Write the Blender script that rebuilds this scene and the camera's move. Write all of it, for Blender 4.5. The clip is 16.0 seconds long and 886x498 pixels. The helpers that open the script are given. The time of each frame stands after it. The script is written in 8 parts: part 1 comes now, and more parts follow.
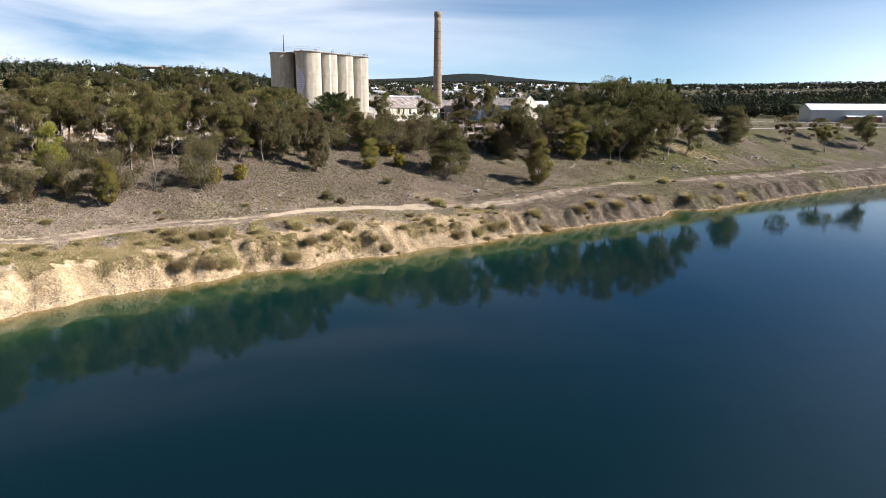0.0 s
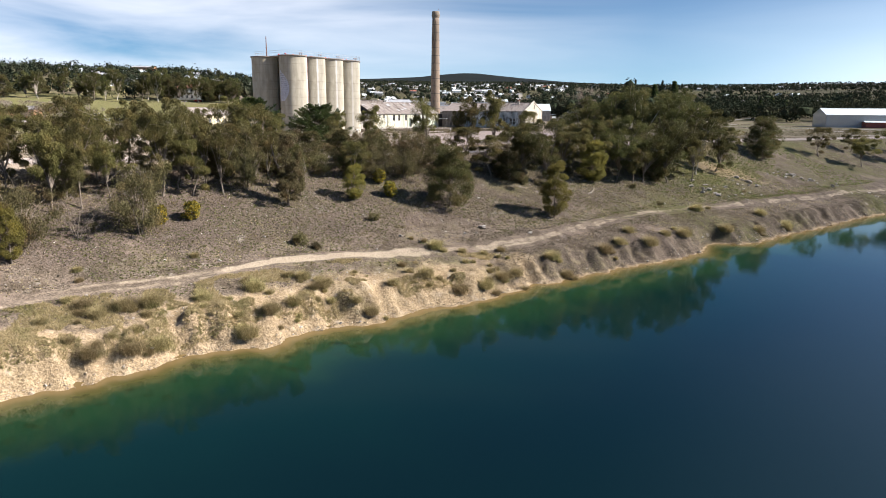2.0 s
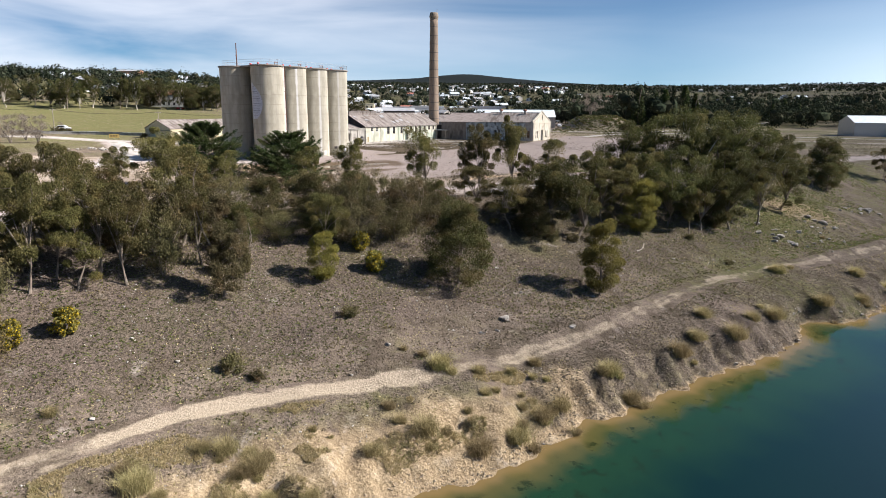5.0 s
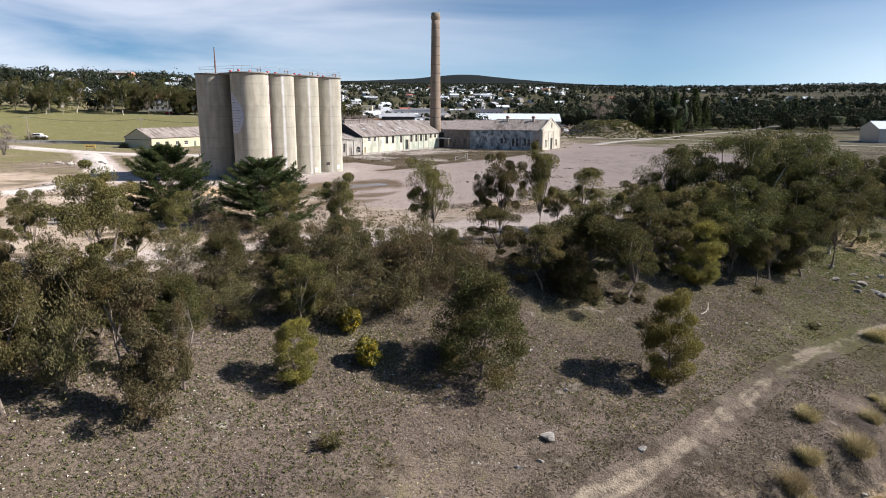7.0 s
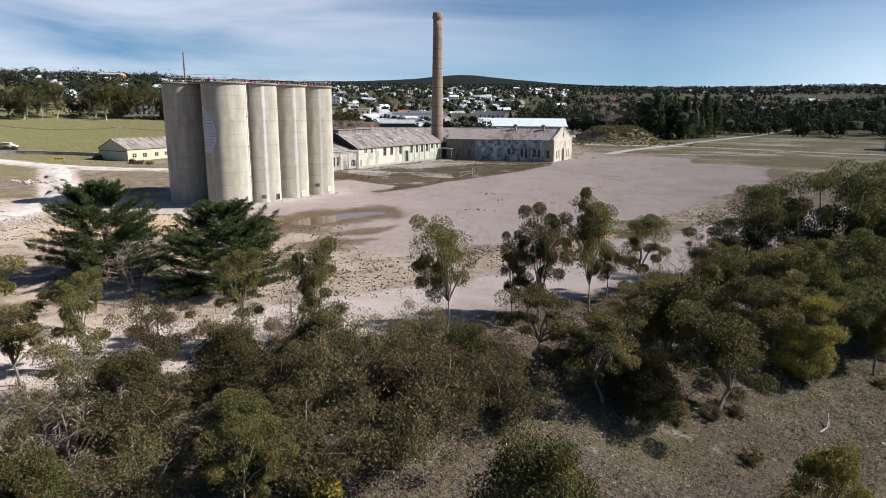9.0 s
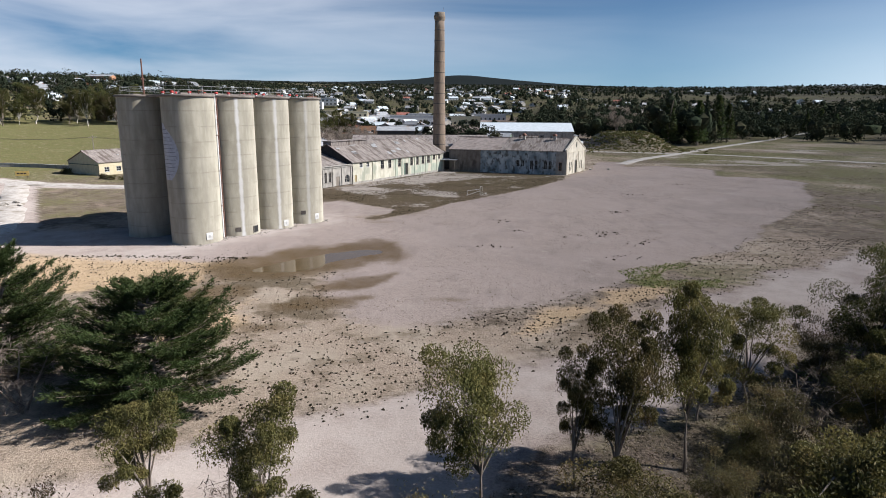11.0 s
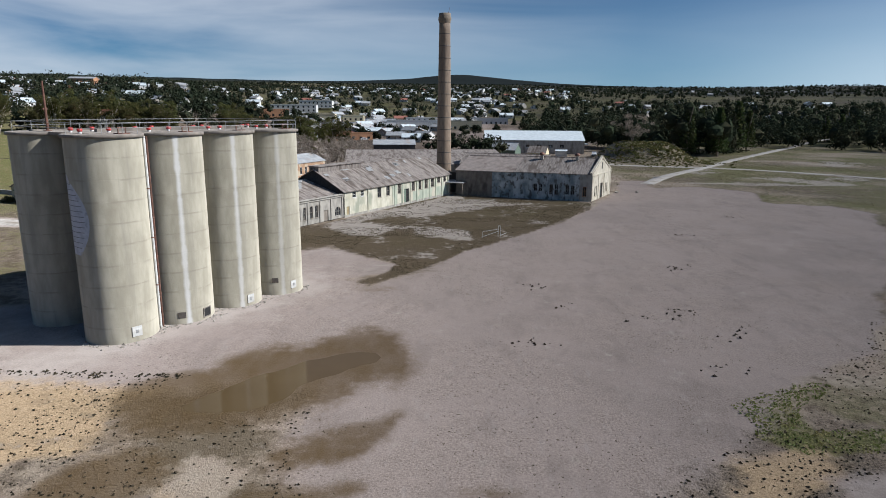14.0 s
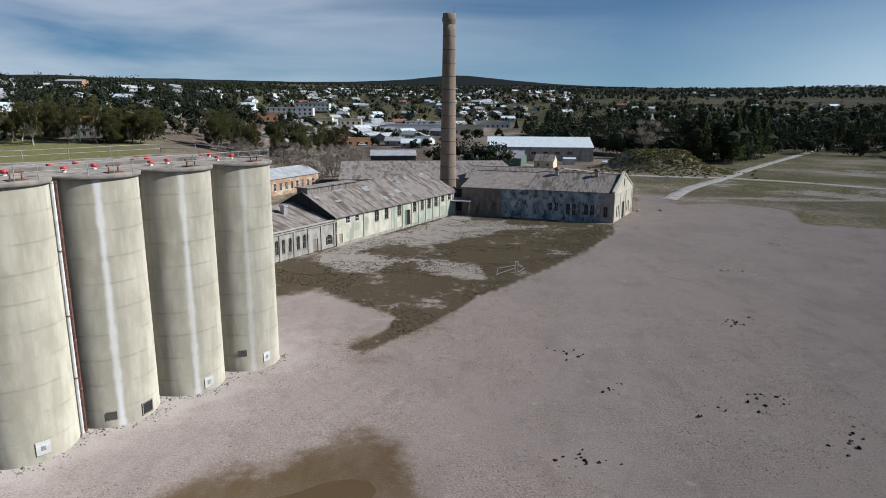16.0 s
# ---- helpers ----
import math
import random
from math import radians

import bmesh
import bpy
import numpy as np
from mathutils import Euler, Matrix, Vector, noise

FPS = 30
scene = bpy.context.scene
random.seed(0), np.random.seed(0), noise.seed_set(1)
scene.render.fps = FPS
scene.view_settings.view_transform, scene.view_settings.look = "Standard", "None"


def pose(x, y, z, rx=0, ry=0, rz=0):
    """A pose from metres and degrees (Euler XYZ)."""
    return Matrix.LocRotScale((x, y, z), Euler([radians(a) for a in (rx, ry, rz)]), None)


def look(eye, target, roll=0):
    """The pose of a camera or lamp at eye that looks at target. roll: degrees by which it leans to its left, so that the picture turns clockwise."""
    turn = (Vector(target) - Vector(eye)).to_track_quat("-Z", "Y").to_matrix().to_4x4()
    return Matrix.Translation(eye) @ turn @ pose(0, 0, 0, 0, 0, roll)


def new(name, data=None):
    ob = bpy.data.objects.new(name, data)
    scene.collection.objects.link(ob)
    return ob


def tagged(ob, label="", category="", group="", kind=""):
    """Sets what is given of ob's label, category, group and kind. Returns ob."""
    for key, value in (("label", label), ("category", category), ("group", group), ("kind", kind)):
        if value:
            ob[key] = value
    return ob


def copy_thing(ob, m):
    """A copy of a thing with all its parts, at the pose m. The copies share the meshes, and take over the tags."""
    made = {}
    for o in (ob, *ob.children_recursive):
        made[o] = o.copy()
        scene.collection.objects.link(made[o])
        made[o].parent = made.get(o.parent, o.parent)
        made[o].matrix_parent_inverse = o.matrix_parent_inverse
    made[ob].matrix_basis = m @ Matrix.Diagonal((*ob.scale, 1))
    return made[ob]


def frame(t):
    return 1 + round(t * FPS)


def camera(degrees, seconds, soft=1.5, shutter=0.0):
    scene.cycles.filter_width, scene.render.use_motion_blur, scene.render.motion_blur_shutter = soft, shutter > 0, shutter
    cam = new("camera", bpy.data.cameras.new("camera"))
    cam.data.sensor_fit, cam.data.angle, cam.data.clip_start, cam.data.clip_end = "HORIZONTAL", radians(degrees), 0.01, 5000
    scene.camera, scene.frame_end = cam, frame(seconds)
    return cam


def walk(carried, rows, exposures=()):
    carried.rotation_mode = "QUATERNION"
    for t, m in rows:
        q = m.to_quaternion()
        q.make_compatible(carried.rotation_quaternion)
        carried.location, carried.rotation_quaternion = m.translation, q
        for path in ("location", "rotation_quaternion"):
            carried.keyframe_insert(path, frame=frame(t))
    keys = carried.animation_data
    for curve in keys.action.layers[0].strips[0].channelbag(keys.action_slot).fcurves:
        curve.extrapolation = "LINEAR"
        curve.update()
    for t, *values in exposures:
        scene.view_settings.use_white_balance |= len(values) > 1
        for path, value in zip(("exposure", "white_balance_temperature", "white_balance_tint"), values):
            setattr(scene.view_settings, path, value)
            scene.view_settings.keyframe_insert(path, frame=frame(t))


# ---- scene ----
cam = camera(69.76, 16.0, soft=0.95)
PATH = [
    (0, 0.000, 0.000, 4.887, 0.000, -12.356, 0.442),
    (0.5, 0.014, 4.247, 5.546, -0.044, -12.379, 0.445),
    (1, -0.027, 8.542, 6.222, -0.089, -12.397, 0.473),
    (1.5, -0.102, 12.856, 6.845, -0.140, -12.415, 0.502),
    (2, -0.176, 17.115, 7.514, -0.196, -12.407, 0.507),
    (2.5, -0.219, 21.404, 8.184, -0.225, -12.408, 0.496),
    (3, -0.273, 25.671, 8.826, -0.255, -12.404, 0.461),
    (3.5, -0.351, 29.995, 9.482, -0.283, -12.403, 0.422),
    (4, -0.509, 34.330, 10.130, -0.336, -12.380, 0.388),
    (6.5, -1.820, 55.463, 13.094, -0.457, -12.340, 0.328),
    (7, -2.195, 59.974, 13.760, -0.507, -12.346, 0.324),
    (7.5, -2.543, 64.533, 14.395, -0.571, -12.325, 0.323),
    (8, -2.955, 69.162, 15.022, -0.621, -12.302, 0.342),
    (8.5, -3.214, 73.815, 15.627, -0.635, -12.312, 0.367),
    (9, -3.465, 78.411, 16.292, -0.649, -12.335, 0.371),
    (9.5, -3.726, 82.915, 16.884, -0.675, -12.330, 0.358),
    (10, -3.971, 87.420, 17.330, -0.709, -12.311, 0.343),
    (12.5, -5.775, 109.807, 21.137, -0.950, -12.412, 0.365),
    (13, -6.120, 114.267, 21.787, -1.003, -12.432, 0.363),
    (13.5, -6.473, 118.704, 22.396, -1.043, -12.425, 0.375),
    (14, -6.794, 123.190, 23.028, -1.097, -12.422, 0.392),
    (14.5, -7.095, 127.601, 23.626, -1.130, -12.404, 0.390),
    (15, -7.393, 132.071, 24.229, -1.157, -12.394, 0.377),
    (15.5, -7.674, 136.547, 24.821, -1.190, -12.396, 0.351),
    (16, -7.917, 140.999, 25.429, -1.211, -12.385, 0.341),
]
# yaw, tilt below the level, lean
walk(cam, [(t, pose(x, y, z, 90 + tilt, 0, yaw) @ pose(0, 0, 0, 0, 0, lean)) for t, x, y, z, yaw, tilt, lean in PATH],
     exposures=[(0.0, 1.58, 6680, 14), (4.0, 1.33, 6520, 13), (8.0, 1.15, 6370, 14), (12.0, 0.75, 6150, 11), (16.0, 0.5, 5990, 8)])

# ---- sky, sun ----
SUN_EL, SUN_AZ = 36.0, 92.0      # degrees above the level, clockwise from the way ahead
world = bpy.data.worlds.new("sky")
scene.world = world
world.use_nodes = True
wn, wl = world.node_tree.nodes, world.node_tree.links
wn.clear()
w_out = wn.new("ShaderNodeOutputWorld")
w_bg = wn.new("ShaderNodeBackground")
w_sky = wn.new("ShaderNodeTexSky")
w_sky.sky_type = "NISHITA"
w_sky.sun_disc = False
w_sky.sun_elevation, w_sky.sun_rotation = radians(SUN_EL), radians(SUN_AZ)
w_sky.altitude, w_sky.air_density, w_sky.dust_density, w_sky.ozone_density = 900, 0.75, 0.3, 2.0
w_bg.inputs["Strength"].default_value = 0.0245
w_co = wn.new("ShaderNodeTexCoord")
w_map = wn.new("ShaderNodeMapping")
w_map.inputs["Rotation"].default_value = (0.0, radians(14), radians(20))
w_map.inputs["Scale"].default_value = (1.1, 2.2, 8.0)
w_noise = wn.new("ShaderNodeTexNoise")
w_noise.inputs["Scale"].default_value = 1.7
w_noise.inputs["Detail"].default_value = 7.0
w_noise.inputs["Distortion"].default_value = 0.5
w_ramp = wn.new("ShaderNodeValToRGB")
w_ramp.color_ramp.elements[0].position, w_ramp.color_ramp.elements[1].position = 0.28, 0.7
w_ramp.color_ramp.elements[1].color = (0.85, 0.85, 0.85, 1)
w_mix = wn.new("ShaderNodeMix")
w_mix.data_type = "RGBA"
w_mix.inputs["B"].default_value = (17.5, 18.4, 19.8, 1)
wl.new(w_co.outputs["Generated"], w_map.inputs["Vector"])
wl.new(w_map.outputs["Vector"], w_noise.inputs["Vector"])
wl.new(w_noise.outputs["Fac"], w_ramp.inputs["Fac"])
w_sep = wn.new("ShaderNodeSeparateXYZ")
wl.new(w_co.outputs["Generated"], w_sep.inputs[0])
w_low = wn.new("ShaderNodeMapRange")
w_low.inputs["From Min"].default_value, w_low.inputs["From Max"].default_value = 0.45, 0.1
wl.new(w_sep.outputs["Z"], w_low.inputs["Value"])
w_cov = wn.new("ShaderNodeMath")
w_cov.operation = "MULTIPLY"
wl.new(w_ramp.outputs["Color"], w_cov.inputs[0])
wl.new(w_low.outputs["Result"], w_cov.inputs[1])
w_side = wn.new("ShaderNodeMapRange")
w_side.inputs["From Min"].default_value, w_side.inputs["From Max"].default_value = 0.3, -0.35
w_side.inputs["To Min"].default_value = 0.12
wl.new(w_sep.outputs["X"], w_side.inputs["Value"])
w_cov2 = wn.new("ShaderNodeMath")
w_cov2.operation = "MULTIPLY"
wl.new(w_cov.outputs[0], w_cov2.inputs[0])
wl.new(w_side.outputs["Result"], w_cov2.inputs[1])
w_west = wn.new("ShaderNodeMapRange")     # cirrus faded out in the unseen west to weaken fill light
w_west.inputs["From Min"].default_value, w_west.inputs["From Max"].default_value = -0.85, -0.6
wl.new(w_sep.outputs["X"], w_west.inputs["Value"])
w_north = wn.new("ShaderNodeMapRange")
w_north.inputs["From Min"].default_value, w_north.inputs["From Max"].default_value = 0.2, 0.6
wl.new(w_sep.outputs["Y"], w_north.inputs["Value"])
w_bank = wn.new("ShaderNodeMath")
w_bank.operation = "MULTIPLY"
wl.new(w_west.outputs["Result"], w_bank.inputs[0])
wl.new(w_north.outputs["Result"], w_bank.inputs[1])
w_cov3 = wn.new("ShaderNodeMath")
w_cov3.operation = "MULTIPLY"
wl.new(w_cov2.outputs[0], w_cov3.inputs[0])
wl.new(w_bank.outputs[0], w_cov3.inputs[1])
wl.new(w_cov3.outputs[0], w_mix.inputs["Factor"])
w_haze = wn.new("ShaderNodeMapRange")     # paler air low over the hills
w_haze.interpolation_type = "SMOOTHSTEP"
w_haze.inputs["From Min"].default_value, w_haze.inputs["From Max"].default_value = 0.24, -0.02
w_haze.inputs["To Max"].default_value = 0.54
wl.new(w_sep.outputs["Z"], w_haze.inputs["Value"])
w_blue = wn.new("ShaderNodeMix")
w_blue.data_type, w_blue.blend_type = "RGBA", "MULTIPLY"
w_blue.inputs["Factor"].default_value = 1.0
w_blue.inputs["B"].default_value = (0.55, 1.04, 1.42, 1)
w_air = wn.new("ShaderNodeMix")
w_air.data_type = "RGBA"
w_air.inputs["B"].default_value = (8.0, 12.6, 15.4, 1)
wl.new(w_sky.outputs["Color"], w_blue.inputs["A"])
wl.new(w_blue.outputs["Result"], w_air.inputs["A"])
w_fwd = wn.new("ShaderNodeMapRange")      # haze is brightest towards the sun
w_fwd.interpolation_type = "SMOOTHSTEP"
w_fwd.inputs["From Min"].default_value, w_fwd.inputs["From Max"].default_value = -1.0, 0.0
w_fwd.inputs["To Min"].default_value = 0.2
wl.new(w_sep.outputs["X"], w_fwd.inputs["Value"])
w_thick = wn.new("ShaderNodeMath")
w_thick.operation = "MULTIPLY"
wl.new(w_haze.outputs["Result"], w_thick.inputs[0])
wl.new(w_fwd.outputs["Result"], w_thick.inputs[1])
wl.new(w_thick.outputs[0], w_air.inputs["Factor"])
w_dot = wn.new("ShaderNodeVectorMath")     # the bright aureole round the sun
w_dot.operation = "DOT_PRODUCT"
w_dot.inputs[1].default_value = (math.cos(radians(SUN_EL)) * math.sin(radians(SUN_AZ)), math.cos(radians(SUN_EL)) * math.cos(radians(SUN_AZ)), math.sin(radians(SUN_EL)))
wl.new(w_co.outputs["Generated"], w_dot.inputs[0])
w_aur = wn.new("ShaderNodeMapRange")
w_aur.interpolation_type = "SMOOTHSTEP"
w_aur.inputs["From Min"].default_value, w_aur.inputs["From Max"].default_value = 0.42, 0.95
w_aur.inputs["To Max"].default_value = 0.43
wl.new(w_dot.outputs["Value"], w_aur.inputs["Value"])
w_glow = wn.new("ShaderNodeMix")
w_glow.data_type = "RGBA"
w_glow.inputs["B"].default_value = (14.5, 19.6, 27.5, 1)
wl.new(w_aur.outputs["Result"], w_glow.inputs["Factor"])
wl.new(w_air.outputs["Result"], w_glow.inputs["A"])
wl.new(w_glow.outputs["Result"], w_mix.inputs["A"])
w_veil = wn.new("ShaderNodeMapRange")     # a thin bright veil low in the sunward sky
w_veil.interpolation_type = "SMOOTHSTEP"
w_veil.inputs["From Min"].default_value, w_veil.inputs["From Max"].default_value = 0.28, 0.72
wl.new(w_sep.outputs["X"], w_veil.inputs["Value"])
w_veil_z = wn.new("ShaderNodeMapRange")
w_veil_z.interpolation_type = "SMOOTHSTEP"
w_veil_z.inputs["From Min"].default_value, w_veil_z.inputs["From Max"].default_value = 0.2, -0.02
wl.new(w_sep.outputs["Z"], w_veil_z.inputs["Value"])
w_veil_f = wn.new("ShaderNodeMath")
w_veil_f.operation = "MULTIPLY"
wl.new(w_veil.outputs["Result"], w_veil_f.inputs[0])
wl.new(w_veil_z.outputs["Result"], w_veil_f.inputs[1])
w_bright = wn.new("ShaderNodeMix")
w_bright.data_type = "RGBA"
w_bright.inputs["B"].default_value = (17.0, 20.0, 22.0, 1)
wl.new(w_veil_f.outputs[0], w_bright.inputs["Factor"])
wl.new(w_mix.outputs["Result"], w_bright.inputs["A"])
wl.new(w_bright.outputs["Result"], w_bg.inputs["Color"])
wl.new(w_bg.outputs["Background"], w_out.inputs["Surface"])

sun_data = bpy.data.lights.new("sun", "SUN")
sun_data.energy, sun_data.angle, sun_data.color = 5.0, radians(0.53), (1.0, 0.95, 0.88)
sun = new("sun", sun_data)
_ce = math.cos(radians(SUN_EL))
_sd = Vector((math.sin(radians(SUN_AZ)) * _ce, math.cos(radians(SUN_AZ)) * _ce, math.sin(radians(SUN_EL))))
sun.matrix_world = look(_sd * 300, (0, 0, 0))


# ---- materials ----
def shader(name):
    m = bpy.data.materials.new(name)
    m.use_nodes = True
    nt = m.node_tree
    return m, nt, nt.nodes["Principled BSDF"]


def node(nt, kind, **values):
    n = nt.nodes.new(kind)
    for k, v in values.items():
        n.inputs[k.replace("_", " ")].default_value = v
    return n


def blend(nt, fac, a, b):
    """A colour mix; each of the three is a socket or a value."""
    n = nt.nodes.new("ShaderNodeMix")
    n.data_type = "RGBA"
    for key, v in (("Factor", fac), ("A", a), ("B", b)):
        if isinstance(v, bpy.types.NodeSocket):
            nt.links.new(v, n.inputs[key])
        elif key == "Factor":
            n.inputs[key].default_value = v
        else:
            n.inputs[key].default_value = (*v, 1)
    return n.outputs["Result"]


def calc(nt, op, a, b=0.0, c=None):
    n = nt.nodes.new("ShaderNodeMath")
    n.operation = op
    for i, v in enumerate((a, b) if c is None else (a, b, c)):
        if isinstance(v, bpy.types.NodeSocket):
            nt.links.new(v, n.inputs[i])
        else:
            n.inputs[i].default_value = v
    return n.outputs[0]


def span(nt, v, lo, hi):
    n = nt.nodes.new("ShaderNodeMapRange")
    n.interpolation_type = "SMOOTHSTEP"
    nt.links.new(v, n.inputs["Value"])
    n.inputs["From Min"].default_value, n.inputs["From Max"].default_value = lo, hi
    return n.outputs["Result"]


def grain(nt, scale, detail=5.0, where="Object", stretch=(1, 1, 1), rough=0.55):
    co = nt.nodes.new("ShaderNodeTexCoord")
    mp = node(nt, "ShaderNodeMapping", Scale=stretch)
    no = node(nt, "ShaderNodeTexNoise", Scale=scale, Detail=detail, Roughness=rough)
    nt.links.new(co.outputs[where], mp.inputs["Vector"])
    nt.links.new(mp.outputs["Vector"], no.inputs["Vector"])
    return no.outputs["Fac"]


def relief(nt, bsdf, h, strength, distance=0.05):
    b = node(nt, "ShaderNodeBump", Strength=strength, Distance=distance)
    nt.links.new(h, b.inputs["Height"])
    nt.links.new(b.outputs["Normal"], bsdf.inputs["Normal"])


def surface(name, c1, c2, scale=1.0, c3=None, scale3=0.3, edge3=(0.55, 0.7), rough=0.85, bump=0.3, dist=0.05, stretch=(1, 1, 1), metal=0.0, vary=0.0):
    """A worn opaque surface: two tones by fine grain, a third in blotches."""
    m, nt, b = shader(name)
    g = grain(nt, scale, 6.0, stretch=stretch)
    col = blend(nt, span(nt, g, 0.32, 0.68), c1, c2)
    if c3:
        col = blend(nt, span(nt, grain(nt, scale3, 5.0, stretch=stretch), *edge3), col, c3)
    if vary:
        info = nt.nodes.new("ShaderNodeObjectInfo")
        hsv = node(nt, "ShaderNodeHueSaturation")
        nt.links.new(calc(nt, "MULTIPLY_ADD", info.outputs["Random"], vary, 1 - vary / 2), hsv.inputs["Value"])
        nt.links.new(col, hsv.inputs["Color"])
        col = hsv.outputs["Color"]
    nt.links.new(col, b.inputs["Base Color"])
    b.inputs["Roughness"].default_value, b.inputs["Metallic"].default_value = rough, metal
    if rough > 0.75:
        b.inputs["Diffuse Roughness"].default_value = 0.9
    relief(nt, b, grain(nt, scale * 3, 6.0, stretch=stretch), bump, dist)
    return m


def leafage(name, c1, c2, c3, patch=0.5, thin=0.35, gloss=0.2):
    """Leaves: tone by leaf and by plant, with light through them."""
    m, nt, b = shader(name)
    geo = nt.nodes.new("ShaderNodeNewGeometry")
    info = nt.nodes.new("ShaderNodeObjectInfo")
    col = blend(nt, geo.outputs["Random Per Island"], c1, c2)
    col = blend(nt, span(nt, grain(nt, patch, 3.0), 0.45, 0.75), col, c3)
    hsv = node(nt, "ShaderNodeHueSaturation")
    nt.links.new(calc(nt, "MULTIPLY_ADD", info.outputs["Random"], 0.5, 0.75), hsv.inputs["Value"])
    nt.links.new(calc(nt, "MULTIPLY_ADD", info.outputs["Random"], 0.03, 0.485), hsv.inputs["Hue"])
    nt.links.new(col, hsv.inputs["Color"])
    nt.links.new(hsv.outputs["Color"], b.inputs["Base Color"])
    b.inputs["Roughness"].default_value = 0.7
    b.inputs["Specular IOR Level"].default_value = gloss
    tr = nt.nodes.new("ShaderNodeBsdfTranslucent")
    nt.links.new(hsv.outputs["Color"], tr.inputs["Color"])
    mx = node(nt, "ShaderNodeMixShader", Fac=thin)
    nt.links.new(b.outputs[0], mx.inputs[1])
    nt.links.new(tr.outputs[0], mx.inputs[2])
    nt.links.new(mx.outputs[0], nt.nodes["Material Output"].inputs["Surface"])
    return m


LEAF = {
    "euc": leafage("eucalypt_leaves", (0.05, 0.052, 0.016), (0.135, 0.122, 0.042), (0.19, 0.145, 0.056)),
    "gum": leafage("tall_gum_leaves", (0.03, 0.036, 0.01), (0.086, 0.086, 0.026), (0.125, 0.104, 0.036)),
    "grey": leafage("grey_scrub_leaves", (0.055, 0.052, 0.022), (0.13, 0.112, 0.052), (0.175, 0.12, 0.062)),
    "dark": leafage("dark_wattle_leaves", (0.038, 0.042, 0.013), (0.08, 0.077, 0.026), (0.11, 0.078, 0.032)),
    "olive": leafage("olive_wattle_leaves", (0.11, 0.11, 0.026), (0.19, 0.175, 0.045), (0.28, 0.24, 0.045)),
    "pine": leafage("pine_needles", (0.026, 0.042, 0.012), (0.06, 0.085, 0.026), (0.085, 0.085, 0.03)),
    "bloom": leafage("wattle_blossom", (0.42, 0.3, 0.015), (0.55, 0.42, 0.03), (0.12, 0.12, 0.03)),
    "straw": leafage("dry_grass", (0.34, 0.28, 0.14), (0.52, 0.44, 0.26), (0.25, 0.23, 0.1)),
    "sedge": leafage("brown_green_sedge", (0.17, 0.14, 0.06), (0.38, 0.31, 0.17), (0.12, 0.125, 0.045)),
    "herb": leafage("green_herbs", (0.075, 0.095, 0.028), (0.14, 0.15, 0.05), (0.18, 0.15, 0.07)),
    "twig": leafage("dead_twigs", (0.17, 0.14, 0.115), (0.27, 0.23, 0.19), (0.13, 0.1, 0.085)),
    "dead": leafage("grey_brown_dead_brush", (0.085, 0.07, 0.052), (0.2, 0.165, 0.125), (0.12, 0.095, 0.075)),
    "tuft": leafage("dark_tufts", (0.05, 0.046, 0.026), (0.11, 0.092, 0.055), (0.14, 0.105, 0.065)),
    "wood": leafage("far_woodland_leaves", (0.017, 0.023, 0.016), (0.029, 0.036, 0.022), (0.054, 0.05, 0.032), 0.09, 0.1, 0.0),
    "clod": leafage("dark_clods", (0.022, 0.019, 0.012), (0.05, 0.04, 0.025), (0.07, 0.05, 0.03)),
}
BARK = surface("grey_bark", (0.13, 0.10, 0.08), (0.24, 0.2, 0.16), 6.0, rough=0.95, stretch=(1, 1, 0.2))
PALE_BARK = surface("pale_gum_bark", (0.42, 0.37, 0.31), (0.6, 0.55, 0.47), 3.0, (0.22, 0.17, 0.12), 1.5, rough=0.8, stretch=(1, 1, 0.3))
ROCK = surface("pale_limestone_boulder", (0.22, 0.195, 0.165), (0.46, 0.43, 0.385), 2.5, (0.13, 0.11, 0.088), 1.2, rough=0.9, bump=0.8, dist=0.1)
BANK_STONE = surface("tan_broken_stone", (0.2, 0.155, 0.105), (0.4, 0.325, 0.235), 3.0, (0.13, 0.1, 0.07), 1.5, rough=0.9, bump=0.4)
RENDERED = surface("weathered_cream_render", (0.5, 0.475, 0.37), (0.66, 0.63, 0.53), 0.8, (0.36, 0.37, 0.29), 0.35, (0.5, 0.66), stretch=(1, 1, 0.5))
PEELING = surface("peeling_white_blue_paint", (0.2, 0.25, 0.27), (0.58, 0.61, 0.61), 0.5, (0.12, 0.12, 0.112), 0.9, (0.5, 0.62), stretch=(1, 1, 0.7))
GREY_RENDER = surface("grey_stained_render", (0.3, 0.28, 0.25), (0.46, 0.43, 0.38), 0.9, (0.2, 0.18, 0.15), 0.4, stretch=(1, 1, 0.5))
SANDSTONE = surface("cream_painted_gable_wall", (0.48, 0.435, 0.345), (0.62, 0.575, 0.475), 0.9, (0.33, 0.28, 0.21), 0.5, stretch=(1, 1, 0.6))
BRICK = surface("orange_brick", (0.34, 0.17, 0.09), (0.46, 0.25, 0.14), 4.0, (0.28, 0.15, 0.09), 0.5)
BRICK_PALE = surface("weathered_tan_brick", (0.26, 0.19, 0.135), (0.35, 0.265, 0.19), 2.2, (0.19, 0.145, 0.11), 0.25, (0.45, 0.7), stretch=(1, 1, 0.25))
DARK_BOARDS = surface("dark_boards", (0.03, 0.03, 0.031), (0.055, 0.052, 0.05), 2.0)
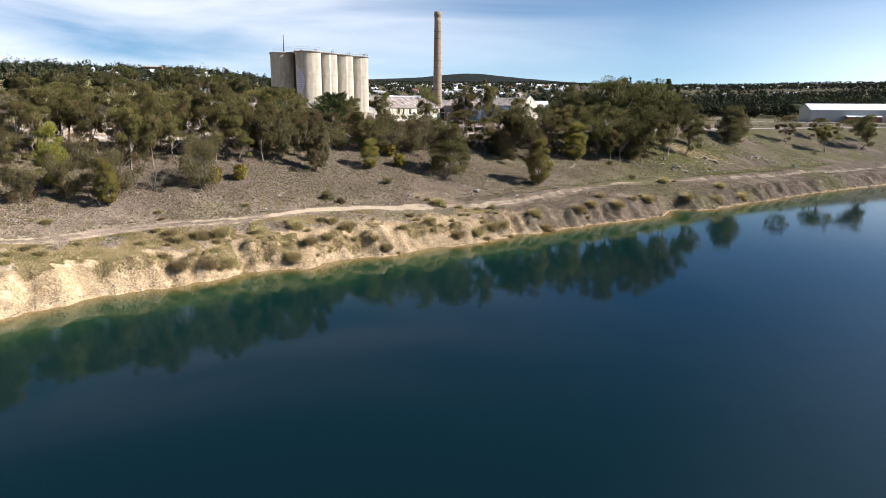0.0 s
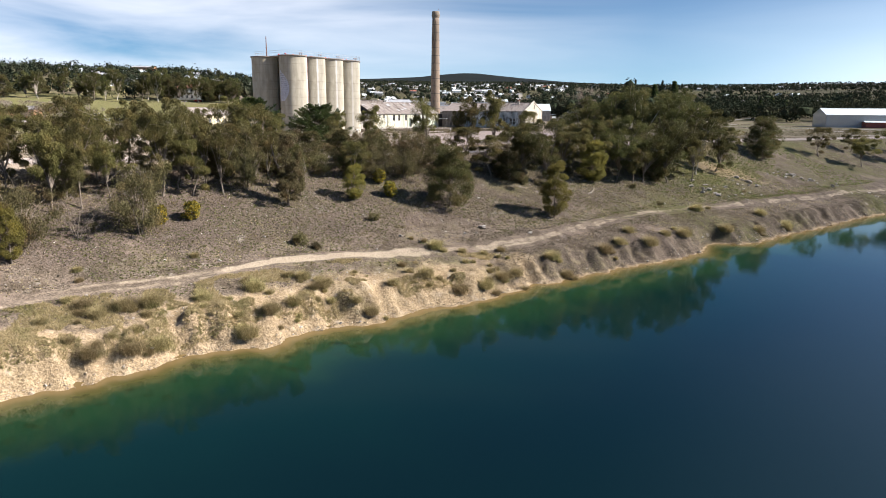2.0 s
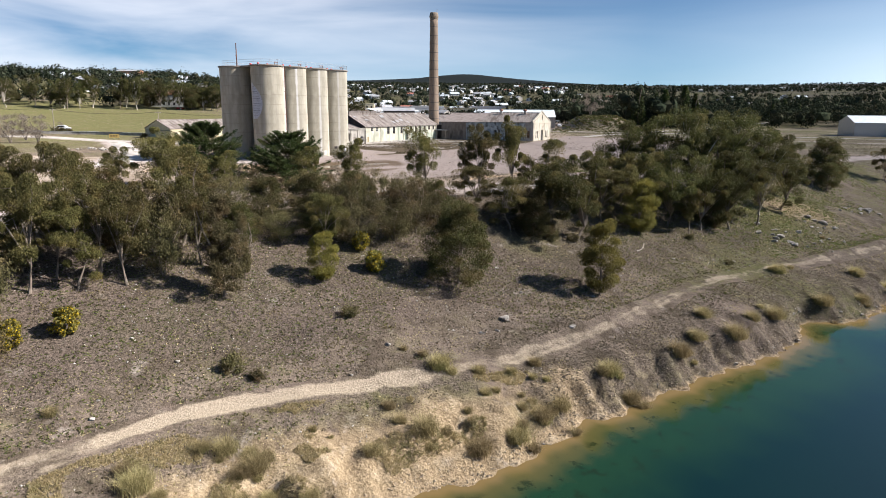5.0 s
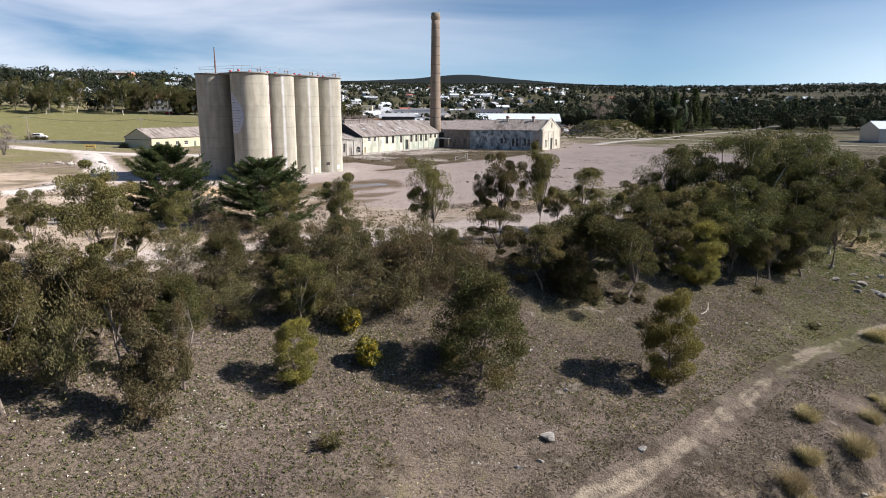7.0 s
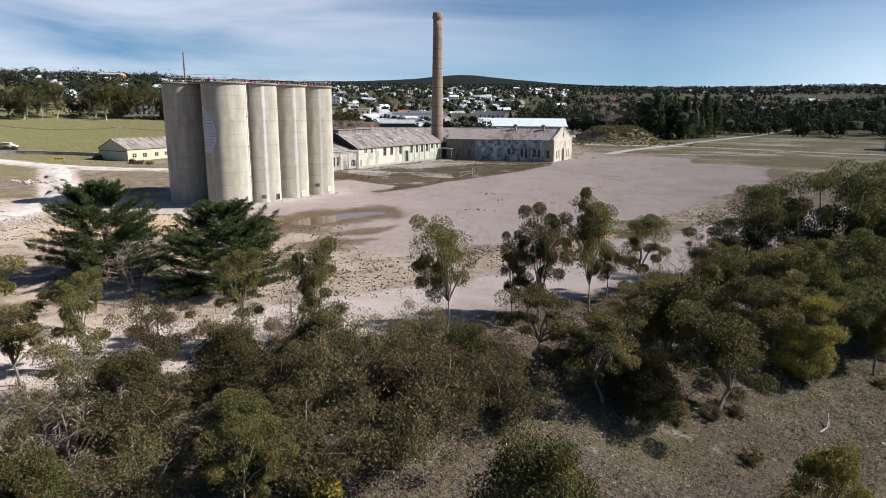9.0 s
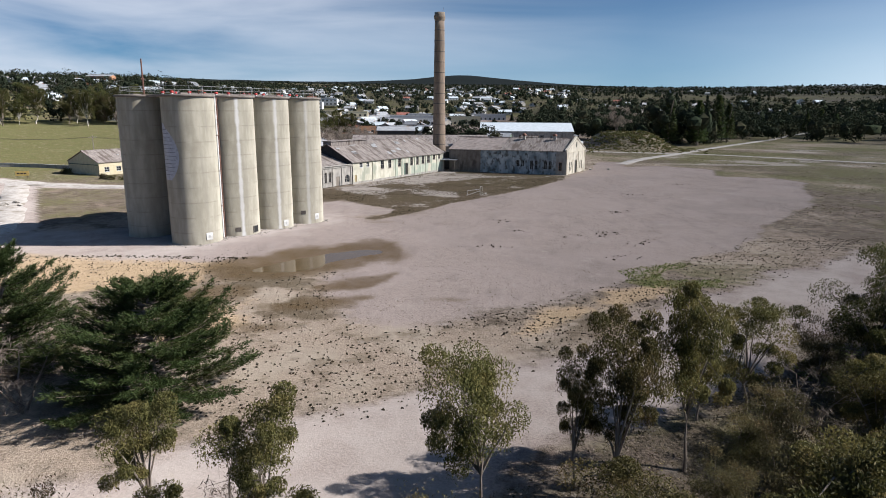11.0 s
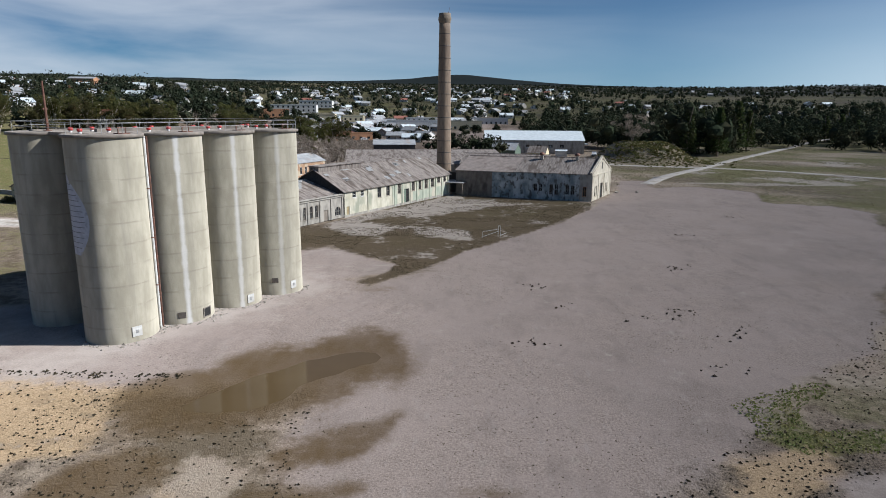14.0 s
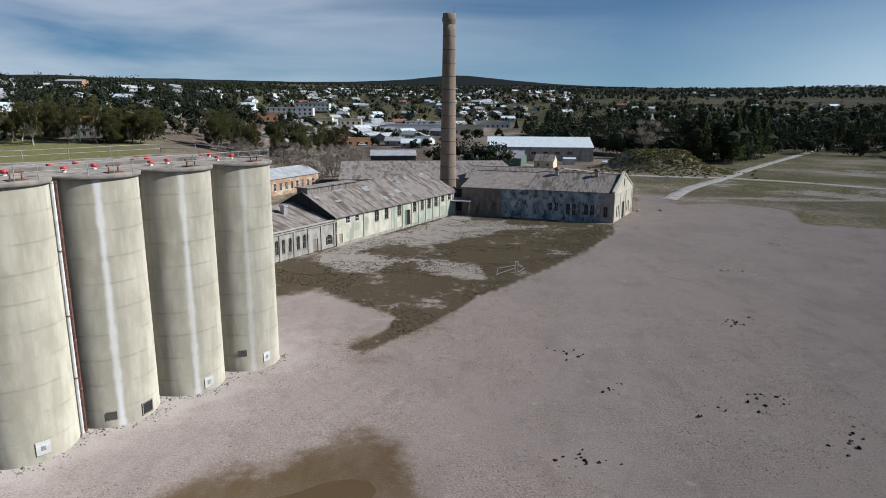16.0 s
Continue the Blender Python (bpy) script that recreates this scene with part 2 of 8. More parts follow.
DARK_RENDER = surface("dark_brown_grey_render", (0.15, 0.125, 0.105), (0.25, 0.215, 0.18), 0.9, (0.1, 0.085, 0.07), 0.4, stretch=(1, 1, 0.5))
GREEN_WASH = surface("pale_green_lime_wash", (0.36, 0.4, 0.32), (0.5, 0.53, 0.43), 0.7, (0.56, 0.52, 0.42), 0.5, (0.5, 0.62), stretch=(1, 1, 0.5))
FIBRE = surface("mossy_fibre_cement_roof", (0.165, 0.14, 0.125), (0.31, 0.27, 0.242), 1.1, (0.11, 0.085, 0.07), 0.35, (0.48, 0.62), bump=0.5, stretch=(2.6, 0.6, 0.6))
TIN_WHITE = surface("pale_steel_roof", (0.42, 0.47, 0.5), (0.52, 0.57, 0.6), 0.6, rough=0.45, bump=0.1)
TIN_GREY = surface("grey_steel_roof", (0.22, 0.23, 0.245), (0.34, 0.35, 0.36), 0.6, (0.25, 0.22, 0.2), 0.3, rough=0.55, bump=0.1, vary=0.5)
TIN_RED = surface("red_roof", (0.2, 0.075, 0.055), (0.29, 0.12, 0.09), 1.0, rough=0.7, bump=0.1, vary=0.4)
WHITE_PAINT = surface("white_painted_boards", (0.46, 0.46, 0.445), (0.6, 0.6, 0.585), 1.5, (0.45, 0.43, 0.4), 0.4, rough=0.7, bump=0.1, vary=0.3)
CREAM_PAINT = surface("cream_painted_wall", (0.62, 0.54, 0.36), (0.72, 0.64, 0.45), 1.2, rough=0.8, bump=0.1, vary=0.4)
GREEN_PAINT = surface("green_painted_trim", (0.075, 0.11, 0.085), (0.11, 0.15, 0.115), 2.0, rough=0.6, bump=0.1)
DARK = surface("dark_opening", (0.012, 0.012, 0.013), (0.025, 0.024, 0.023), 3.0, rough=0.9, bump=0.1)
STEEL = surface("rusty_steel", (0.09, 0.045, 0.035), (0.2, 0.1, 0.07), 5.0, rough=0.7, metal=0.4)
GREY_STEEL = surface("galvanised_steel", (0.32, 0.32, 0.32), (0.45, 0.45, 0.44), 6.0, rough=0.5, metal=0.6)
RED_CAP = surface("red_painted_cap", (0.38, 0.03, 0.03), (0.5, 0.06, 0.05), 4.0, rough=0.55, bump=0.1)
TIMBER = surface("weathered_timber", (0.2, 0.17, 0.14), (0.33, 0.29, 0.24), 4.0, stretch=(1, 1, 0.2))
PATCH = surface("pale_blue_grey_mural_paint", (0.42, 0.44, 0.5), (0.52, 0.54, 0.6), 2.0, (0.3, 0.31, 0.36), 1.2, rough=0.8, bump=0.1)
PATCH_LINE = surface("dark_mural_lines", (0.13, 0.13, 0.15), (0.2, 0.2, 0.22), 3.0)
BAND = surface("dark_iron_band", (0.06, 0.05, 0.045), (0.1, 0.085, 0.075), 3.0, rough=0.7)
ROOF_SLAB = surface("dusty_concrete_roof", (0.16, 0.14, 0.122), (0.28, 0.245, 0.21), 0.9, (0.1, 0.08, 0.066), 0.6)
OCHRE_PAINT = surface("faded_ochre_paint", (0.3, 0.24, 0.13), (0.42, 0.34, 0.19), 1.5, (0.24, 0.22, 0.17), 0.9)
BRICK_FRONT = surface("brick_and_cream_front", (0.36, 0.21, 0.13), (0.5, 0.33, 0.21), 1.2, (0.56, 0.48, 0.36), 0.35, (0.5, 0.6))
YELLOW = surface("yellow_sign", (0.5, 0.34, 0.1), (0.58, 0.41, 0.14), 3.0, rough=0.6, bump=0.05)
CAR_WHITE = surface("white_car_paint", (0.75, 0.75, 0.75), (0.8, 0.8, 0.8), 2.0, rough=0.25, bump=0.0)
CAR_RED = surface("red_car_paint", (0.35, 0.03, 0.03), (0.4, 0.05, 0.04), 2.0, rough=0.25, bump=0.0)
RUBBER = surface("black_rubber", (0.015, 0.015, 0.015), (0.03, 0.03, 0.03), 3.0)
glass_mat, _nt, _b = shader("dusty_dark_glass")
_b.inputs["Base Color"].default_value = (0.02, 0.022, 0.025, 1)
_b.inputs["Roughness"].default_value = 0.15
GLASS = glass_mat


def silo_concrete(name, streak, at):
    """Pale slip-formed concrete with rain stains; streak: a white run-off from the top at that bearing."""
    m, nt, b = shader(name)
    col = blend(nt, span(nt, grain(nt, 0.9, 6.0, stretch=(1, 1, 0.3)), 0.3, 0.7), (0.355, 0.326, 0.256), (0.49, 0.455, 0.368))
    col = blend(nt, span(nt, grain(nt, 1.3, 5.0, stretch=(1, 1, 0.05)), 0.5, 0.75), col, (0.33, 0.305, 0.255))
    co = nt.nodes.new("ShaderNodeTexCoord")
    sep = nt.nodes.new("ShaderNodeSeparateXYZ")
    nt.links.new(co.outputs["Object"], sep.inputs[0])
    lift = calc(nt, "FRACT", calc(nt, "MULTIPLY", sep.outputs["Z"], 1 / 2.05))
    seam = calc(nt, "MULTIPLY", span(nt, lift, 0.88, 1.0), span(nt, grain(nt, 0.8, 4.0, stretch=(1, 1, 3)), 0.35, 0.6))
    col = blend(nt, calc(nt, "MULTIPLY", seam, 0.6), col, (0.25, 0.225, 0.18))
    col = blend(nt, calc(nt, "MULTIPLY", span(nt, grain(nt, 0.25, 4.0), 0.52, 0.7), 0.5), col, (0.3, 0.265, 0.205))
    if streak:
        ang = calc(nt, "ARCTAN2", sep.outputs["Y"], sep.outputs["X"])
        off = calc(nt, "ABSOLUTE", calc(nt, "SUBTRACT", ang, radians(at)))
        wob = calc(nt, "MULTIPLY_ADD", grain(nt, 0.7, 3.0, stretch=(0.4, 0.4, 1)), 0.13, 0.02)
        run = calc(nt, "MULTIPLY", calc(nt, "LESS_THAN", off, 1.0), span(nt, calc(nt, "SUBTRACT", wob, off), -0.03, 0.07))
        col = blend(nt, calc(nt, "MULTIPLY", calc(nt, "MULTIPLY", run, streak), calc(nt, "MULTIPLY_ADD", grain(nt, 2.0, 5.0, stretch=(1, 1, 0.08)), 1.0, 0.55)), col, (0.76, 0.76, 0.77))
    nt.links.new(col, b.inputs["Base Color"])
    b.inputs["Roughness"].default_value, b.inputs["Diffuse Roughness"].default_value = 0.85, 1.0
    relief(nt, b, grain(nt, 6.0, 5.0), 0.25, 0.03)
    return m


# ---- small tools ----
def part(name, bm, material, parent, label=""):
    """One mesh object under a thing or a part."""
    me = bpy.data.meshes.new(name)
    bm.to_mesh(me)
    bm.free()
    me.materials.append(material)
    ob = new(name, me)
    ob.parent = parent
    return tagged(ob, label)


def mesh_ob(name, verts, faces, material, parent=None, smooth=False):
    me = bpy.data.meshes.new(name)
    me.from_pydata(verts, [], faces)
    me.update()
    me.materials.append(material)
    if smooth:
        me.polygons.foreach_set("use_smooth", [True] * len(me.polygons))
    ob = new(name, me)
    ob.parent = parent
    return ob


def thing(name, label, category, m=None, group="", kind=""):
    ob = new(name)
    ob.empty_display_size = 0.2
    if m is not None:
        ob.matrix_basis = m
    return tagged(ob, label, category, group, kind)


def along(x, y, dx, dy, z=0.0):
    """The pose of a thing whose own x runs along (dx, dy)."""
    return pose(x, y, z, 0, 0, math.degrees(math.atan2(dy, dx)))


def box(bm, x0, y0, z0, x1, y1, z1, m=None):
    vs = [bm.verts.new((x, y, z)) for z in (z0, z1) for x, y in ((x0, y0), (x1, y0), (x1, y1), (x0, y1))]
    for f in ((3, 2, 1, 0), (4, 5, 6, 7), (0, 1, 5, 4), (1, 2, 6, 5), (2, 3, 7, 6), (3, 0, 4, 7)):
        bm.faces.new([vs[i] for i in f])
    if m is not None:
        for v in vs:
            v.co = m @ v.co
    return bm


def boxes(*rows):
    bm = bmesh.new()
    for r in rows:
        box(bm, *r)
    return bm


def tube(bm, a, b, r0, r1, n=6, cap=True):
    """A tapered round bar from a to b."""
    a, b = Vector(a), Vector(b)
    q = (b - a).to_track_quat("Z", "Y")
    rings = []
    for p, r in ((a, r0), (b, r1)):
        rings.append([bm.verts.new(p + q @ Vector((r * math.cos(2 * math.pi * i / n), r * math.sin(2 * math.pi * i / n), 0))) for i in range(n)])
    for i in range(n):
        bm.faces.new((rings[0][i], rings[0][(i + 1) % n], rings[1][(i + 1) % n], rings[1][i]))
    if cap:
        bm.faces.new(rings[1])
        bm.faces.new(rings[0][::-1])
    return bm


def lathe(bm, profile, n=48, cx=0.0, cy=0.0):
    """A round body from (radius, height) rows."""
    rings = [[bm.verts.new((cx + r * math.cos(2 * math.pi * i / n), cy + r * math.sin(2 * math.pi * i / n), z)) for i in range(n)] for r, z in profile]
    for k in range(len(rings) - 1):
        for i in range(n):
            f = bm.faces.new((rings[k][i], rings[k][(i + 1) % n], rings[k + 1][(i + 1) % n], rings[k + 1][i]))
            f.smooth = True
    bm.faces.new(rings[-1])
    return bm


def wall_bm(length, top, thick, holes):
    """A wall along x with holes (x0, x1, z0, z1) right through it; its face lies at y = 0."""
    bm = bmesh.new()
    cuts = sorted({0.0, length, *[h[0] for h in holes], *[h[1] for h in holes]})
    for a, b in zip(cuts, cuts[1:]):
        mid, z = (a + b) / 2, 0.0
        for h in sorted((h for h in holes if h[0] < mid < h[1]), key=lambda h: h[2]):
            if h[2] > z + 0.01:
                box(bm, a, 0, z, b, thick, h[2])
            z = h[3]
        if z < top - 0.01:
            box(bm, a, 0, z, b, thick, top)
    bmesh.ops.remove_doubles(bm, verts=bm.verts, dist=0.001)
    return bm


def fit_window(parent, x0, x1, z0, z1, m=None, frame_mat=None, arch=False, bars=2, name="window"):
    """A framed window set back in its hole, with panes behind its bars."""
    e = 0.07
    mat = frame_mat or WHITE_PAINT
    turn = Matrix.Identity(4) if m is None else m

    def put(label, bm, over):
        bm.transform(turn)
        return part(label, bm, mat, over)

    bm = bmesh.new()
    rings = [[bm.verts.new(p) for p in ((x0 + d, y, z0 + d), (x1 - d, y, z0 + d), (x1 - d, y, z1 - d), (x0 + d, y, z1 - d))] for d, y in ((0, 0.06), (e, 0.06), (e, 0.2), (0, 0.2))]
    for a, b in zip(rings, rings[1:] + rings[:1]):
        for i in range(4):
            bm.faces.new((a[i], a[(i + 1) % 4], b[(i + 1) % 4], b[i]))
    bmesh.ops.recalc_face_normals(bm, faces=bm.faces)
    w = put(name, bm, parent)
    zm = (z0 + z1) / 2
    for i in range(1, bars):
        xm = x0 + (x1 - x0) * i / bars
        put("glazing_bar", boxes((xm - 0.025, 0.08, z0 + e, xm + 0.025, 0.165, z1 - e)), w)
    put("cross_bar", boxes((x0 + e, 0.075, zm - 0.025, x1 - e, 0.17, zm + 0.025)), w)
    put("sill", boxes((x0 - 0.1, -0.08, z0 - 0.1, x1 + 0.1, 0.02, z0)), w)
    if arch:
        r, c = (x1 - x0) / 2, (x0 + x1) / 2
        for s in (-1, 1):
            out = [(c + s * r, z1)] + [(c + s * r * math.sin(math.pi / 16 * i), z1 - r + r * math.cos(math.pi / 16 * i)) for i in range(9)]
            bm = bmesh.new()
            fa, fb = [bm.verts.new((x, -0.003, z)) for x, z in out], [bm.verts.new((x, 0.25, z)) for x, z in out]
            for i in range(1, 9):
                bm.faces.new((fa[0], fa[i], fa[i + 1]))
                bm.faces.new((fb[0], fb[i + 1], fb[i]))
                bm.faces.new((fa[i], fb[i], fb[i + 1], fa[i + 1]))
            bmesh.ops.recalc_face_normals(bm, faces=bm.faces)
            put("spandrel", bm, w)
    bm = boxes((x0 + e, 0.12, z0 + e, x1 - e, 0.135, z1 - e))
    bm.transform(turn)
    part("pane", bm, GLASS, w)
    return w


# ---- lie of the land ----
WATER = -12.2
SHORE_O, SHORE_E, SHORE_N = (-2.4, 78.4), (0.81, 0.586), (-0.586, 0.81)


def shore_uv(x, y):
    """Metres along the shore and inland from it."""
    dx, dy = x - SHORE_O[0], y - SHORE_O[1]
    return dx * SHORE_E[0] + dy * SHORE_E[1], dx * SHORE_N[0] + dy * SHORE_N[1]


def waterline(u, s=0.0):
    """How far inland the water reaches, along the shore; its small bends fade up the slope."""
    broad = np.interp(u, [-400, -120, -60, -40, 134, 220, 420], [-160, -30, -7, -0.8, -0.9, -14, -70])
    bend = np.interp(u, [-400, -120, -60, -44, -36, -30, -26.5, -20.8, -16.4, -11.3, -5.2, 0, 5.5, 12.5, 16, 19.2, 23, 27, 32, 38, 44, 49.3, 53, 55.5, 58.5, 63, 70, 83, 100, 134, 220, 420],
                     [-160, -30, -7, -3.6, -0.6, -1.4, -1.0, 0.4, -1.8, 0.1, -1.5, -0.4, -1.5, -0.8, 0.25, -0.9, -0.35, -0.9, -0.6, -1.4, -1.7, -0.8, 2.2, 1.6, -1.7, -1.9, -1.3, -1.5, -0.8, -2.5, -14, -70])
    fine = bend + 0.25 * np.sin(u * 1.3) + 0.18 * np.sin(u * 3.1 + 1)
    k = np.exp(-np.maximum(s + 0.5, 0) / 5.0)
    return broad + (fine - broad) * k


def rise(x, y):
    """The slow rise of the country beyond the works, by bearing and distance."""
    dx, dy = x + 8.0, y - 141.0
    az, d = np.degrees(np.arctan2(dx, dy)), np.hypot(dx, dy)
    stops = [100, 200, 320, 460, 600, 900, 1300, 2500, 3700, 5000]
    west = np.interp(d, stops, [0, 1.5, 11, 24, 37, 52, 66, 108, 172, 182])
    mid = np.interp(d, stops, [0, 0, 0, 3, 9, 30, 54, 112, 172, 182])
    east = np.interp(d, stops, [0, 0, 0, 0, 4, 22, 46, 100, 135, 150])
    a = np.clip((az + 24) / 14, 0, 1)
    b = np.clip((az - 8) / 12, 0, 1)
    out = west * (1 - a) + mid * a * (1 - b) + east * b
    out = out + 46 * np.exp(-((az - 2.6) / 4.6) ** 2) * np.clip((d - 2900) / 800, 0, 1)
    fade = np.clip((95 - np.abs(az)) / 35, 0, 1)
    return out * (0.25 + 0.75 * fade)


def height(x, y):
    """The ground: lake bed, cut bank, slope, level yard, rising country."""
    x, y = np.asarray(x, float), np.asarray(y, float)
    u, s = shore_uv(x, y)
    s = s - waterline(u, s)
    gully = (1 - 0.7 * np.clip((u - 15) / 20, 0, 1)) * (0.5 * np.sin(u * 0.9) + 0.45 * np.sin(u * 0.37 + 2) + 0.3 * np.sin(u * 2.3))
    low = np.interp(s, [-300, -260, -30, -6, 0, 1.0, 2.6, 6, 9, 12.5, 18, 22.5, 27, 33, 36, 40],
                    [8, -14, -22, -14.6, -12.2, -11.4, -9.7, -9.0, -7.9, -7.5, -5.6, -4.2, -2.4, -0.2, 0.1, 0.0])
    lip = np.exp(-((s - 2.6) / 1.6) ** 2) * gully * 0.55
    hump = 0.5 * np.exp(-((x + 36) ** 2 + (y - 194) ** 2) / 260.0)
    hollow = -0.1 * np.exp(-(((x + 19.5) * 0.707 + (y - 176) * 0.707) / 10.0) ** 2 - (((x + 19.5) * -0.707 + (y - 176) * 0.707) / 3.9) ** 2)
    hill = (8.3 + 0.8 * np.sin(x * 0.31 + y * 0.17) * np.sin(y * 0.23)) * np.exp(-(((x - 93) / 20.0) ** 2 + ((y - 426) / 23.0) ** 2) ** 2)
    return low + lip + hump + hollow + hill + rise(x, y) * np.clip((s - 30) / 30, 0, 1)


def fbm(x, y, size, octaves=4, seed=0):
    """Smooth value noise, about -1 to 1, with features of that size in metres."""
    out, amp, tot = np.zeros(np.shape(x)), 1.0, 0.0
    for o in range(octaves):
        gx, gy = x / size * 2 ** o + 37.1 * seed, y / size * 2 ** o - 11.7 * seed
        ix, iy = np.floor(gx).astype(np.int64), np.floor(gy).astype(np.int64)
        fx, fy = gx - ix, gy - iy
        fx, fy = fx * fx * (3 - 2 * fx), fy * fy * (3 - 2 * fy)

        def cell(a, b):
            h = (a * 374761393 + b * 668265263 + seed * 974711 + o * 7919) & 0xFFFFFFFF
            h = ((h ^ (h >> 13)) * 1274126177) & 0xFFFFFFFF
            return ((h ^ (h >> 16)) & 0xFFFF) / 32767.5 - 1

        top = cell(ix, iy) * (1 - fx) + cell(ix + 1, iy) * fx
        low = cell(ix, iy + 1) * (1 - fx) + cell(ix + 1, iy + 1) * fx
        out += amp * (top * (1 - fy) + low * fy)
        tot += amp
        amp *= 0.5
    return out / tot


def off_line(x, y, pts):
    """Distance to a run of straight stretches."""
    best = np.full(np.shape(x), 1e9)
    for (ax, ay), (bx, by) in zip(pts, pts[1:]):
        vx, vy = bx - ax, by - ay
        t = np.clip(((x - ax) * vx + (y - ay) * vy) / (vx * vx + vy * vy), 0, 1)
        best = np.minimum(best, np.hypot(x - ax - t * vx, y - ay - t * vy))
    return best


def inside(x, y, pts):
    """Signed distance to an outline: positive inside."""
    hit = np.zeros(x.shape, bool)
    for (ax, ay), (bx, by) in zip(pts, pts[1:] + pts[:1]):
        cross = ((ay > y) != (by > y)) & (x < (bx - ax) * (y - ay) / (by - ay + 1e-12) + ax)
        hit ^= cross
    d = off_line(x, y, pts + pts[:1])
    return np.where(hit, d, -d)


def ramp(v, lo, hi):
    t = np.clip((v - lo) / (hi - lo), 0, 1)
    return t * t * (3 - 2 * t)


YARD = [(-7.5, 148.4), (4.5, 155.3), (15.4, 163.6), (19.9, 169.7), (36.8, 181.7), (49.8, 199.3), (74, 227), (95.8, 267.4), (93, 279), (79, 285),
        (88, 306), (75, 317), (60, 314), (64, 334), (56, 334), (48, 308), (31.2, 272.4), (12.5, 242.6), (0.0, 227.4), (-8.0, 214.1), (-15.1, 204.5), (-19, 207), (-24, 215), (-36, 212),
        (-56, 196), (-76, 190), (-76, 180), (-57, 177), (-44, 173.5), (-28.7, 174), (-23, 176), (-16, 173), (-16.2, 161), (-12.6, 150.4)]
BROWN = [(-33, 224), (-24, 230), (-17, 222), (-12, 217), (-13, 212), (-17, 207), (-15.1, 204.5), (-8.0, 214.1), (0.0, 227.4), (12.5, 242.6), (31.2, 272.4), (34, 283), (5, 293), (-4, 295), (-24, 258), (-36, 242)]
GREEN_BED = [(17.4, 169.3), (23.0, 173.5), (27.4, 173.5), (22.5, 169.3), (21.2, 165.6), (27.9, 165.6), (26.7, 162.8), (19.1, 162.4), (16.4, 164.5)]
THIN_BED = [(23.0, 173.5), (27.4, 174.5), (39.5, 178.7), (46, 182), (40, 172), (29.9, 162.3), (27.5, 163.4), (27.2, 166.8), (22.5, 169.3)]
MUD = [(-31.5, 171), (-26.8, 176.2), (-22.4, 181.4), (-15.7, 186.6), (-10.4, 186.1), (-9.6, 178.3), (-12.8, 172.0), (-18.3, 168.1), (-23.9, 166.9), (-29.3, 165.3)]
STAINS = [[(-31.5, 160.6), (-27.0, 163.4), (-23.5, 160.6), (-24.1, 157.9), (-26.2, 156.3), (-29.7, 155.4), (-33.1, 156.9)],
          [(-18.0, 162.5), (-13.1, 165.7), (-9.4, 168.1), (-9.7, 164.6), (-13.4, 161.5), (-16.7, 160.5)],
          [(-21.2, 156.3), (-17.1, 158.7), (-11.4, 158.7), (-12.5, 155.5), (-17.9, 154.1), (-22.6, 154.8)]]
OCHRE = [[(-58, 178), (-49.1, 176.6), (-33.0, 175.3), (-30.6, 172.1), (-31.2, 162.5), (-38.6, 160.6), (-54, 160)],
         [(-34, 147), (-27.8, 154.1), (-22.9, 157.9), (-23.4, 154.1), (-22.6, 146.0)],
         [(0.8, 147.1), (5.9, 155.4), (9.5, 154.6), (7.1, 150.6), (3.5, 146.8)], [(13.3, 162.0), (19.1, 161.8), (17.7, 158.6), (13.2, 156.9)]]
SPUR = [(14, 153), (19, 158.5), (29, 161.5), (40, 171), (46, 170), (34, 154), (24, 146), (16, 146)]
APRON = [(-31.6, 224.8), (-24.4, 228.3), (-16.8, 220.8), (-11.8, 216.9), (-12.6, 212.1), (-18.1, 208.4), (-29.8, 207.3)]
CHALKS = [[(-14.4, 240.9), (-10.0, 251.6), (-3.9, 252.5), (0.5, 244.0), (2.4, 235.0), (-1.2, 232.7), (-8.0, 236.7)],
          [(-23.7, 265.0), (-12.9, 275.4), (-2.7, 290.0), (10.4, 287.0), (20.9, 279.8), (8.9, 274.3), (-0.1, 265.2), (-4.9, 254.8), (-14.3, 257.2), (-18.3, 254.8)],
          [(4.3, 244.1), (9.5, 250.3), (10.6, 242.1), (6.5, 233.4), (3.1, 233.4)],
          [(-29.8, 250.1), (-24.9, 257.1), (-15.1, 252.5), (-11.7, 242.1), (-18.5, 236.7), (-25.2, 240.2)], [(-12.5, 222.1), (-8.7, 223.3), (-7.6, 220.8), (-10.9, 219.6)]]
TRACK = [(-60, 40), (-45, 57), (-31.5, 68.6), (-25.4, 72.4), (-20.9, 76.6), (-18.0, 79.6), (-13.7, 82.2), (-4.7, 86.4), (5.3, 92), (14.4, 98.8), (28.9, 112.2),
         (39.5, 119.4), (58.6, 131), (87.1, 150.6), (130, 176)]
LANE = [(-100, 92), (-60, 106), (-38, 113.5), (-27, 118), (-12, 126), (6, 137), (22, 149), (36, 162), (60, 178), (90, 196), (150, 226)]
ROADS = [[(30, 452), (60, 412), (71, 395), (94, 388), (107, 386), (133, 368), (152, 343), (240, 280)], [(62, 325), (78, 352), (107, 386), (134, 423), (224, 534), (272, 587), (340, 640)],
         [(-190, 262), (-146, 272), (-106, 252), (-88, 247.5), (-70, 248), (-55, 240), (-44, 225)], [(-106, 252), (-90, 225), (-72, 196), (-68, 172), (-84, 150), (-110, 140)]]


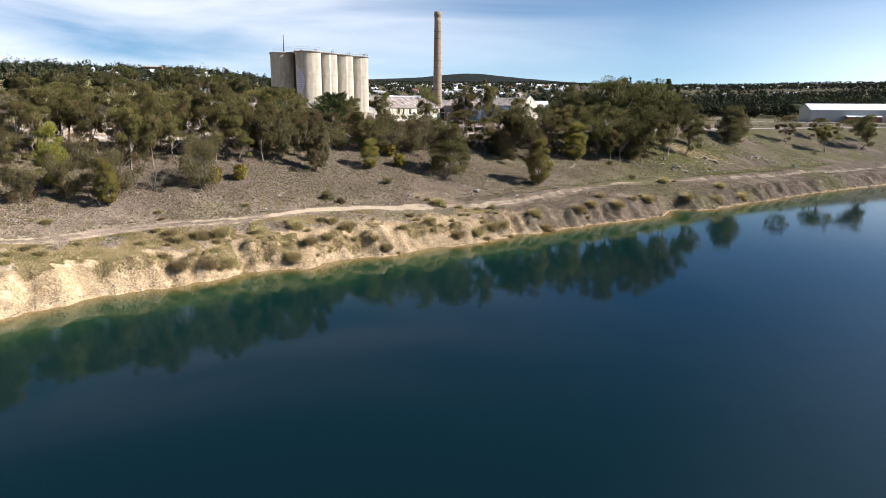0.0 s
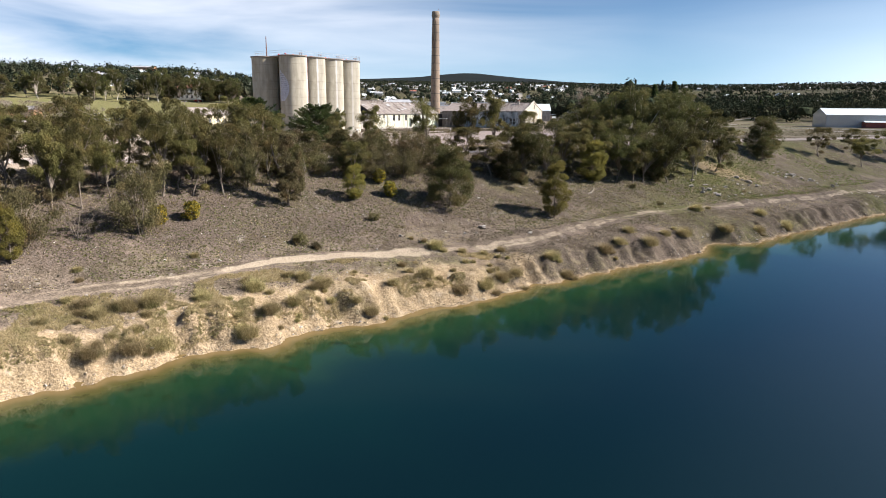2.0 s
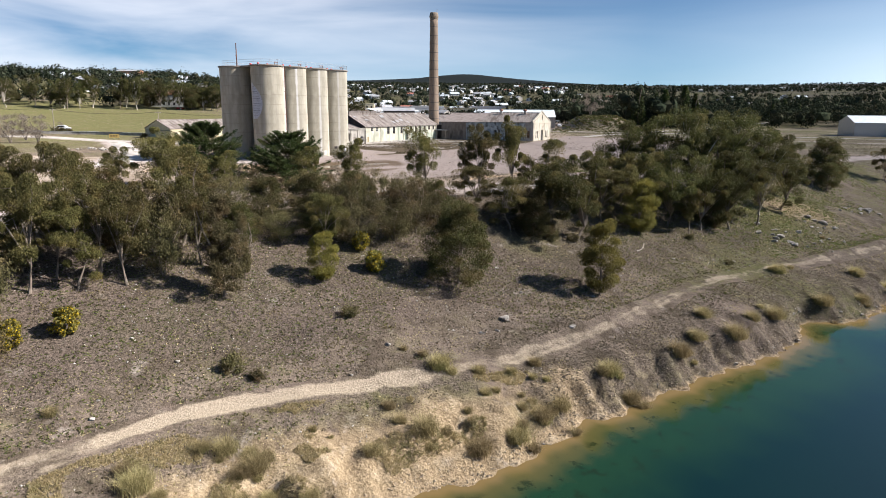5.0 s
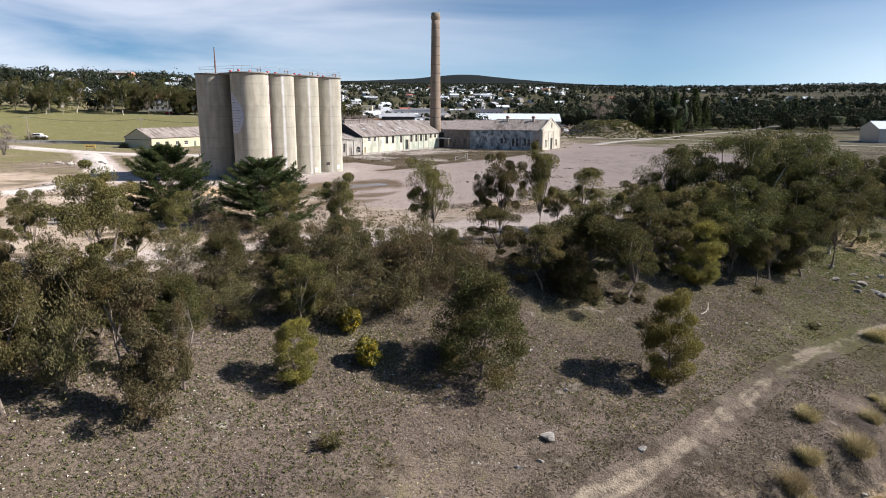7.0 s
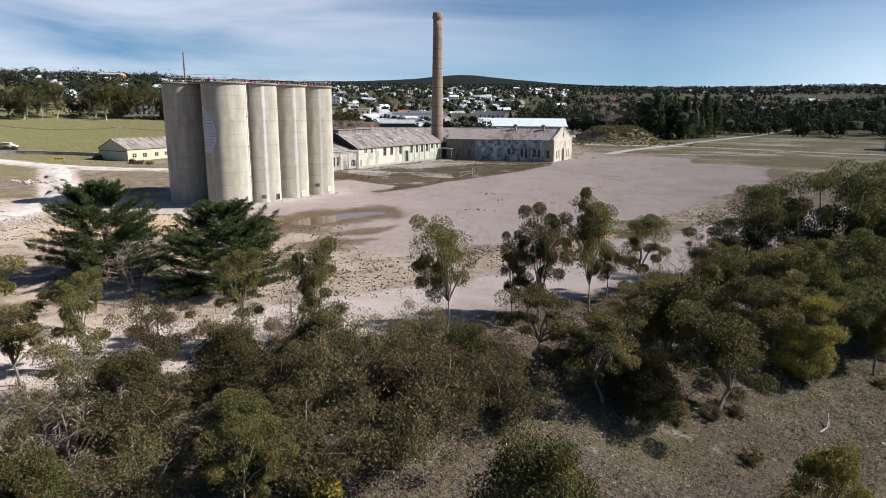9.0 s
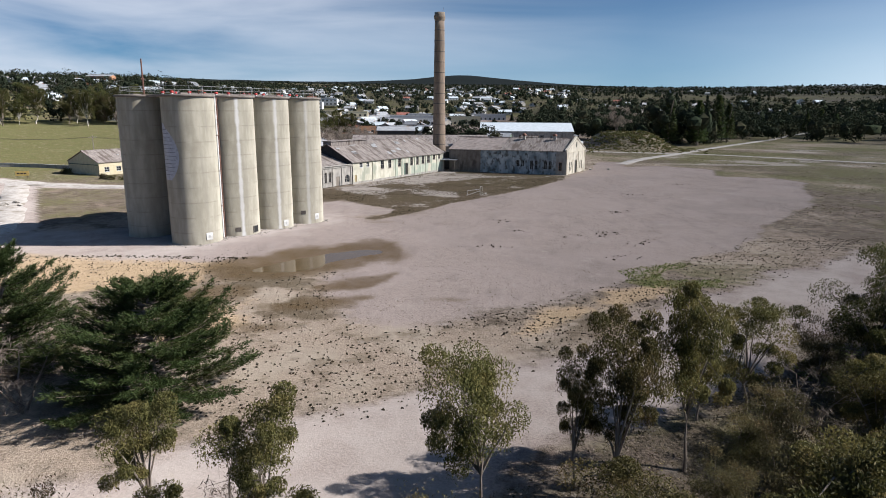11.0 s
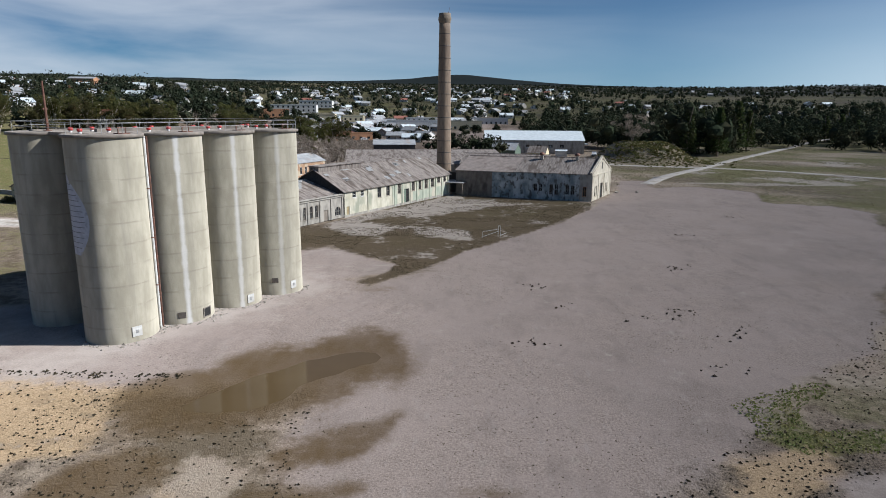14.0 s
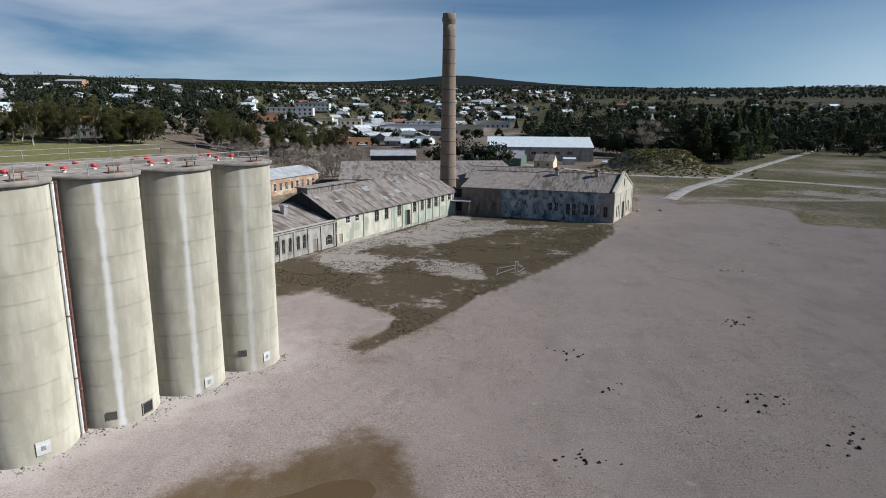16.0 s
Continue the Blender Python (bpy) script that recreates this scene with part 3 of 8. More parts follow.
def lines_grown(lo, hi, step, far_lo, far_hi, grow=1.05):
    mid = list(np.arange(lo, hi, step))
    up, d = [], step
    while mid[-1] + (up[-1] if up else 0) < far_hi:
        d *= grow
        up.append((up[-1] if up else 0) + d)
    down, d = [], step
    while lo - (down[-1] if down else 0) > far_lo:
        d *= grow
        down.append((down[-1] if down else 0) + d)
    return np.array([lo - v for v in down[::-1]] + mid + [mid[-1] + v for v in up])


def land(x, y):
    """The height of the ground with its small roughness, as the mesh has it."""
    u, s = shore_uv(x, y)
    s = s - waterline(u, s)
    slope = ramp(s, 0.2, 3) * (1 - ramp(s, 30, 37))
    bank = np.exp(-((s - 2.2) / 2.0) ** 2)
    z = height(x, y) + slope * (0.16 * fbm(x, y, 3.0, 4, 1) + 0.3 * fbm(x, y, 11.0, 2, 2)) + bank * (0.5 * fbm(x, y, 2.4, 4, 3) - 0.6 * np.clip(0.25 - np.abs(fbm(x, y, 3.6, 2, 14)), 0, 1) / 0.25 * 0.8)
    runs = fbm(u, s * 0.22, 1.7, 3, 41)      # rain runnels and slumps of the cut face
    face = ramp(s, 0.15, 0.9) * (1 - ramp(s, 2.6, 4.4)) * (1 - 0.75 * ramp(u, 10, 26))
    z = z + face * (0.55 * runs - 0.5 * np.clip(0.3 - np.abs(fbm(u, s * 0.3, 2.6, 2, 42)), 0, 1) / 0.3)
    z = z - 0.10 * slope * np.exp(-(off_line(x, y, TRACK) / 1.0) ** 2)
    flat = ramp(s, 33, 40)
    d = np.hypot(x, y - 200)
    z = z + flat * 0.03 * fbm(x, y, 4.0, 3, 4) + ramp(d, 230, 700) * 2.2 * fbm(x, y, 120.0, 4, 5) + ramp(d, 1500, 3600) * 16 * fbm(x, y, 700.0, 4, 6)
    return z


def meadow(x, y):
    """Open pasture between the far woods."""
    d = np.hypot(x, y - 200)
    return (fbm(x, y * 2.2, 330.0, 3, 50) > 0.34) & (x > 0.12 * y) & (d > 650) & (d < 2600)


def build_ground():
    xs = lines_grown(-54, 90, 0.42, -4700, 4700, 1.032)
    ys = lines_grown(52, 156, 0.42, -900, 4900, 1.022)
    X, Y = np.meshgrid(xs, ys)
    x, y = X.ravel(), Y.ravel()
    z = land(x, y)
    nx, ny = len(xs), len(ys)
    i = np.arange(nx * ny).reshape(ny, nx)
    quads = np.stack([i[:-1, :-1], i[:-1, 1:], i[1:, 1:], i[1:, :-1]], -1).reshape(-1, 4)
    me = bpy.data.meshes.new("ground")
    me.vertices.add(nx * ny)
    me.vertices.foreach_set("co", np.stack([x, y, z], 1).astype(np.float32).ravel())
    me.loops.add(quads.size)
    me.loops.foreach_set("vertex_index", quads.astype(np.int32).ravel())
    me.polygons.add(len(quads))
    me.polygons.foreach_set("loop_start", np.arange(0, quads.size, 4, dtype=np.int32))
    me.polygons.foreach_set("use_smooth", np.ones(len(quads), bool))
    me.update(calc_edges=True)
    u, s = shore_uv(x, y)
    s = s - waterline(u, s)
    d = np.hypot(x, y - 200)
    wob = fbm(x, y, 5.0, 4, 7)
    yard = ramp(inside(x, y, YARD) + 1.8 * wob + 2.5 * fbm(x, y, 14.0, 2, 23) * (1 - ramp(x, 20, 45)), -1.6 - 3.0 * (1 - ramp(x, 0, 40)), 1.4 + 2.0 * (1 - ramp(x, 0, 40)))
    lane = 1 - ramp(off_line(x, y, LANE) + 3.0 * wob, 3.0, 8.0)
    for k, r in enumerate(ROADS):
        wide = 0 if k < 2 else 1.6
        lane = lane if k < 2 else np.maximum(lane, 1 - ramp(off_line(x, y, r) + 0.5 * wob, 1.9 + wide, 3.3 + wide))
    off = off_line(x, y, TRACK)
    broad = np.exp(-((u + 9) / 9.0) ** 2)
    track = (1 - ramp(off + 0.4 * wob + 0.5 * fbm(x, y, 1.6, 2, 19) - 0.42 * broad, 0.1, 0.85)) * ramp(s, 1, 3)
    ruts = (1 - ramp(np.abs(off - 0.75) + 0.2 * wob, 0.12, 0.5)) * ramp(-u, 12, 20)
    track = np.maximum(track * (1 - 0.75 * ramp(-u, 12, 20)), 0.45 * ruts)
    left_fade = 0.8 + 0.2 * ramp(-u, -12, 6)
    track = track * left_fade * (1 - 0.45 * np.exp(-(off_line(x, y, TRACK) / 0.3) ** 2) * ramp(u, -5, 10))
    brown = ramp(inside(x, y, BROWN) + 0.8 * wob, -0.5, 0.6)
    bed = np.maximum(ramp(inside(x, y, GREEN_BED) + 1.4 * wob, -0.8, 0.8), 0.62 * ramp(inside(x, y, THIN_BED) + 3.0 * wob, -1.0, 1.0))
    mud = 0.95 * ramp(inside(x, y, MUD) + 2.6 * wob, -3.6, 2.0)
    for q in STAINS:
        mud = np.maximum(mud, 0.85 * ramp(inside(x, y, q) + 2.2 * wob, -2.0, 1.2))
    for gx, gy, gw, gh, k in ((-20, 149.5, 5, 1.6, 0.6), (46, 205, 4.5, 2.2, 0.6), (-14, 203, 5, 2.5, 0.6), (-3, 158, 3, 1.2, 0.5), (74, 246, 6, 2, 0.4)):
        mud = np.maximum(mud, k * np.exp(-((x - gx) / gw) ** 2 - ((y - gy) / gh) ** 2) * (1 + 0.8 * wob))
    bank = ramp(s, -1, 0.5) * (1 - ramp(s + 2.2 * wob, 3.6, 7.5)) * (1 - 0.75 * ramp(u, 6, 28)) * (0.75 + 0.45 * fbm(x, y, 4.0, 3, 15))
    bank = np.maximum(bank, 0.8 * (1 - ramp(np.abs(s - 0.7), 0.3, 0.9 + 0.6 * wob)) * (1 - 0.7 * ramp(u, 10, 24)))
    bank = np.maximum(bank, ramp(0.5 - s, 0, 0.4))
    rubble = np.exp(-((x - 58) / 9) ** 2 - ((y - 147) / 6) ** 2)
    bank = np.maximum(bank, 0.75 * rubble)
    belt = ramp(s, 11.5, 18) * (1 - ramp(s, 35, 39)) * (1 - ramp(u, 66, 78))
    litter = belt * (0.78 + 0.65 * wob)
    green = 0.37 + 0.62 * fbm(x, y, 12.0, 4, 8) + 0.16 * ramp(u, 20, 60) * (s < 40) - 0.2 * ramp(u, 8, 20) * (s < 9)
    plain = ramp(s, 36, 42) * (1 - ramp(d, 190, 260)) * (1 - 0.85 * ramp(x + 6 * wob, 48, 82))
    plain = plain * (1 - 0.75 * ramp(-x, 50, 72) * ramp(y, 192, 205))
    green = green * (1 - 0.55 * plain)
    field = ramp(d, 80, 130) * (s > 45) * (1 - yard)
    green = np.maximum(green, field * (0.64 + 0.6 * fbm(x, y, 25.0, 3, 9)))
    green = np.maximum(green, bed)
    park = np.exp(-((x + 165) / 78) ** 4 - ((y - 350) / 62) ** 4)
    green = np.maximum(green, park * 1.3)
    hillock = np.exp(-((x - 93) / 20) ** 2 - ((y - 426) / 28) ** 2)
    green = np.maximum(green, hillock * 1.2)
    pale = plain * (0.6 + 0.8 * fbm(x, y, 18.0, 4, 10)) * (1 - brown)
    spur = ramp(inside(x, y, SPUR) + 2.2 * wob, -2.0, 2.0)
    pale = np.maximum(pale, field * (x > 40) * (y > 190) * (d < 420) * (0.3 + 0.6 * fbm(x, y, 20.0, 4, 57)))
    yard = np.maximum(np.maximum(yard, spur), ramp(inside(x, y, APRON) + 1.2 * wob, -1.5, 1.0)) * (1 - brown)
    chalk_roads = [1 - ramp(off_line(x, y, r) + 0.8 * wob, 1.6, 3.4) for r in [[(-23.0, 255.5), (0.5, 294.2)]]]
    chalk = 0.45 * brown * ramp(fbm(x, y, 8.0, 4, 11), 0.1, 0.6)
    for q in CHALKS:
        chalk = np.maximum(chalk, 0.8 * ramp(inside(x, y, q) + 4.0 * fbm(x, y, 6.0, 4, 62), 0.0, 2.8))
    ochre = np.maximum.reduce([ramp(inside(x, y, q) + 3.5 * wob, -2.5, 2.0) for q in OCHRE])
    green = np.maximum(green * (1 - brown), brown * (0.52 + 0.7 * fbm(x, y, 15.0, 3, 17)))
    litter = np.maximum(litter, brown * (0.75 + 0.5 * wob))
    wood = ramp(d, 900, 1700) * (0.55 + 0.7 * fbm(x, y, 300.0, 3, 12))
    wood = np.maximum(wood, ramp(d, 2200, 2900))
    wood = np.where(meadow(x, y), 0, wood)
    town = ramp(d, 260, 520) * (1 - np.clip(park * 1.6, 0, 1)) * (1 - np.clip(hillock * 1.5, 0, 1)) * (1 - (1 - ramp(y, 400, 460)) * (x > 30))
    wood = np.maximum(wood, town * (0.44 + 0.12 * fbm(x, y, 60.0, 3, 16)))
    apron = np.maximum(np.exp(-(off_line(x, y, [(-42, 180), (-26, 203)]) / 6.5) ** 2), 0.4 * ramp(inside(x, y, APRON) + 1.5 * wob, -1.5, 1.5))
    west = (x < -40) & (y > 165)
    olive = plain * (1 - yard) * (1 - 0.6 * ochre) * 0.85 * ramp(fbm(x, y * 1.4, 8.0, 4, 61), 0.08, 0.45) * (1 - ramp(x, 14, 30)) * (1 - lane)
    chalk = np.maximum.reduce([chalk] + chalk_roads + [0.8 * ramp(fbm(x, y * 1.5, 22.0, 4, 66), 0.3, 0.5) * (x > 60) * (y > 215) * (y < 420) * (1 - yard)])
    olive = np.maximum(olive, brown * (0.85 + 0.4 * fbm(x, y, 9.0, 3, 63)))
    whitish = np.clip(np.maximum.reduce([0.45 * spur, 0.6 * lane * (1 - ramp(inside(x, y, YARD), -1, 5)), 0.75 * apron, 0.45 * west]) + 0.3 * fbm(x, y, 9.0, 3, 29), 0, 1)
    core = 1 - ramp(np.hypot(x + 30, (y - 600) * 0.7), 100, 190)      # made ground of the town's main street
    green, wood = green * (1 - 0.9 * core), wood * (1 - 0.6 * core)
    yard = np.maximum(yard, core * (0.35 + 0.9 * fbm(x, y, 22.0, 3, 72)))
    litter = np.maximum(litter, core * (0.7 + 0.6 * fbm(x, y, 18.0, 3, 71)))
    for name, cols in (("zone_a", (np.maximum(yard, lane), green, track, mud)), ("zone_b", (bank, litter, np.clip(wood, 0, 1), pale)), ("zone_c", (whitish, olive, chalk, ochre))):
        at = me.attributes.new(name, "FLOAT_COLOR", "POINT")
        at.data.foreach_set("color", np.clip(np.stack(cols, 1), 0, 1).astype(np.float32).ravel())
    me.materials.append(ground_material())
    return tagged(new("ground", me), "stony brown slope, clay bank and pinkish gravel yard", "ground", kind="structure")


def ground_material():
    m, nt, b = shader("earth_gravel_and_grass")
    za = nt.nodes.new("ShaderNodeAttribute")
    zb = nt.nodes.new("ShaderNodeAttribute")
    za.attribute_name, zb.attribute_name = "zone_a", "zone_b"
    sa = nt.nodes.new("ShaderNodeSeparateColor")
    sb = nt.nodes.new("ShaderNodeSeparateColor")
    nt.links.new(za.outputs["Color"], sa.inputs[0])
    nt.links.new(zb.outputs["Color"], sb.inputs[0])
    zc = nt.nodes.new("ShaderNodeAttribute")
    zc.attribute_name = "zone_c"
    sc = nt.nodes.new("ShaderNodeSeparateColor")
    nt.links.new(zc.outputs["Color"], sc.inputs[0])
    n_fine, n_mid, n_big = grain(nt, 5.5, 7.0, rough=0.7), grain(nt, 0.9, 6.0, rough=0.65), grain(nt, 0.11, 5.0)

    def mask(v, noise_out, k=0.7, soft=0.16):
        j = calc(nt, "ADD", v, calc(nt, "MULTIPLY", calc(nt, "SUBTRACT", noise_out, 0.5), k))
        return span(nt, j, 0.5 - soft, 0.5 + soft)

    yard_, green_, track_ = sa.outputs[0], sa.outputs[1], sa.outputs[2]
    bank_, litter_, wood_ = sb.outputs[0], sb.outputs[1], sb.outputs[2]
    n_blot = grain(nt, 0.35, 6.0, rough=0.6)
    soil = blend(nt, span(nt, n_fine, 0.3, 0.7), (0.038, 0.031, 0.023), (0.22, 0.176, 0.137))
    soil = blend(nt, calc(nt, "MULTIPLY", span(nt, n_mid, 0.42, 0.66), 0.6), soil, (0.2, 0.155, 0.122))
    soil = blend(nt, calc(nt, "MULTIPLY", span(nt, n_blot, 0.47, 0.62), 0.75), soil, (0.07, 0.054, 0.038))
    soil = blend(nt, calc(nt, "MULTIPLY", span(nt, grain(nt, 0.17, 5.0, rough=0.6), 0.52, 0.66), 0.45), soil, (0.26, 0.2, 0.165))
    grass = blend(nt, span(nt, n_fine, 0.3, 0.7), (0.048, 0.058, 0.017), (0.14, 0.142, 0.045))
    grass = blend(nt, calc(nt, "MULTIPLY", span(nt, n_blot, 0.45, 0.62), 0.5), grass, (0.15, 0.122, 0.06))
    grass = blend(nt, calc(nt, "MULTIPLY", span(nt, n_mid, 0.5, 0.7), 0.5), grass, (0.165, 0.142, 0.065))
    col = blend(nt, calc(nt, "MULTIPLY", mask(green_, n_mid, 1.5, 0.3), 0.8), soil, grass)
    lit = blend(nt, span(nt, n_fine, 0.35, 0.65), (0.03, 0.023, 0.019), (0.145, 0.112, 0.092))
    col = blend(nt, calc(nt, "MULTIPLY", mask(litter_, n_mid, 1.2, 0.3), 0.75), col, lit)
    clay = blend(nt, span(nt, n_fine, 0.3, 0.7), (0.2, 0.145, 0.085), (0.44, 0.338, 0.215))
    clay = blend(nt, calc(nt, "MULTIPLY", span(nt, n_mid, 0.5, 0.72), 0.75), clay, (0.5, 0.408, 0.285))
    clay = blend(nt, calc(nt, "MULTIPLY", span(nt, n_blot, 0.5, 0.66), 0.6), clay, (0.2, 0.145, 0.088))
    col = blend(nt, calc(nt, "MULTIPLY", mask(bank_, n_mid, 1.0, 0.3), 0.92), col, clay)
    dust = blend(nt, span(nt, n_fine, 0.3, 0.7), (0.19, 0.15, 0.115), (0.37, 0.3, 0.235))
    dust = blend(nt, span(nt, n_big, 0.45, 0.62), dust, (0.32, 0.268, 0.212))
    dust = blend(nt, calc(nt, "MULTIPLY", span(nt, n_blot, 0.52, 0.66), 0.7), dust, (0.15, 0.116, 0.08))
    col = blend(nt, mask(zb.outputs["Alpha"], n_mid, 1.2, 0.3), col, dust)
    sand = blend(nt, span(nt, n_fine, 0.3, 0.7), (0.28, 0.203, 0.122), (0.48, 0.355, 0.222))
    sand = blend(nt, calc(nt, "MULTIPLY", span(nt, n_blot, 0.52, 0.66), 0.55), sand, (0.25, 0.185, 0.12))
    col = blend(nt, calc(nt, "MULTIPLY", mask(zc.outputs["Alpha"], n_mid, 1.4, 0.35), 0.85), col, sand)
    pad = blend(nt, span(nt, n_fine, 0.28, 0.72), (0.14, 0.113, 0.099), (0.35, 0.29, 0.258))
    pad = blend(nt, calc(nt, "MULTIPLY", span(nt, n_mid, 0.4, 0.62), 0.35), pad, (0.305, 0.253, 0.226))
    pad = blend(nt, calc(nt, "MULTIPLY", span(nt, grain(nt, 0.055, 4.0, stretch=(1, 0.6, 1)), 0.45, 0.62), 0.3), pad, (0.17, 0.143, 0.13))
    pad = blend(nt, calc(nt, "MULTIPLY", span(nt, n_big, 0.45, 0.6), 0.45), pad, (0.275, 0.228, 0.207))
    pad = blend(nt, calc(nt, "MULTIPLY", span(nt, grain(nt, 0.3, 6.0, stretch=(1, 0.45, 1)), 0.52, 0.7), 0.4), pad, (0.17, 0.14, 0.126))
    pad = blend(nt, calc(nt, "MULTIPLY", span(nt, grain(nt, 1.6, 5.0, stretch=(1, 0.25, 1)), 0.55, 0.75), 0.35), pad, (0.3, 0.268, 0.25))
    pad = blend(nt, calc(nt, "MULTIPLY", span(nt, n_blot, 0.56, 0.72), 0.4), pad, (0.19, 0.158, 0.138))
    co = nt.nodes.new("ShaderNodeTexCoord")
    for cx, cy, turn in ((46.0, 236.0, 0.34), (70.0, 150.0, 0.28)):      # arcs left by turning wheels
        dv = nt.nodes.new("ShaderNodeVectorMath")
        dv.operation = "DISTANCE"
        nt.links.new(co.outputs["Object"], dv.inputs[0])
        dv.inputs[1].default_value = (cx, cy, 0)
        r = calc(nt, "MULTIPLY_ADD", n_mid, 0.2, dv.outputs["Value"])
        r = calc(nt, "MULTIPLY_ADD", n_big, 2.0, r)
        arc = span(nt, calc(nt, "SINE", calc(nt, "MULTIPLY", r, 6.283 * turn)), 0.86, 1.0)
        arc = calc(nt, "MULTIPLY", arc, span(nt, grain(nt, 0.07, 4.0), 0.5, 0.62))
        pad = blend(nt, calc(nt, "MULTIPLY", arc, 0.14), pad, (0.16, 0.128, 0.114))
    pad = blend(nt, calc(nt, "MULTIPLY", span(nt, grain(nt, 1.9, 3.0), 0.68, 0.73), 0.7), pad, (0.11, 0.085, 0.07))
    pad = blend(nt, calc(nt, "MULTIPLY", mask(sc.outputs[0], n_blot, 1.2, 0.4), 0.8), pad, blend(nt, n_fine, (0.3, 0.262, 0.235), (0.45, 0.4, 0.365)))
    on_yard = mask(yard_, n_mid, 1.1, 0.36)
    col = blend(nt, on_yard, col, pad)
    col = blend(nt, calc(nt, "MULTIPLY", mask(sc.outputs[1], n_mid, 1.4, 0.3), 0.75), col, blend(nt, n_fine, (0.03, 0.024, 0.012), (0.12, 0.088, 0.05)))
    col = blend(nt, calc(nt, "MULTIPLY", mask(sc.outputs[2], calc(nt, "MULTIPLY_ADD", n_blot, 0.5, calc(nt, "MULTIPLY", n_mid, 0.5)), 3.6, 0.3), 0.85), col, blend(nt, n_fine, (0.23, 0.2, 0.175), (0.42, 0.375, 0.335)))
    way = blend(nt, span(nt, n_fine, 0.3, 0.7), (0.26, 0.212, 0.152), (0.42, 0.352, 0.268))
    col = blend(nt, mask(track_, calc(nt, "MULTIPLY_ADD", n_blot, 0.5, calc(nt, "MULTIPLY", n_mid, 0.5)), 2.0, 0.3), col, way)
    wet = span(nt, calc(nt, "ADD", za.outputs["Alpha"], calc(nt, "MULTIPLY", calc(nt, "SUBTRACT", n_mid, 0.5), 1.0)), 0.2, 0.9)
    col = blend(nt, calc(nt, "MULTIPLY", wet, calc(nt, "MULTIPLY_ADD", grain(nt, 0.5, 6.0, stretch=(1, 0.5, 1)), 0.5, 0.62)), col, (0.092, 0.061, 0.03))
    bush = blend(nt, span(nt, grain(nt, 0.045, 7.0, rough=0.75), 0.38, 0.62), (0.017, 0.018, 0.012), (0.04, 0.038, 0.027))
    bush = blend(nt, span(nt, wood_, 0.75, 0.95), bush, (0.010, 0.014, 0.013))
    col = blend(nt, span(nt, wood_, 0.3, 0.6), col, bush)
    nt.links.new(col, b.inputs["Base Color"])
    nt.links.new(calc(nt, "MULTIPLY_ADD", wet, -0.45, 0.95), b.inputs["Roughness"])
    b.inputs["Specular IOR Level"].default_value = 0.08
    b.inputs["Diffuse Roughness"].default_value = 1.0
    rise_ = calc(nt, "ADD", n_fine, calc(nt, "MULTIPLY", n_mid, calc(nt, "MULTIPLY_ADD", bank_, 3.0, 0.8)))
    relief(nt, b, calc(nt, "MULTIPLY", rise_, calc(nt, "MULTIPLY_ADD", on_yard, -0.75, 1.0)), 0.9, 0.16)
    return m


build_ground()


def build_lake():
    """Still water: ochre over the shallows, green, then deep blue."""
    us = np.concatenate([np.arange(-420, -70, 10), np.arange(-70, 150, 0.8), np.arange(150, 430, 10)])
    ds = np.concatenate([[-3.0, 0.0], np.arange(0.3, 6, 0.45), np.arange(6, 30, 2.0), np.arange(32, 290, 16)])
    U, D = np.meshgrid(us, ds)
    s = waterline(U) - D
    x = SHORE_O[0] + U * SHORE_E[0] + s * SHORE_N[0]
    y = SHORE_O[1] + U * SHORE_E[1] + s * SHORE_N[1]
    nv, nu = U.shape
    i = np.arange(nu * nv).reshape(nv, nu)
    quads = np.stack([i[1:, :-1], i[1:, 1:], i[:-1, 1:], i[:-1, :-1]], -1).reshape(-1, 4)
    ob = mesh_ob("lake_water", np.stack([x.ravel(), y.ravel(), np.full(x.size, WATER)], 1).tolist(), quads.tolist(), lake_material(), smooth=True)
    at = ob.data.attributes.new("deep", "FLOAT", "POINT")
    at.data.foreach_set("value", np.clip(D.ravel(), 0, 60).astype(np.float32))
    return tagged(ob, "still blue-green lake water, ochre at the shore", "water", kind="structure")


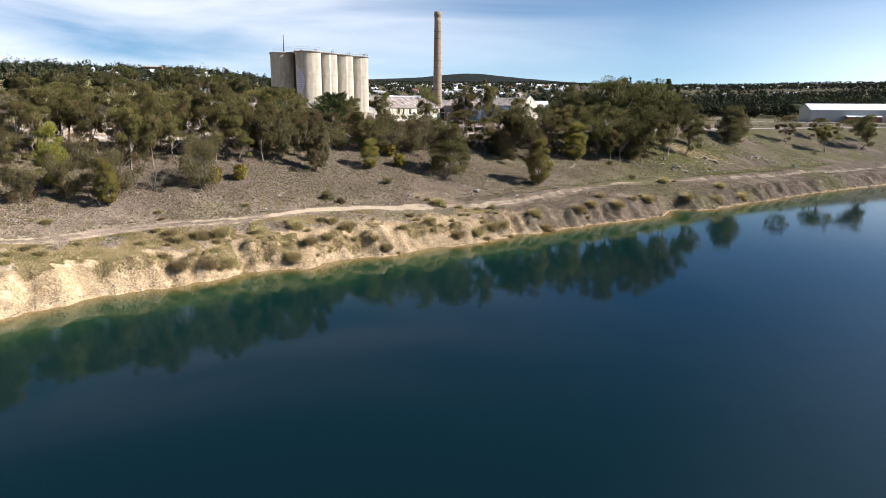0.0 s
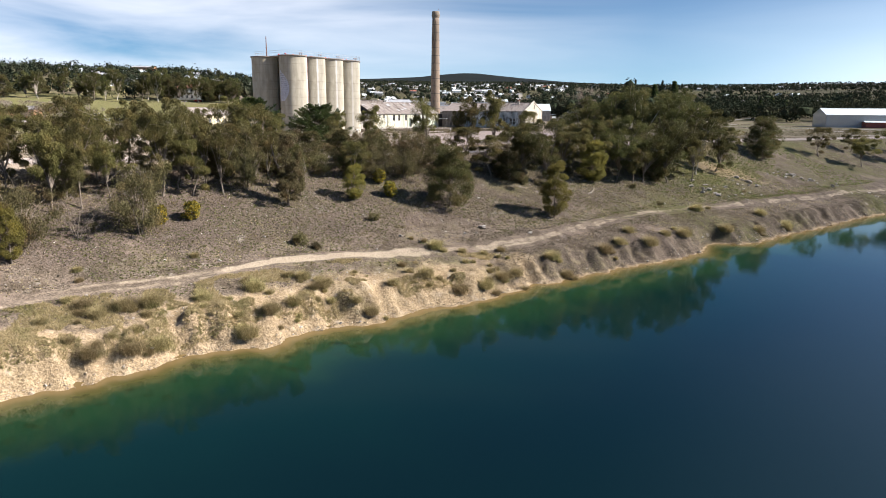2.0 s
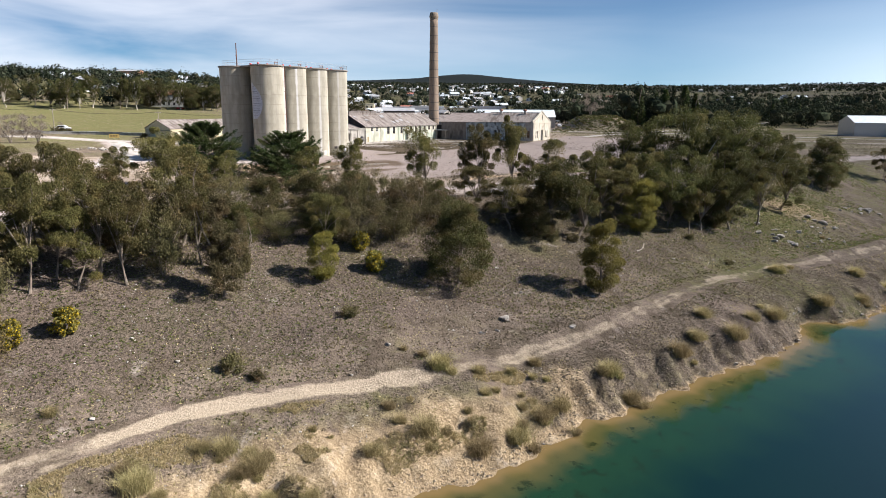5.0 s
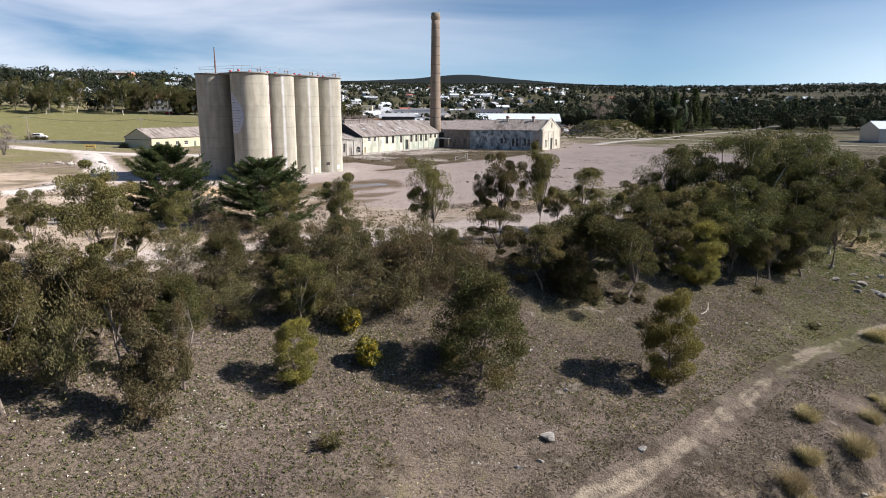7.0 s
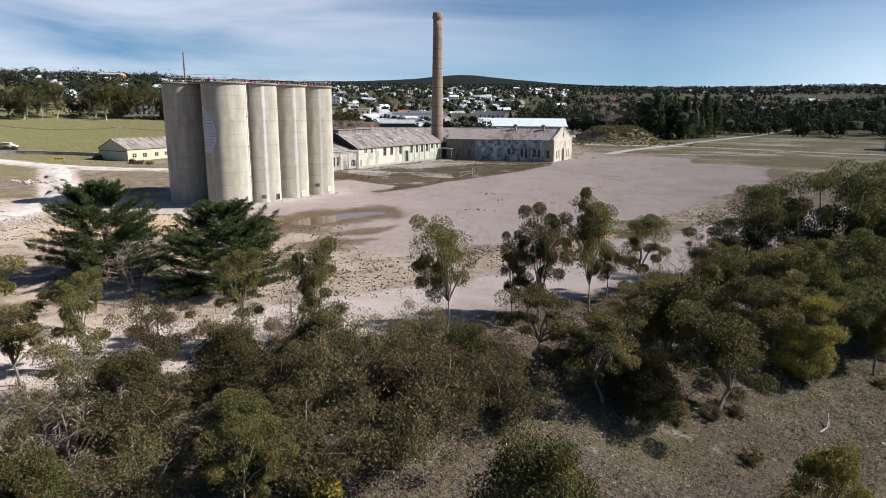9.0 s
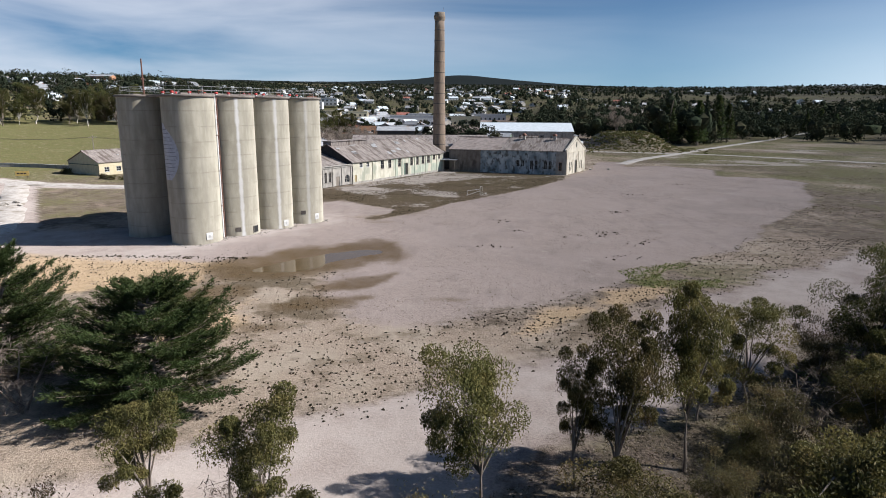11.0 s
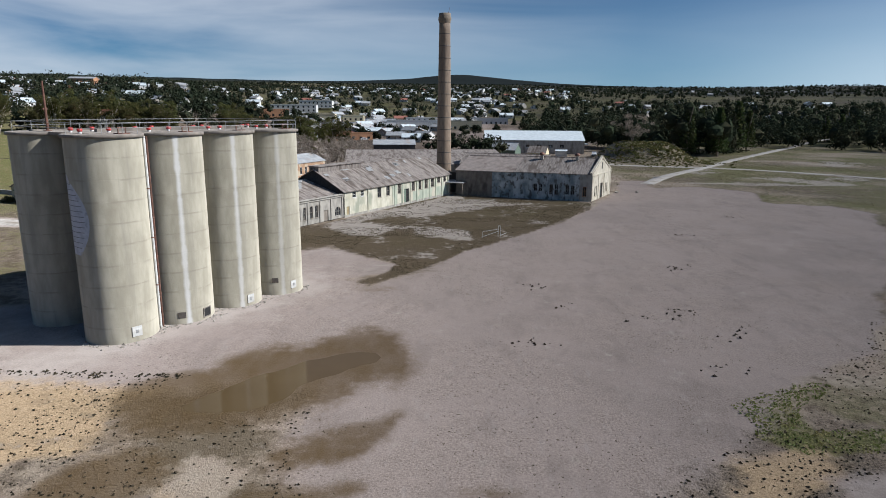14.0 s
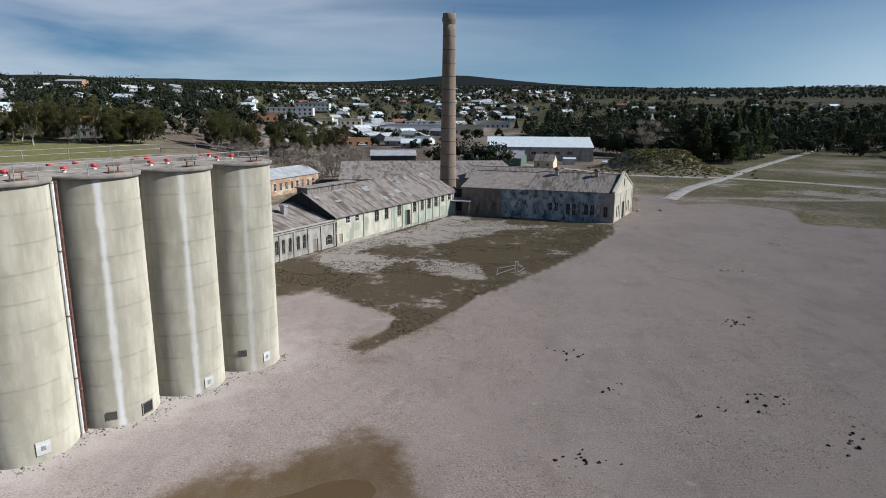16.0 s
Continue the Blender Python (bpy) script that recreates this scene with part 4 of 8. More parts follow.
def lake_material():
    m, nt, b = shader("clear_lake_water")
    at = nt.nodes.new("ShaderNodeAttribute")
    at.attribute_name = "deep"
    wob = calc(nt, "MULTIPLY", calc(nt, "SUBTRACT", grain(nt, 0.35, 5.0), 0.5), 3.0)
    d = calc(nt, "ADD", at.outputs["Fac"], calc(nt, "MULTIPLY", wob, span(nt, at.outputs["Fac"], 0.0, 3.0)))
    col = blend(nt, span(nt, d, 0.1, 1.5), (0.135, 0.094, 0.04), (0.062, 0.058, 0.02))
    col = blend(nt, span(nt, d, 1.2, 3.8), col, (0.0085, 0.03, 0.0135))
    col = blend(nt, span(nt, d, 3.8, 11.0), col, (0.0016, 0.0125, 0.0115))
    col = blend(nt, span(nt, d, 8.0, 26.0), col, (0.0012, 0.0074, 0.0094))
    weed = calc(nt, "MULTIPLY", span(nt, grain(nt, 0.75, 6.0, rough=0.7), 0.54, 0.64), calc(nt, "MULTIPLY", span(nt, d, 1.0, 2.2), calc(nt, "SUBTRACT", 1.0, span(nt, d, 4.5, 8.0))))
    col = blend(nt, calc(nt, "MULTIPLY", weed, 0.75), col, (0.008, 0.016, 0.006))
    nt.links.new(col, b.inputs["Base Color"])
    b.inputs["IOR"].default_value = 1.33
    b.inputs["Roughness"].default_value = 0.055
    h = calc(nt, "ADD", grain(nt, 0.8, 3.0, stretch=(1, 0.6, 1)), calc(nt, "MULTIPLY", grain(nt, 4.0, 2.0), 0.15))
    relief(nt, b, h, 0.04, 0.15)
    return m


build_lake()


PALE_GRAVEL = surface("pale_gravel_track", (0.27, 0.245, 0.22), (0.42, 0.39, 0.355), 1.2, (0.2, 0.17, 0.135), 0.3, (0.52, 0.68), rough=0.95)


def gravel_road(pts, width, label):
    """A worn gravel track laid along the ground, ragged at its edges."""
    p = [np.array(q, float) for q in pts]
    for k in range(3):
        p = [p[0]] + [q for a, b in zip(p, p[1:]) for q in (0.75 * a + 0.25 * b, 0.25 * a + 0.75 * b)] + [p[-1]]
    line = [p[0]]
    for a, b in zip(p, p[1:]):
        n = max(1, int(np.hypot(*(b - a)) / 2.0))
        line += [a + (b - a) * (i + 1) / n for i in range(n)]
    line = np.array(line)
    way = np.gradient(line, axis=0)
    side = np.stack([-way[:, 1], way[:, 0]], 1) / np.hypot(way[:, 0], way[:, 1])[:, None]
    rows = []
    for f, dz in ((-1.25, -0.3), (-1.0, 0.07), (0.0, 0.12), (1.0, 0.07), (1.25, -0.3)):
        ragged = 1 + 0.35 * fbm(line[:, 0] + 40 * f, line[:, 1], 5.0, 3, 81)
        xy = line + side * (f * width / 2 * ragged)[:, None]
        rows.append(np.column_stack([xy, land(xy[:, 0], xy[:, 1]) + dz]))
    m = len(line)
    faces = [(r * m + i, r * m + i + 1, (r + 1) * m + i + 1, (r + 1) * m + i) for r in range(4) for i in range(m - 1)]
    ob = mesh_ob("road", np.concatenate(rows).tolist(), [f[::-1] for f in faces], PALE_GRAVEL, smooth=True)
    return tagged(ob, label, "road", kind="structure")


gravel_road(ROADS[0], 4.6, "pale gravel track across the weedy field")
gravel_road(ROADS[1], 4.2, "pale gravel track running to the far trees")
gravel_road(ROADS[2], 5.4, "pale works road beside the park")
gravel_road(ROADS[3], 4.6, "pale works road round the silos")


def build_puddle():
    bm = bmesh.new()
    vs = [bm.verts.new(p) for p in ((-32, 166, -0.018), (-8, 166, -0.018), (-8, 189, -0.018), (-32, 189, -0.018))]
    bm.faces.new(vs)
    m, nt, b = shader("muddy_rain_water")
    nt.links.new(blend(nt, grain(nt, 0.3), (0.075, 0.05, 0.024), (0.098, 0.067, 0.034)), b.inputs["Base Color"])
    b.inputs["Roughness"].default_value, b.inputs["IOR"].default_value = 0.08, 1.33
    ob = part("puddle", bm, m, None)
    tagged(ob, "shallow brown rain puddle on the gravel yard", "water", kind="structure")


build_puddle()


# ---- silos ----
SILO_R, SILO_H = 3.41, 20.5
SILO_0, SILO_STEP, SILO_BACK = Vector((-38.33, 185.59)), Vector((3.82, 5.72)), Vector((-8.5, 5.4))


def shell_patch(bm, r, a0, a1, z0, z1, edge=None, n=14, k=16):
    """A thin patch on a round wall; edge(z) may pull its far side in."""
    rows = []
    for j in range(k + 1):
        z = z0 + (z1 - z0) * j / k
        hi = a1 if edge is None else edge(j / k)
        rows.append([bm.verts.new((r * math.cos(radians(a0 + (hi - a0) * i / n)), r * math.sin(radians(a0 + (hi - a0) * i / n)), z)) for i in range(n + 1)])
    for j in range(k):
        for i in range(n):
            bm.faces.new((rows[j][i], rows[j][i + 1], rows[j + 1][i + 1], rows[j + 1][i]))
    return bm


def silo(x, y, material, label):
    s = thing("silo", label, "silo", pose(x, y, 0), "cement silos")
    bm = bmesh.new()
    prof = [(SILO_R + 0.05, -0.4), (SILO_R + 0.05, 0.2), (SILO_R + 0.04, 0.26), (SILO_R, 0.3), (SILO_R, 0.36)]
    z = 2.05
    while z < SILO_H - 0.5:
        prof += [(SILO_R, z - 0.1), (SILO_R, z - 0.05), (SILO_R - 0.005, z - 0.02), (SILO_R - 0.005, z + 0.01), (SILO_R, z + 0.04), (SILO_R, z + 0.09)]
        z += 2.05
    prof += [(SILO_R, SILO_H - 0.4), (SILO_R, SILO_H)]
    lathe(bm, prof, 72)
    part("barrel", bm, material, s)
    bm = bmesh.new()
    lathe(bm, [(SILO_R + 0.01, SILO_H - 0.3), (SILO_R + 0.22, SILO_H - 0.28), (SILO_R + 0.24, SILO_H - 0.02), (SILO_R + 0.1, SILO_H + 0.03)], 64)
    part("cap", bm, ROOF_SLAB, s, "dusty overhanging concrete cap")
    return s


def hatch(s, at, z0, w, h, name, material, proud, label=""):
    """A panel or frame on the barrel at that bearing."""
    m = pose(0, 0, 0, 0, 0, at) @ pose(SILO_R - 0.06, 0, 0)
    bm = boxes((0, -w / 2, z0, 0.06 + proud, w / 2, z0 + h))
    bm.transform(m)
    o = part(name, bm, material, s, label)
    return o


def build_silos():
    mats = [silo_concrete("silo_concrete_plain", 0.0, 0), silo_concrete("silo_concrete_white_run", 0.6, -56), silo_concrete("silo_concrete_thin_run", 0.48, -53),
            silo_concrete("silo_concrete_faint_run", 0.3, -60)]
    labels = ["tall round concrete silo with a part-painted wall", "tall round concrete silo with a white run-off streak", "tall round concrete silo with a narrow white streak",
              "tall round stained concrete silo at the row's end"]
    front = []
    for row in range(2):
        for k in range(4):
            p = SILO_0 + SILO_STEP * k + SILO_BACK * row
            s = silo(p.x, p.y, mats[0] if row else mats[k], "tall round plain grey concrete silo in the rear row" if row else labels[k])
            if not row:
                front.append(s)
    a = front[0]
    bm = shell_patch(bmesh.new(), SILO_R + 0.006, -152, -95, 9.2, 16.8, lambda f: -148 + 52 * max(0.05, math.sin(math.pi * min(1.0, 0.12 + f * 0.9))) ** 0.6)
    patch = part("painted_patch", bm, PATCH, a, "pale blue-grey part-painted mural area")
    for k in range(13):
        z = 9.9 + k * 0.5
        wide = 44 * math.sin(math.pi * min(1.0, 0.12 + (z - 9.2) / 7.6 * 0.9)) ** 0.6
        if wide > 6:
            part("painted_line", shell_patch(bmesh.new(), SILO_R + 0.011, -148, -148 + wide, z, z + 0.06, n=8, k=1), PATCH_LINE, patch)
    for s, rows in zip(front, ([(-42, 0.9, 0.95, 1.0, "notice_panel", WHITE_PAINT, 0.04)],
                               [(-20, 0.75, 0.95, 0.9, "open_hatch", DARK, 0.012), (-68, 1.1, 0.75, 0.65, "vent_grille", BAND, 0.03)],
                               [(-35, 0.75, 0.9, 0.95, "notice_panel", WHITE_PAINT, 0.04)],
                               [(-36, 0.9, 0.8, 0.95, "notice_panel", WHITE_PAINT, 0.04), (-76, 1.9, 0.75, 0.6, "vent_grille", BAND, 0.03)])):
        for at, z0, w, h, name, mat, proud in rows:
            o = hatch(s, at, z0, w, h, name, mat, proud)
            if name == "notice_panel":
                hatch(o, at, z0 + 0.3, 0.3, 0.35, "notice", GREY_STEEL, proud + 0.012, "small grey unreadable notice")
            if name == "open_hatch":
                m = pose(0, 0, 0, 0, 0, at) @ pose(SILO_R - 0.06, 0, 0)
                e = 0.08
                bm = boxes((0, -w / 2 - e, z0 - e, 0.11, -w / 2, z0 + h + e), (0, w / 2, z0 - e, 0.11, w / 2 + e, z0 + h + e), (0, -w / 2, z0 - e, 0.11, w / 2, z0), (0, -w / 2, z0 + h, 0.11, w / 2, z0 + h + e))
                bm.transform(m)
                part("hatch_frame", bm, ROOF_SLAB, o)
    # the groove between the first two silos holds a pale strip and a rusty pipe
    mid = SILO_0 + SILO_STEP * 0.5
    out = Vector((SILO_STEP.y, -SILO_STEP.x)).normalized()
    q = mid + out * 1.62
    pipe = thing("drain_pipe", "rusty steel drain pipe between two concrete silos", "pipe", pose(q.x, q.y, 0))
    bm = bmesh.new()
    tube(bm, (0, 0, 0.3), (0, 0, SILO_H - 0.3), 0.12, 0.12, 8)
    run = part("pipe_run", bm, STEEL, pipe)
    tube_b = bmesh.new()
    tube(tube_b, (0, 0, 0.35), (out.x * 0.7, out.y * 0.7, 0.12), 0.08, 0.08, 8)
    part("outlet", tube_b, WHITE_PAINT, pipe)
    q = mid + out * 1.7 - SILO_STEP.normalized() * 0.3
    down = thing("flashing_strip", "white painted downpipe against the concrete silo", "pipe", pose(q.x, q.y, 0))
    bm = bmesh.new()
    tube(bm, (0, 0, 0.2), (0, 0, SILO_H - 0.3), 0.13, 0.13, 8)
    part("pipe_run", bm, WHITE_PAINT, down)
    for z in (5, 10, 15):
        bm = bmesh.new()
        lathe(bm, [(0.16, z), (0.16, z + 0.12)], 10)
        part("pipe_clamp", bm, STEEL, down)
    for z in (4, 8, 12, 16):
        bm = bmesh.new()
        lathe(bm, [(0.16, z), (0.16, z + 0.1)], 10)
        part("pipe_clamp", bm, STEEL, run)
    for k in range(3):
        m = SILO_0 + SILO_STEP * (k + 0.5) + out * 0.25
        fill = thing("silo_joint", "pale concrete infill strip between two silos", "pillar", along(m.x, m.y, SILO_STEP.x, SILO_STEP.y), "silo joints")
        part("strip", boxes((-0.55, -0.35, -0.3, 0.55, 0.35, SILO_H - 0.35)), mats[0], fill)
    build_silo_roof(out)


def build_silo_roof(out):
    ang = math.degrees(math.atan2(SILO_STEP.y, SILO_STEP.x))
    base = pose(SILO_0.x, SILO_0.y, SILO_H, 0, 0, ang)
    deck = thing("silo_roof_deck", "dusty flat concrete deck across the silo tops", "roof deck", base)
    L, Dp = 3 * SILO_STEP.length, SILO_BACK.length
    part("slab", boxes((-1.6, -0.6, -0.26, L + 1.6, Dp + 0.6, 0.06)), ROOF_SLAB, deck)
    part("kerb", boxes((-1.6, Dp + 0.3, 0.06, L + 1.6, Dp + 0.6, 0.2)), ROOF_SLAB, deck)
    part("duct", boxes((1.2, 3.0, 0.06, L - 1, 3.5, 0.38)), ROOF_SLAB, deck, "low pale concrete duct")
    # rails round the edge
    rail = thing("guard_rail", "grey pipe guard rail round the silo tops", "railing", base)
    pts = []
    for k in range(4):
        for a in (-150, -120, -90, -60, -30):
            if (k == 0 or a > -140) and (k == 3 or a < -40):
                pts.append((k * SILO_STEP.length + (SILO_R + 0.05) * math.cos(radians(a)), (SILO_R + 0.05) * math.sin(radians(a))))
    pts += [(L + SILO_R, 0), (L + SILO_R, Dp), (L + 1.5, Dp + SILO_R)] + [(L * f, Dp + SILO_R) for f in (0.8, 0.6, 0.4, 0.2, 0)] + [(-SILO_R, Dp), (-SILO_R, 0)]
    for p in pts:
        bm = bmesh.new()
        tube(bm, (*p, 0), (*p, 1.1), 0.028, 0.028, 5)
        part("post", bm, GREY_STEEL, rail)
    for z in (0.6, 1.08):
        for p, q in zip(pts, pts[1:] + pts[:1]):
            bm = bmesh.new()
            tube(bm, (*p, z), (*q, z), 0.022, 0.022, 4)
            part("rail", bm, GREY_STEEL, rail)
    first = None
    for k in range(4):
        for dx, dy in ((-1.5, 0.6), (1.2, 1.4), (-0.6, 4.2), (1.6, 5.2)):
            m = base @ pose(k * SILO_STEP.length + dx + 0.3 * math.sin(k * 5 + dx), dy, 0.04)
            if first is None:
                first = thing("roof_vent", "stubby white vent pipe with a red cap on the silo roof", "vent", m, "red-capped vents")
                bm = bmesh.new()
                lathe(bm, [(0.16, 0.0), (0.16, 0.26)], 14)
                part("vent_pipe", bm, WHITE_PAINT, first)
                bm = bmesh.new()
                lathe(bm, [(0.21, 0.2), (0.24, 0.24), (0.24, 0.42), (0.2, 0.47)], 14)
                part("vent_cap", bm, RED_CAP, first)
            else:
                copy_thing(first, m)
    bench = None
    for k in range(4):
        m = base @ pose(k * SILO_STEP.length + 0.6, -2.3, 0.03)
        if bench is None:
            bench = thing("inspection_frame", "small rusty steel frame over a roof manhole", "frame", m, "roof frames")
            part("cover", boxes((-0.6, -0.4, 0.0, 0.6, 0.4, 0.08)), STEEL, bench)
            part("top_bar", boxes((-0.5, -0.12, 0.5, 0.5, 0.12, 0.62)), STEEL, bench)
            for sx in (-0.4, 0.35):
                part("leg", boxes((sx, -0.05, 0.08, sx + 0.07, 0.05, 0.5)), STEEL, bench)
        else:
            copy_thing(bench, m)
    mast = thing("lightning_mast", "thin dark steel mast standing on the silo roof", "mast", base @ pose(-0.6, Dp - 1.2, 0))
    bm = bmesh.new()
    tube(bm, (0, 0, 0), (0, 0, 5.0), 0.15, 0.09, 8)
    part("pole", bm, STEEL, mast)
    part("bracket", boxes((-0.25, -0.05, 2.2, 0.25, 0.05, 2.35)), STEEL, mast)
    part("foot", boxes((-0.3, -0.3, 0, 0.3, 0.3, 0.12)), STEEL, mast)


build_silos()


# ---- chimney ----
def build_chimney():
    x, y, top = -3.2, 306.9, 48.6
    c = thing("chimney_stack", "tall tapered tan brick chimney with iron bands", "chimney", pose(x, y, 0))
    bm = bmesh.new()
    prof = [(2.2, -0.5)] + [(2.2 - 0.72 * z / top, z) for z in np.linspace(0.5, top - 2.6, 24)]
    lathe(bm, prof, 40)
    part("shaft", bm, BRICK_PALE, c)
    bm = bmesh.new()
    r = 1.5
    lathe(bm, [(r, top - 2.62), (r + 0.12, top - 2.4), (r + 0.12, top - 2.1), (r + 0.28, top - 1.8), (r + 0.28, top - 1.1), (r + 0.12, top - 0.8), (r + 0.1, top), (r - 0.25, top), (r - 0.3, top - 1.5)], 40)
    part("corbelled_head", bm, surface("sooty_brick", (0.2, 0.16, 0.12), (0.32, 0.25, 0.18), 1.6), c, "sooty corbelled brick head")
    for k in range(13):
        z = 4.5 + 3.22 * k
        rr = 2.2 - 0.72 * z / top
        bm = bmesh.new()
        lathe(bm, [(rr - 0.02, z), (rr + 0.05, z + 0.01), (rr + 0.05, z + 0.16), (rr - 0.02, z + 0.17)], 40)
        part("iron_band", bm, BAND, c)
    bm = bmesh.new()
    tube(bm, (0.9, 0, top - 0.2), (1.3, 0, top + 1.5), 0.04, 0.03, 5)
    part("lightning_rod", bm, STEEL, c)


build_chimney()


# ---- works buildings ----
def gable_roof(parent, m, length, depth, eave, ridge, material, over=0.35, ridge_at=0.5, thick=0.14, seams=True, skew=0.0):
    """Two sloping slabs over a plan length x depth; the ridge runs along x. skew: shift of the far side along x."""
    ry = depth * ridge_at
    for name, y0, y1, z0, z1 in (("roof_slope", -over, ry, eave - over * (ridge - eave) / ry, ridge), ("roof_slope", depth + over, ry, eave - over * (ridge - eave) / (depth - ry), ridge)):
        bm = bmesh.new()
        sx = [skew * y0 / depth, skew * y1 / depth]
        v = [bm.verts.new(p) for p in ((-over + sx[0], y0, z0), (length + over + sx[0], y0, z0), (length + over + sx[1], y1, z1), (-over + sx[1], y1, z1))]
        w = [bm.verts.new(p.co + Vector((0, 0, thick))) for p in v]
        for f in ((v[3], v[2], v[1], v[0]), tuple(w), (v[0], v[1], w[1], w[0]), (v[1], v[2], w[2], w[1]), (v[2], v[3], w[3], w[2]), (v[3], v[0], w[0], w[3])):
            bm.faces.new(f)
        bm.normal_update()
        bmesh.ops.recalc_face_normals(bm, faces=bm.faces)
        if m is not None:
            bm.transform(m)
        slope = part(name, bm, material, parent)
    bm = bmesh.new()
    tube(bm, (-over + skew * ridge_at, ry, ridge + thick), (length + over + skew * ridge_at, ry, ridge + thick), 0.16, 0.16, 6)
    if m is not None:
        bm.transform(m)
    part("ridge_cap", bm, material, parent)


def gable_wall(parent, x, depth, eave, ridge, material, thick=0.3, m=None, rise_by=0.0, skew=0.0, name="gable_wall"):
    bm = bmesh.new()
    out = [(0, 0), (depth, 0), (depth, eave + rise_by), (depth / 2, ridge + rise_by), (0, eave + rise_by)]
    a = [bm.verts.new((x + skew * y / depth, y, z)) for y, z in out]
    b = [bm.verts.new((x + thick + skew * y / depth, y, z)) for y, z in out]
    bm.faces.new(a[::-1])
    bm.faces.new(b)
    for i in range(5):
        j = (i + 1) % 5
        bm.faces.new((a[i], a[j], b[j], b[i]))
    bmesh.ops.recalc_face_normals(bm, faces=bm.faces)
    if m is not None:
        bm.transform(m)
    return part(name, bm, material, parent)


def build_workshop():
    w = thing("workshop", "long low rendered workshop with broken windows and mossy roof", "building", along(-25.5, 258.5, 0.52, 0.854, 0.1))
    L, D, eave, ridge = 45.6, 16.2, 5.6, 9.8
    wins = [(3.0, 4.3, 3.9, 5.2), (5.9, 7.1, 3.9, 5.2), (12.2, 13.7, 2.9, 5.2), (15.7, 17.1, 2.9, 5.2), (20.4, 21.8, 2.9, 5.2), (26.6, 28.0, 2.9, 5.2), (29.8, 31.1, 2.9, 5.2),
            (32.7, 34.2, 2.9, 5.2), (35.8, 37.3, 3.0, 5.2), (39.0, 40.5, 3.8, 5.2), (42.2, 43.6, 3.8, 5.2)]
    door = (23.2, 25.4, 0.0, 3.7)
    small = (0.9, 1.9, 0.0, 2.2)
    part("front_wall", wall_bm(L, eave, 0.4, wins + [door, small]), RENDERED, w)
    for i, (x0, x1, z0, z1) in enumerate(wins):
        fit_window(w, x0, x1, z0, z1, frame_mat=WHITE_PAINT if i < 2 else TIMBER, bars=3 if i > 3 else 2)
    d = part("door", boxes((door[0], 0.2, 0.0, 24.3, 0.28, 3.7)), GREEN_PAINT, w, "tall faded grey-green door")
    part("door_gap", boxes((24.3, 0.32, 0.0, 25.4, 0.36, 3.7)), DARK, d)
    part("side_door", boxes((0.9, 0.15, 0.0, 1.9, 0.22, 2.2)), OCHRE_PAINT, w, "small faded ochre door")
    for x in (8.6, 19.2, 22.4, 26.0, 28.9, 31.9, 35.0, 38.2, 41.4, 44.5):
        part("pilaster", boxes((x - 0.2, -0.16, 0, x + 0.2, 0.0, eave - 0.25)), RENDERED if x < 15 else GREEN_WASH, w)
    for x0, x1, z0, z1 in ((18.2, 20.2, 0.5, 5.3), (22.0, 23.1, 0.5, 5.3), (25.5, 45.5, 0.5, 2.8)):
        part("lime_washed_bay", boxes((x0, -0.05, z0, x1, -0.003, z1)), GREEN_WASH, w, "pale green lime-washed bay")
    part("plinth", boxes((0.0, -0.1, -0.3, L, 0.0, 0.45)), GREY_RENDER, w)
    part("cornice", boxes((0.0, -0.14, eave - 0.22, L, -0.003, eave - 0.02)), RENDERED, w)
    part("back_wall", boxes((0, D - 0.4, 0, L, D, eave)), GREY_RENDER, w)
    # near-black colour puts the shade of this sunless gable into its surface
    gable_wall(w, -0.01, D, eave, ridge, DARK_BOARDS, 0.35, rise_by=-0.05)
    gable_wall(w, L - 0.35, D, eave, ridge, GREY_RENDER, 0.35, rise_by=-0.05)
    gable_roof(w, None, L, D, eave, ridge, FIBRE, 0.45)
    bm = boxes((0, D / 2 - 1.3, ridge - 0.5, 15, D / 2 + 1.3, ridge + 0.65))
    r = part("ridge_ventilator", bm, FIBRE, w, "long raised ridge ventilator")
    part("ventilator_roof", boxes((-0.2, D / 2 - 1.6, ridge + 0.65, 15.2, D / 2 + 1.6, ridge + 0.8)), FIBRE, r)
    rng = random.Random(5)
    for k in range(60):
        x, t = rng.uniform(0.5, L - 1), rng.uniform(0.05, 0.95)
        y, z = D / 2 * t, eave + (ridge - eave) * t
        m = pose(x, y, z + 0.17, math.degrees(math.atan2(ridge - eave, D / 2)), 0, 0)
        bm = boxes((0, 0, 0, rng.uniform(0.8, 2.4), rng.uniform(0.5, 1.3), 0.03))
        bm.transform(m)
        part("roof_sheet", bm, FIBRE if k % 3 else GREY_STEEL, w)


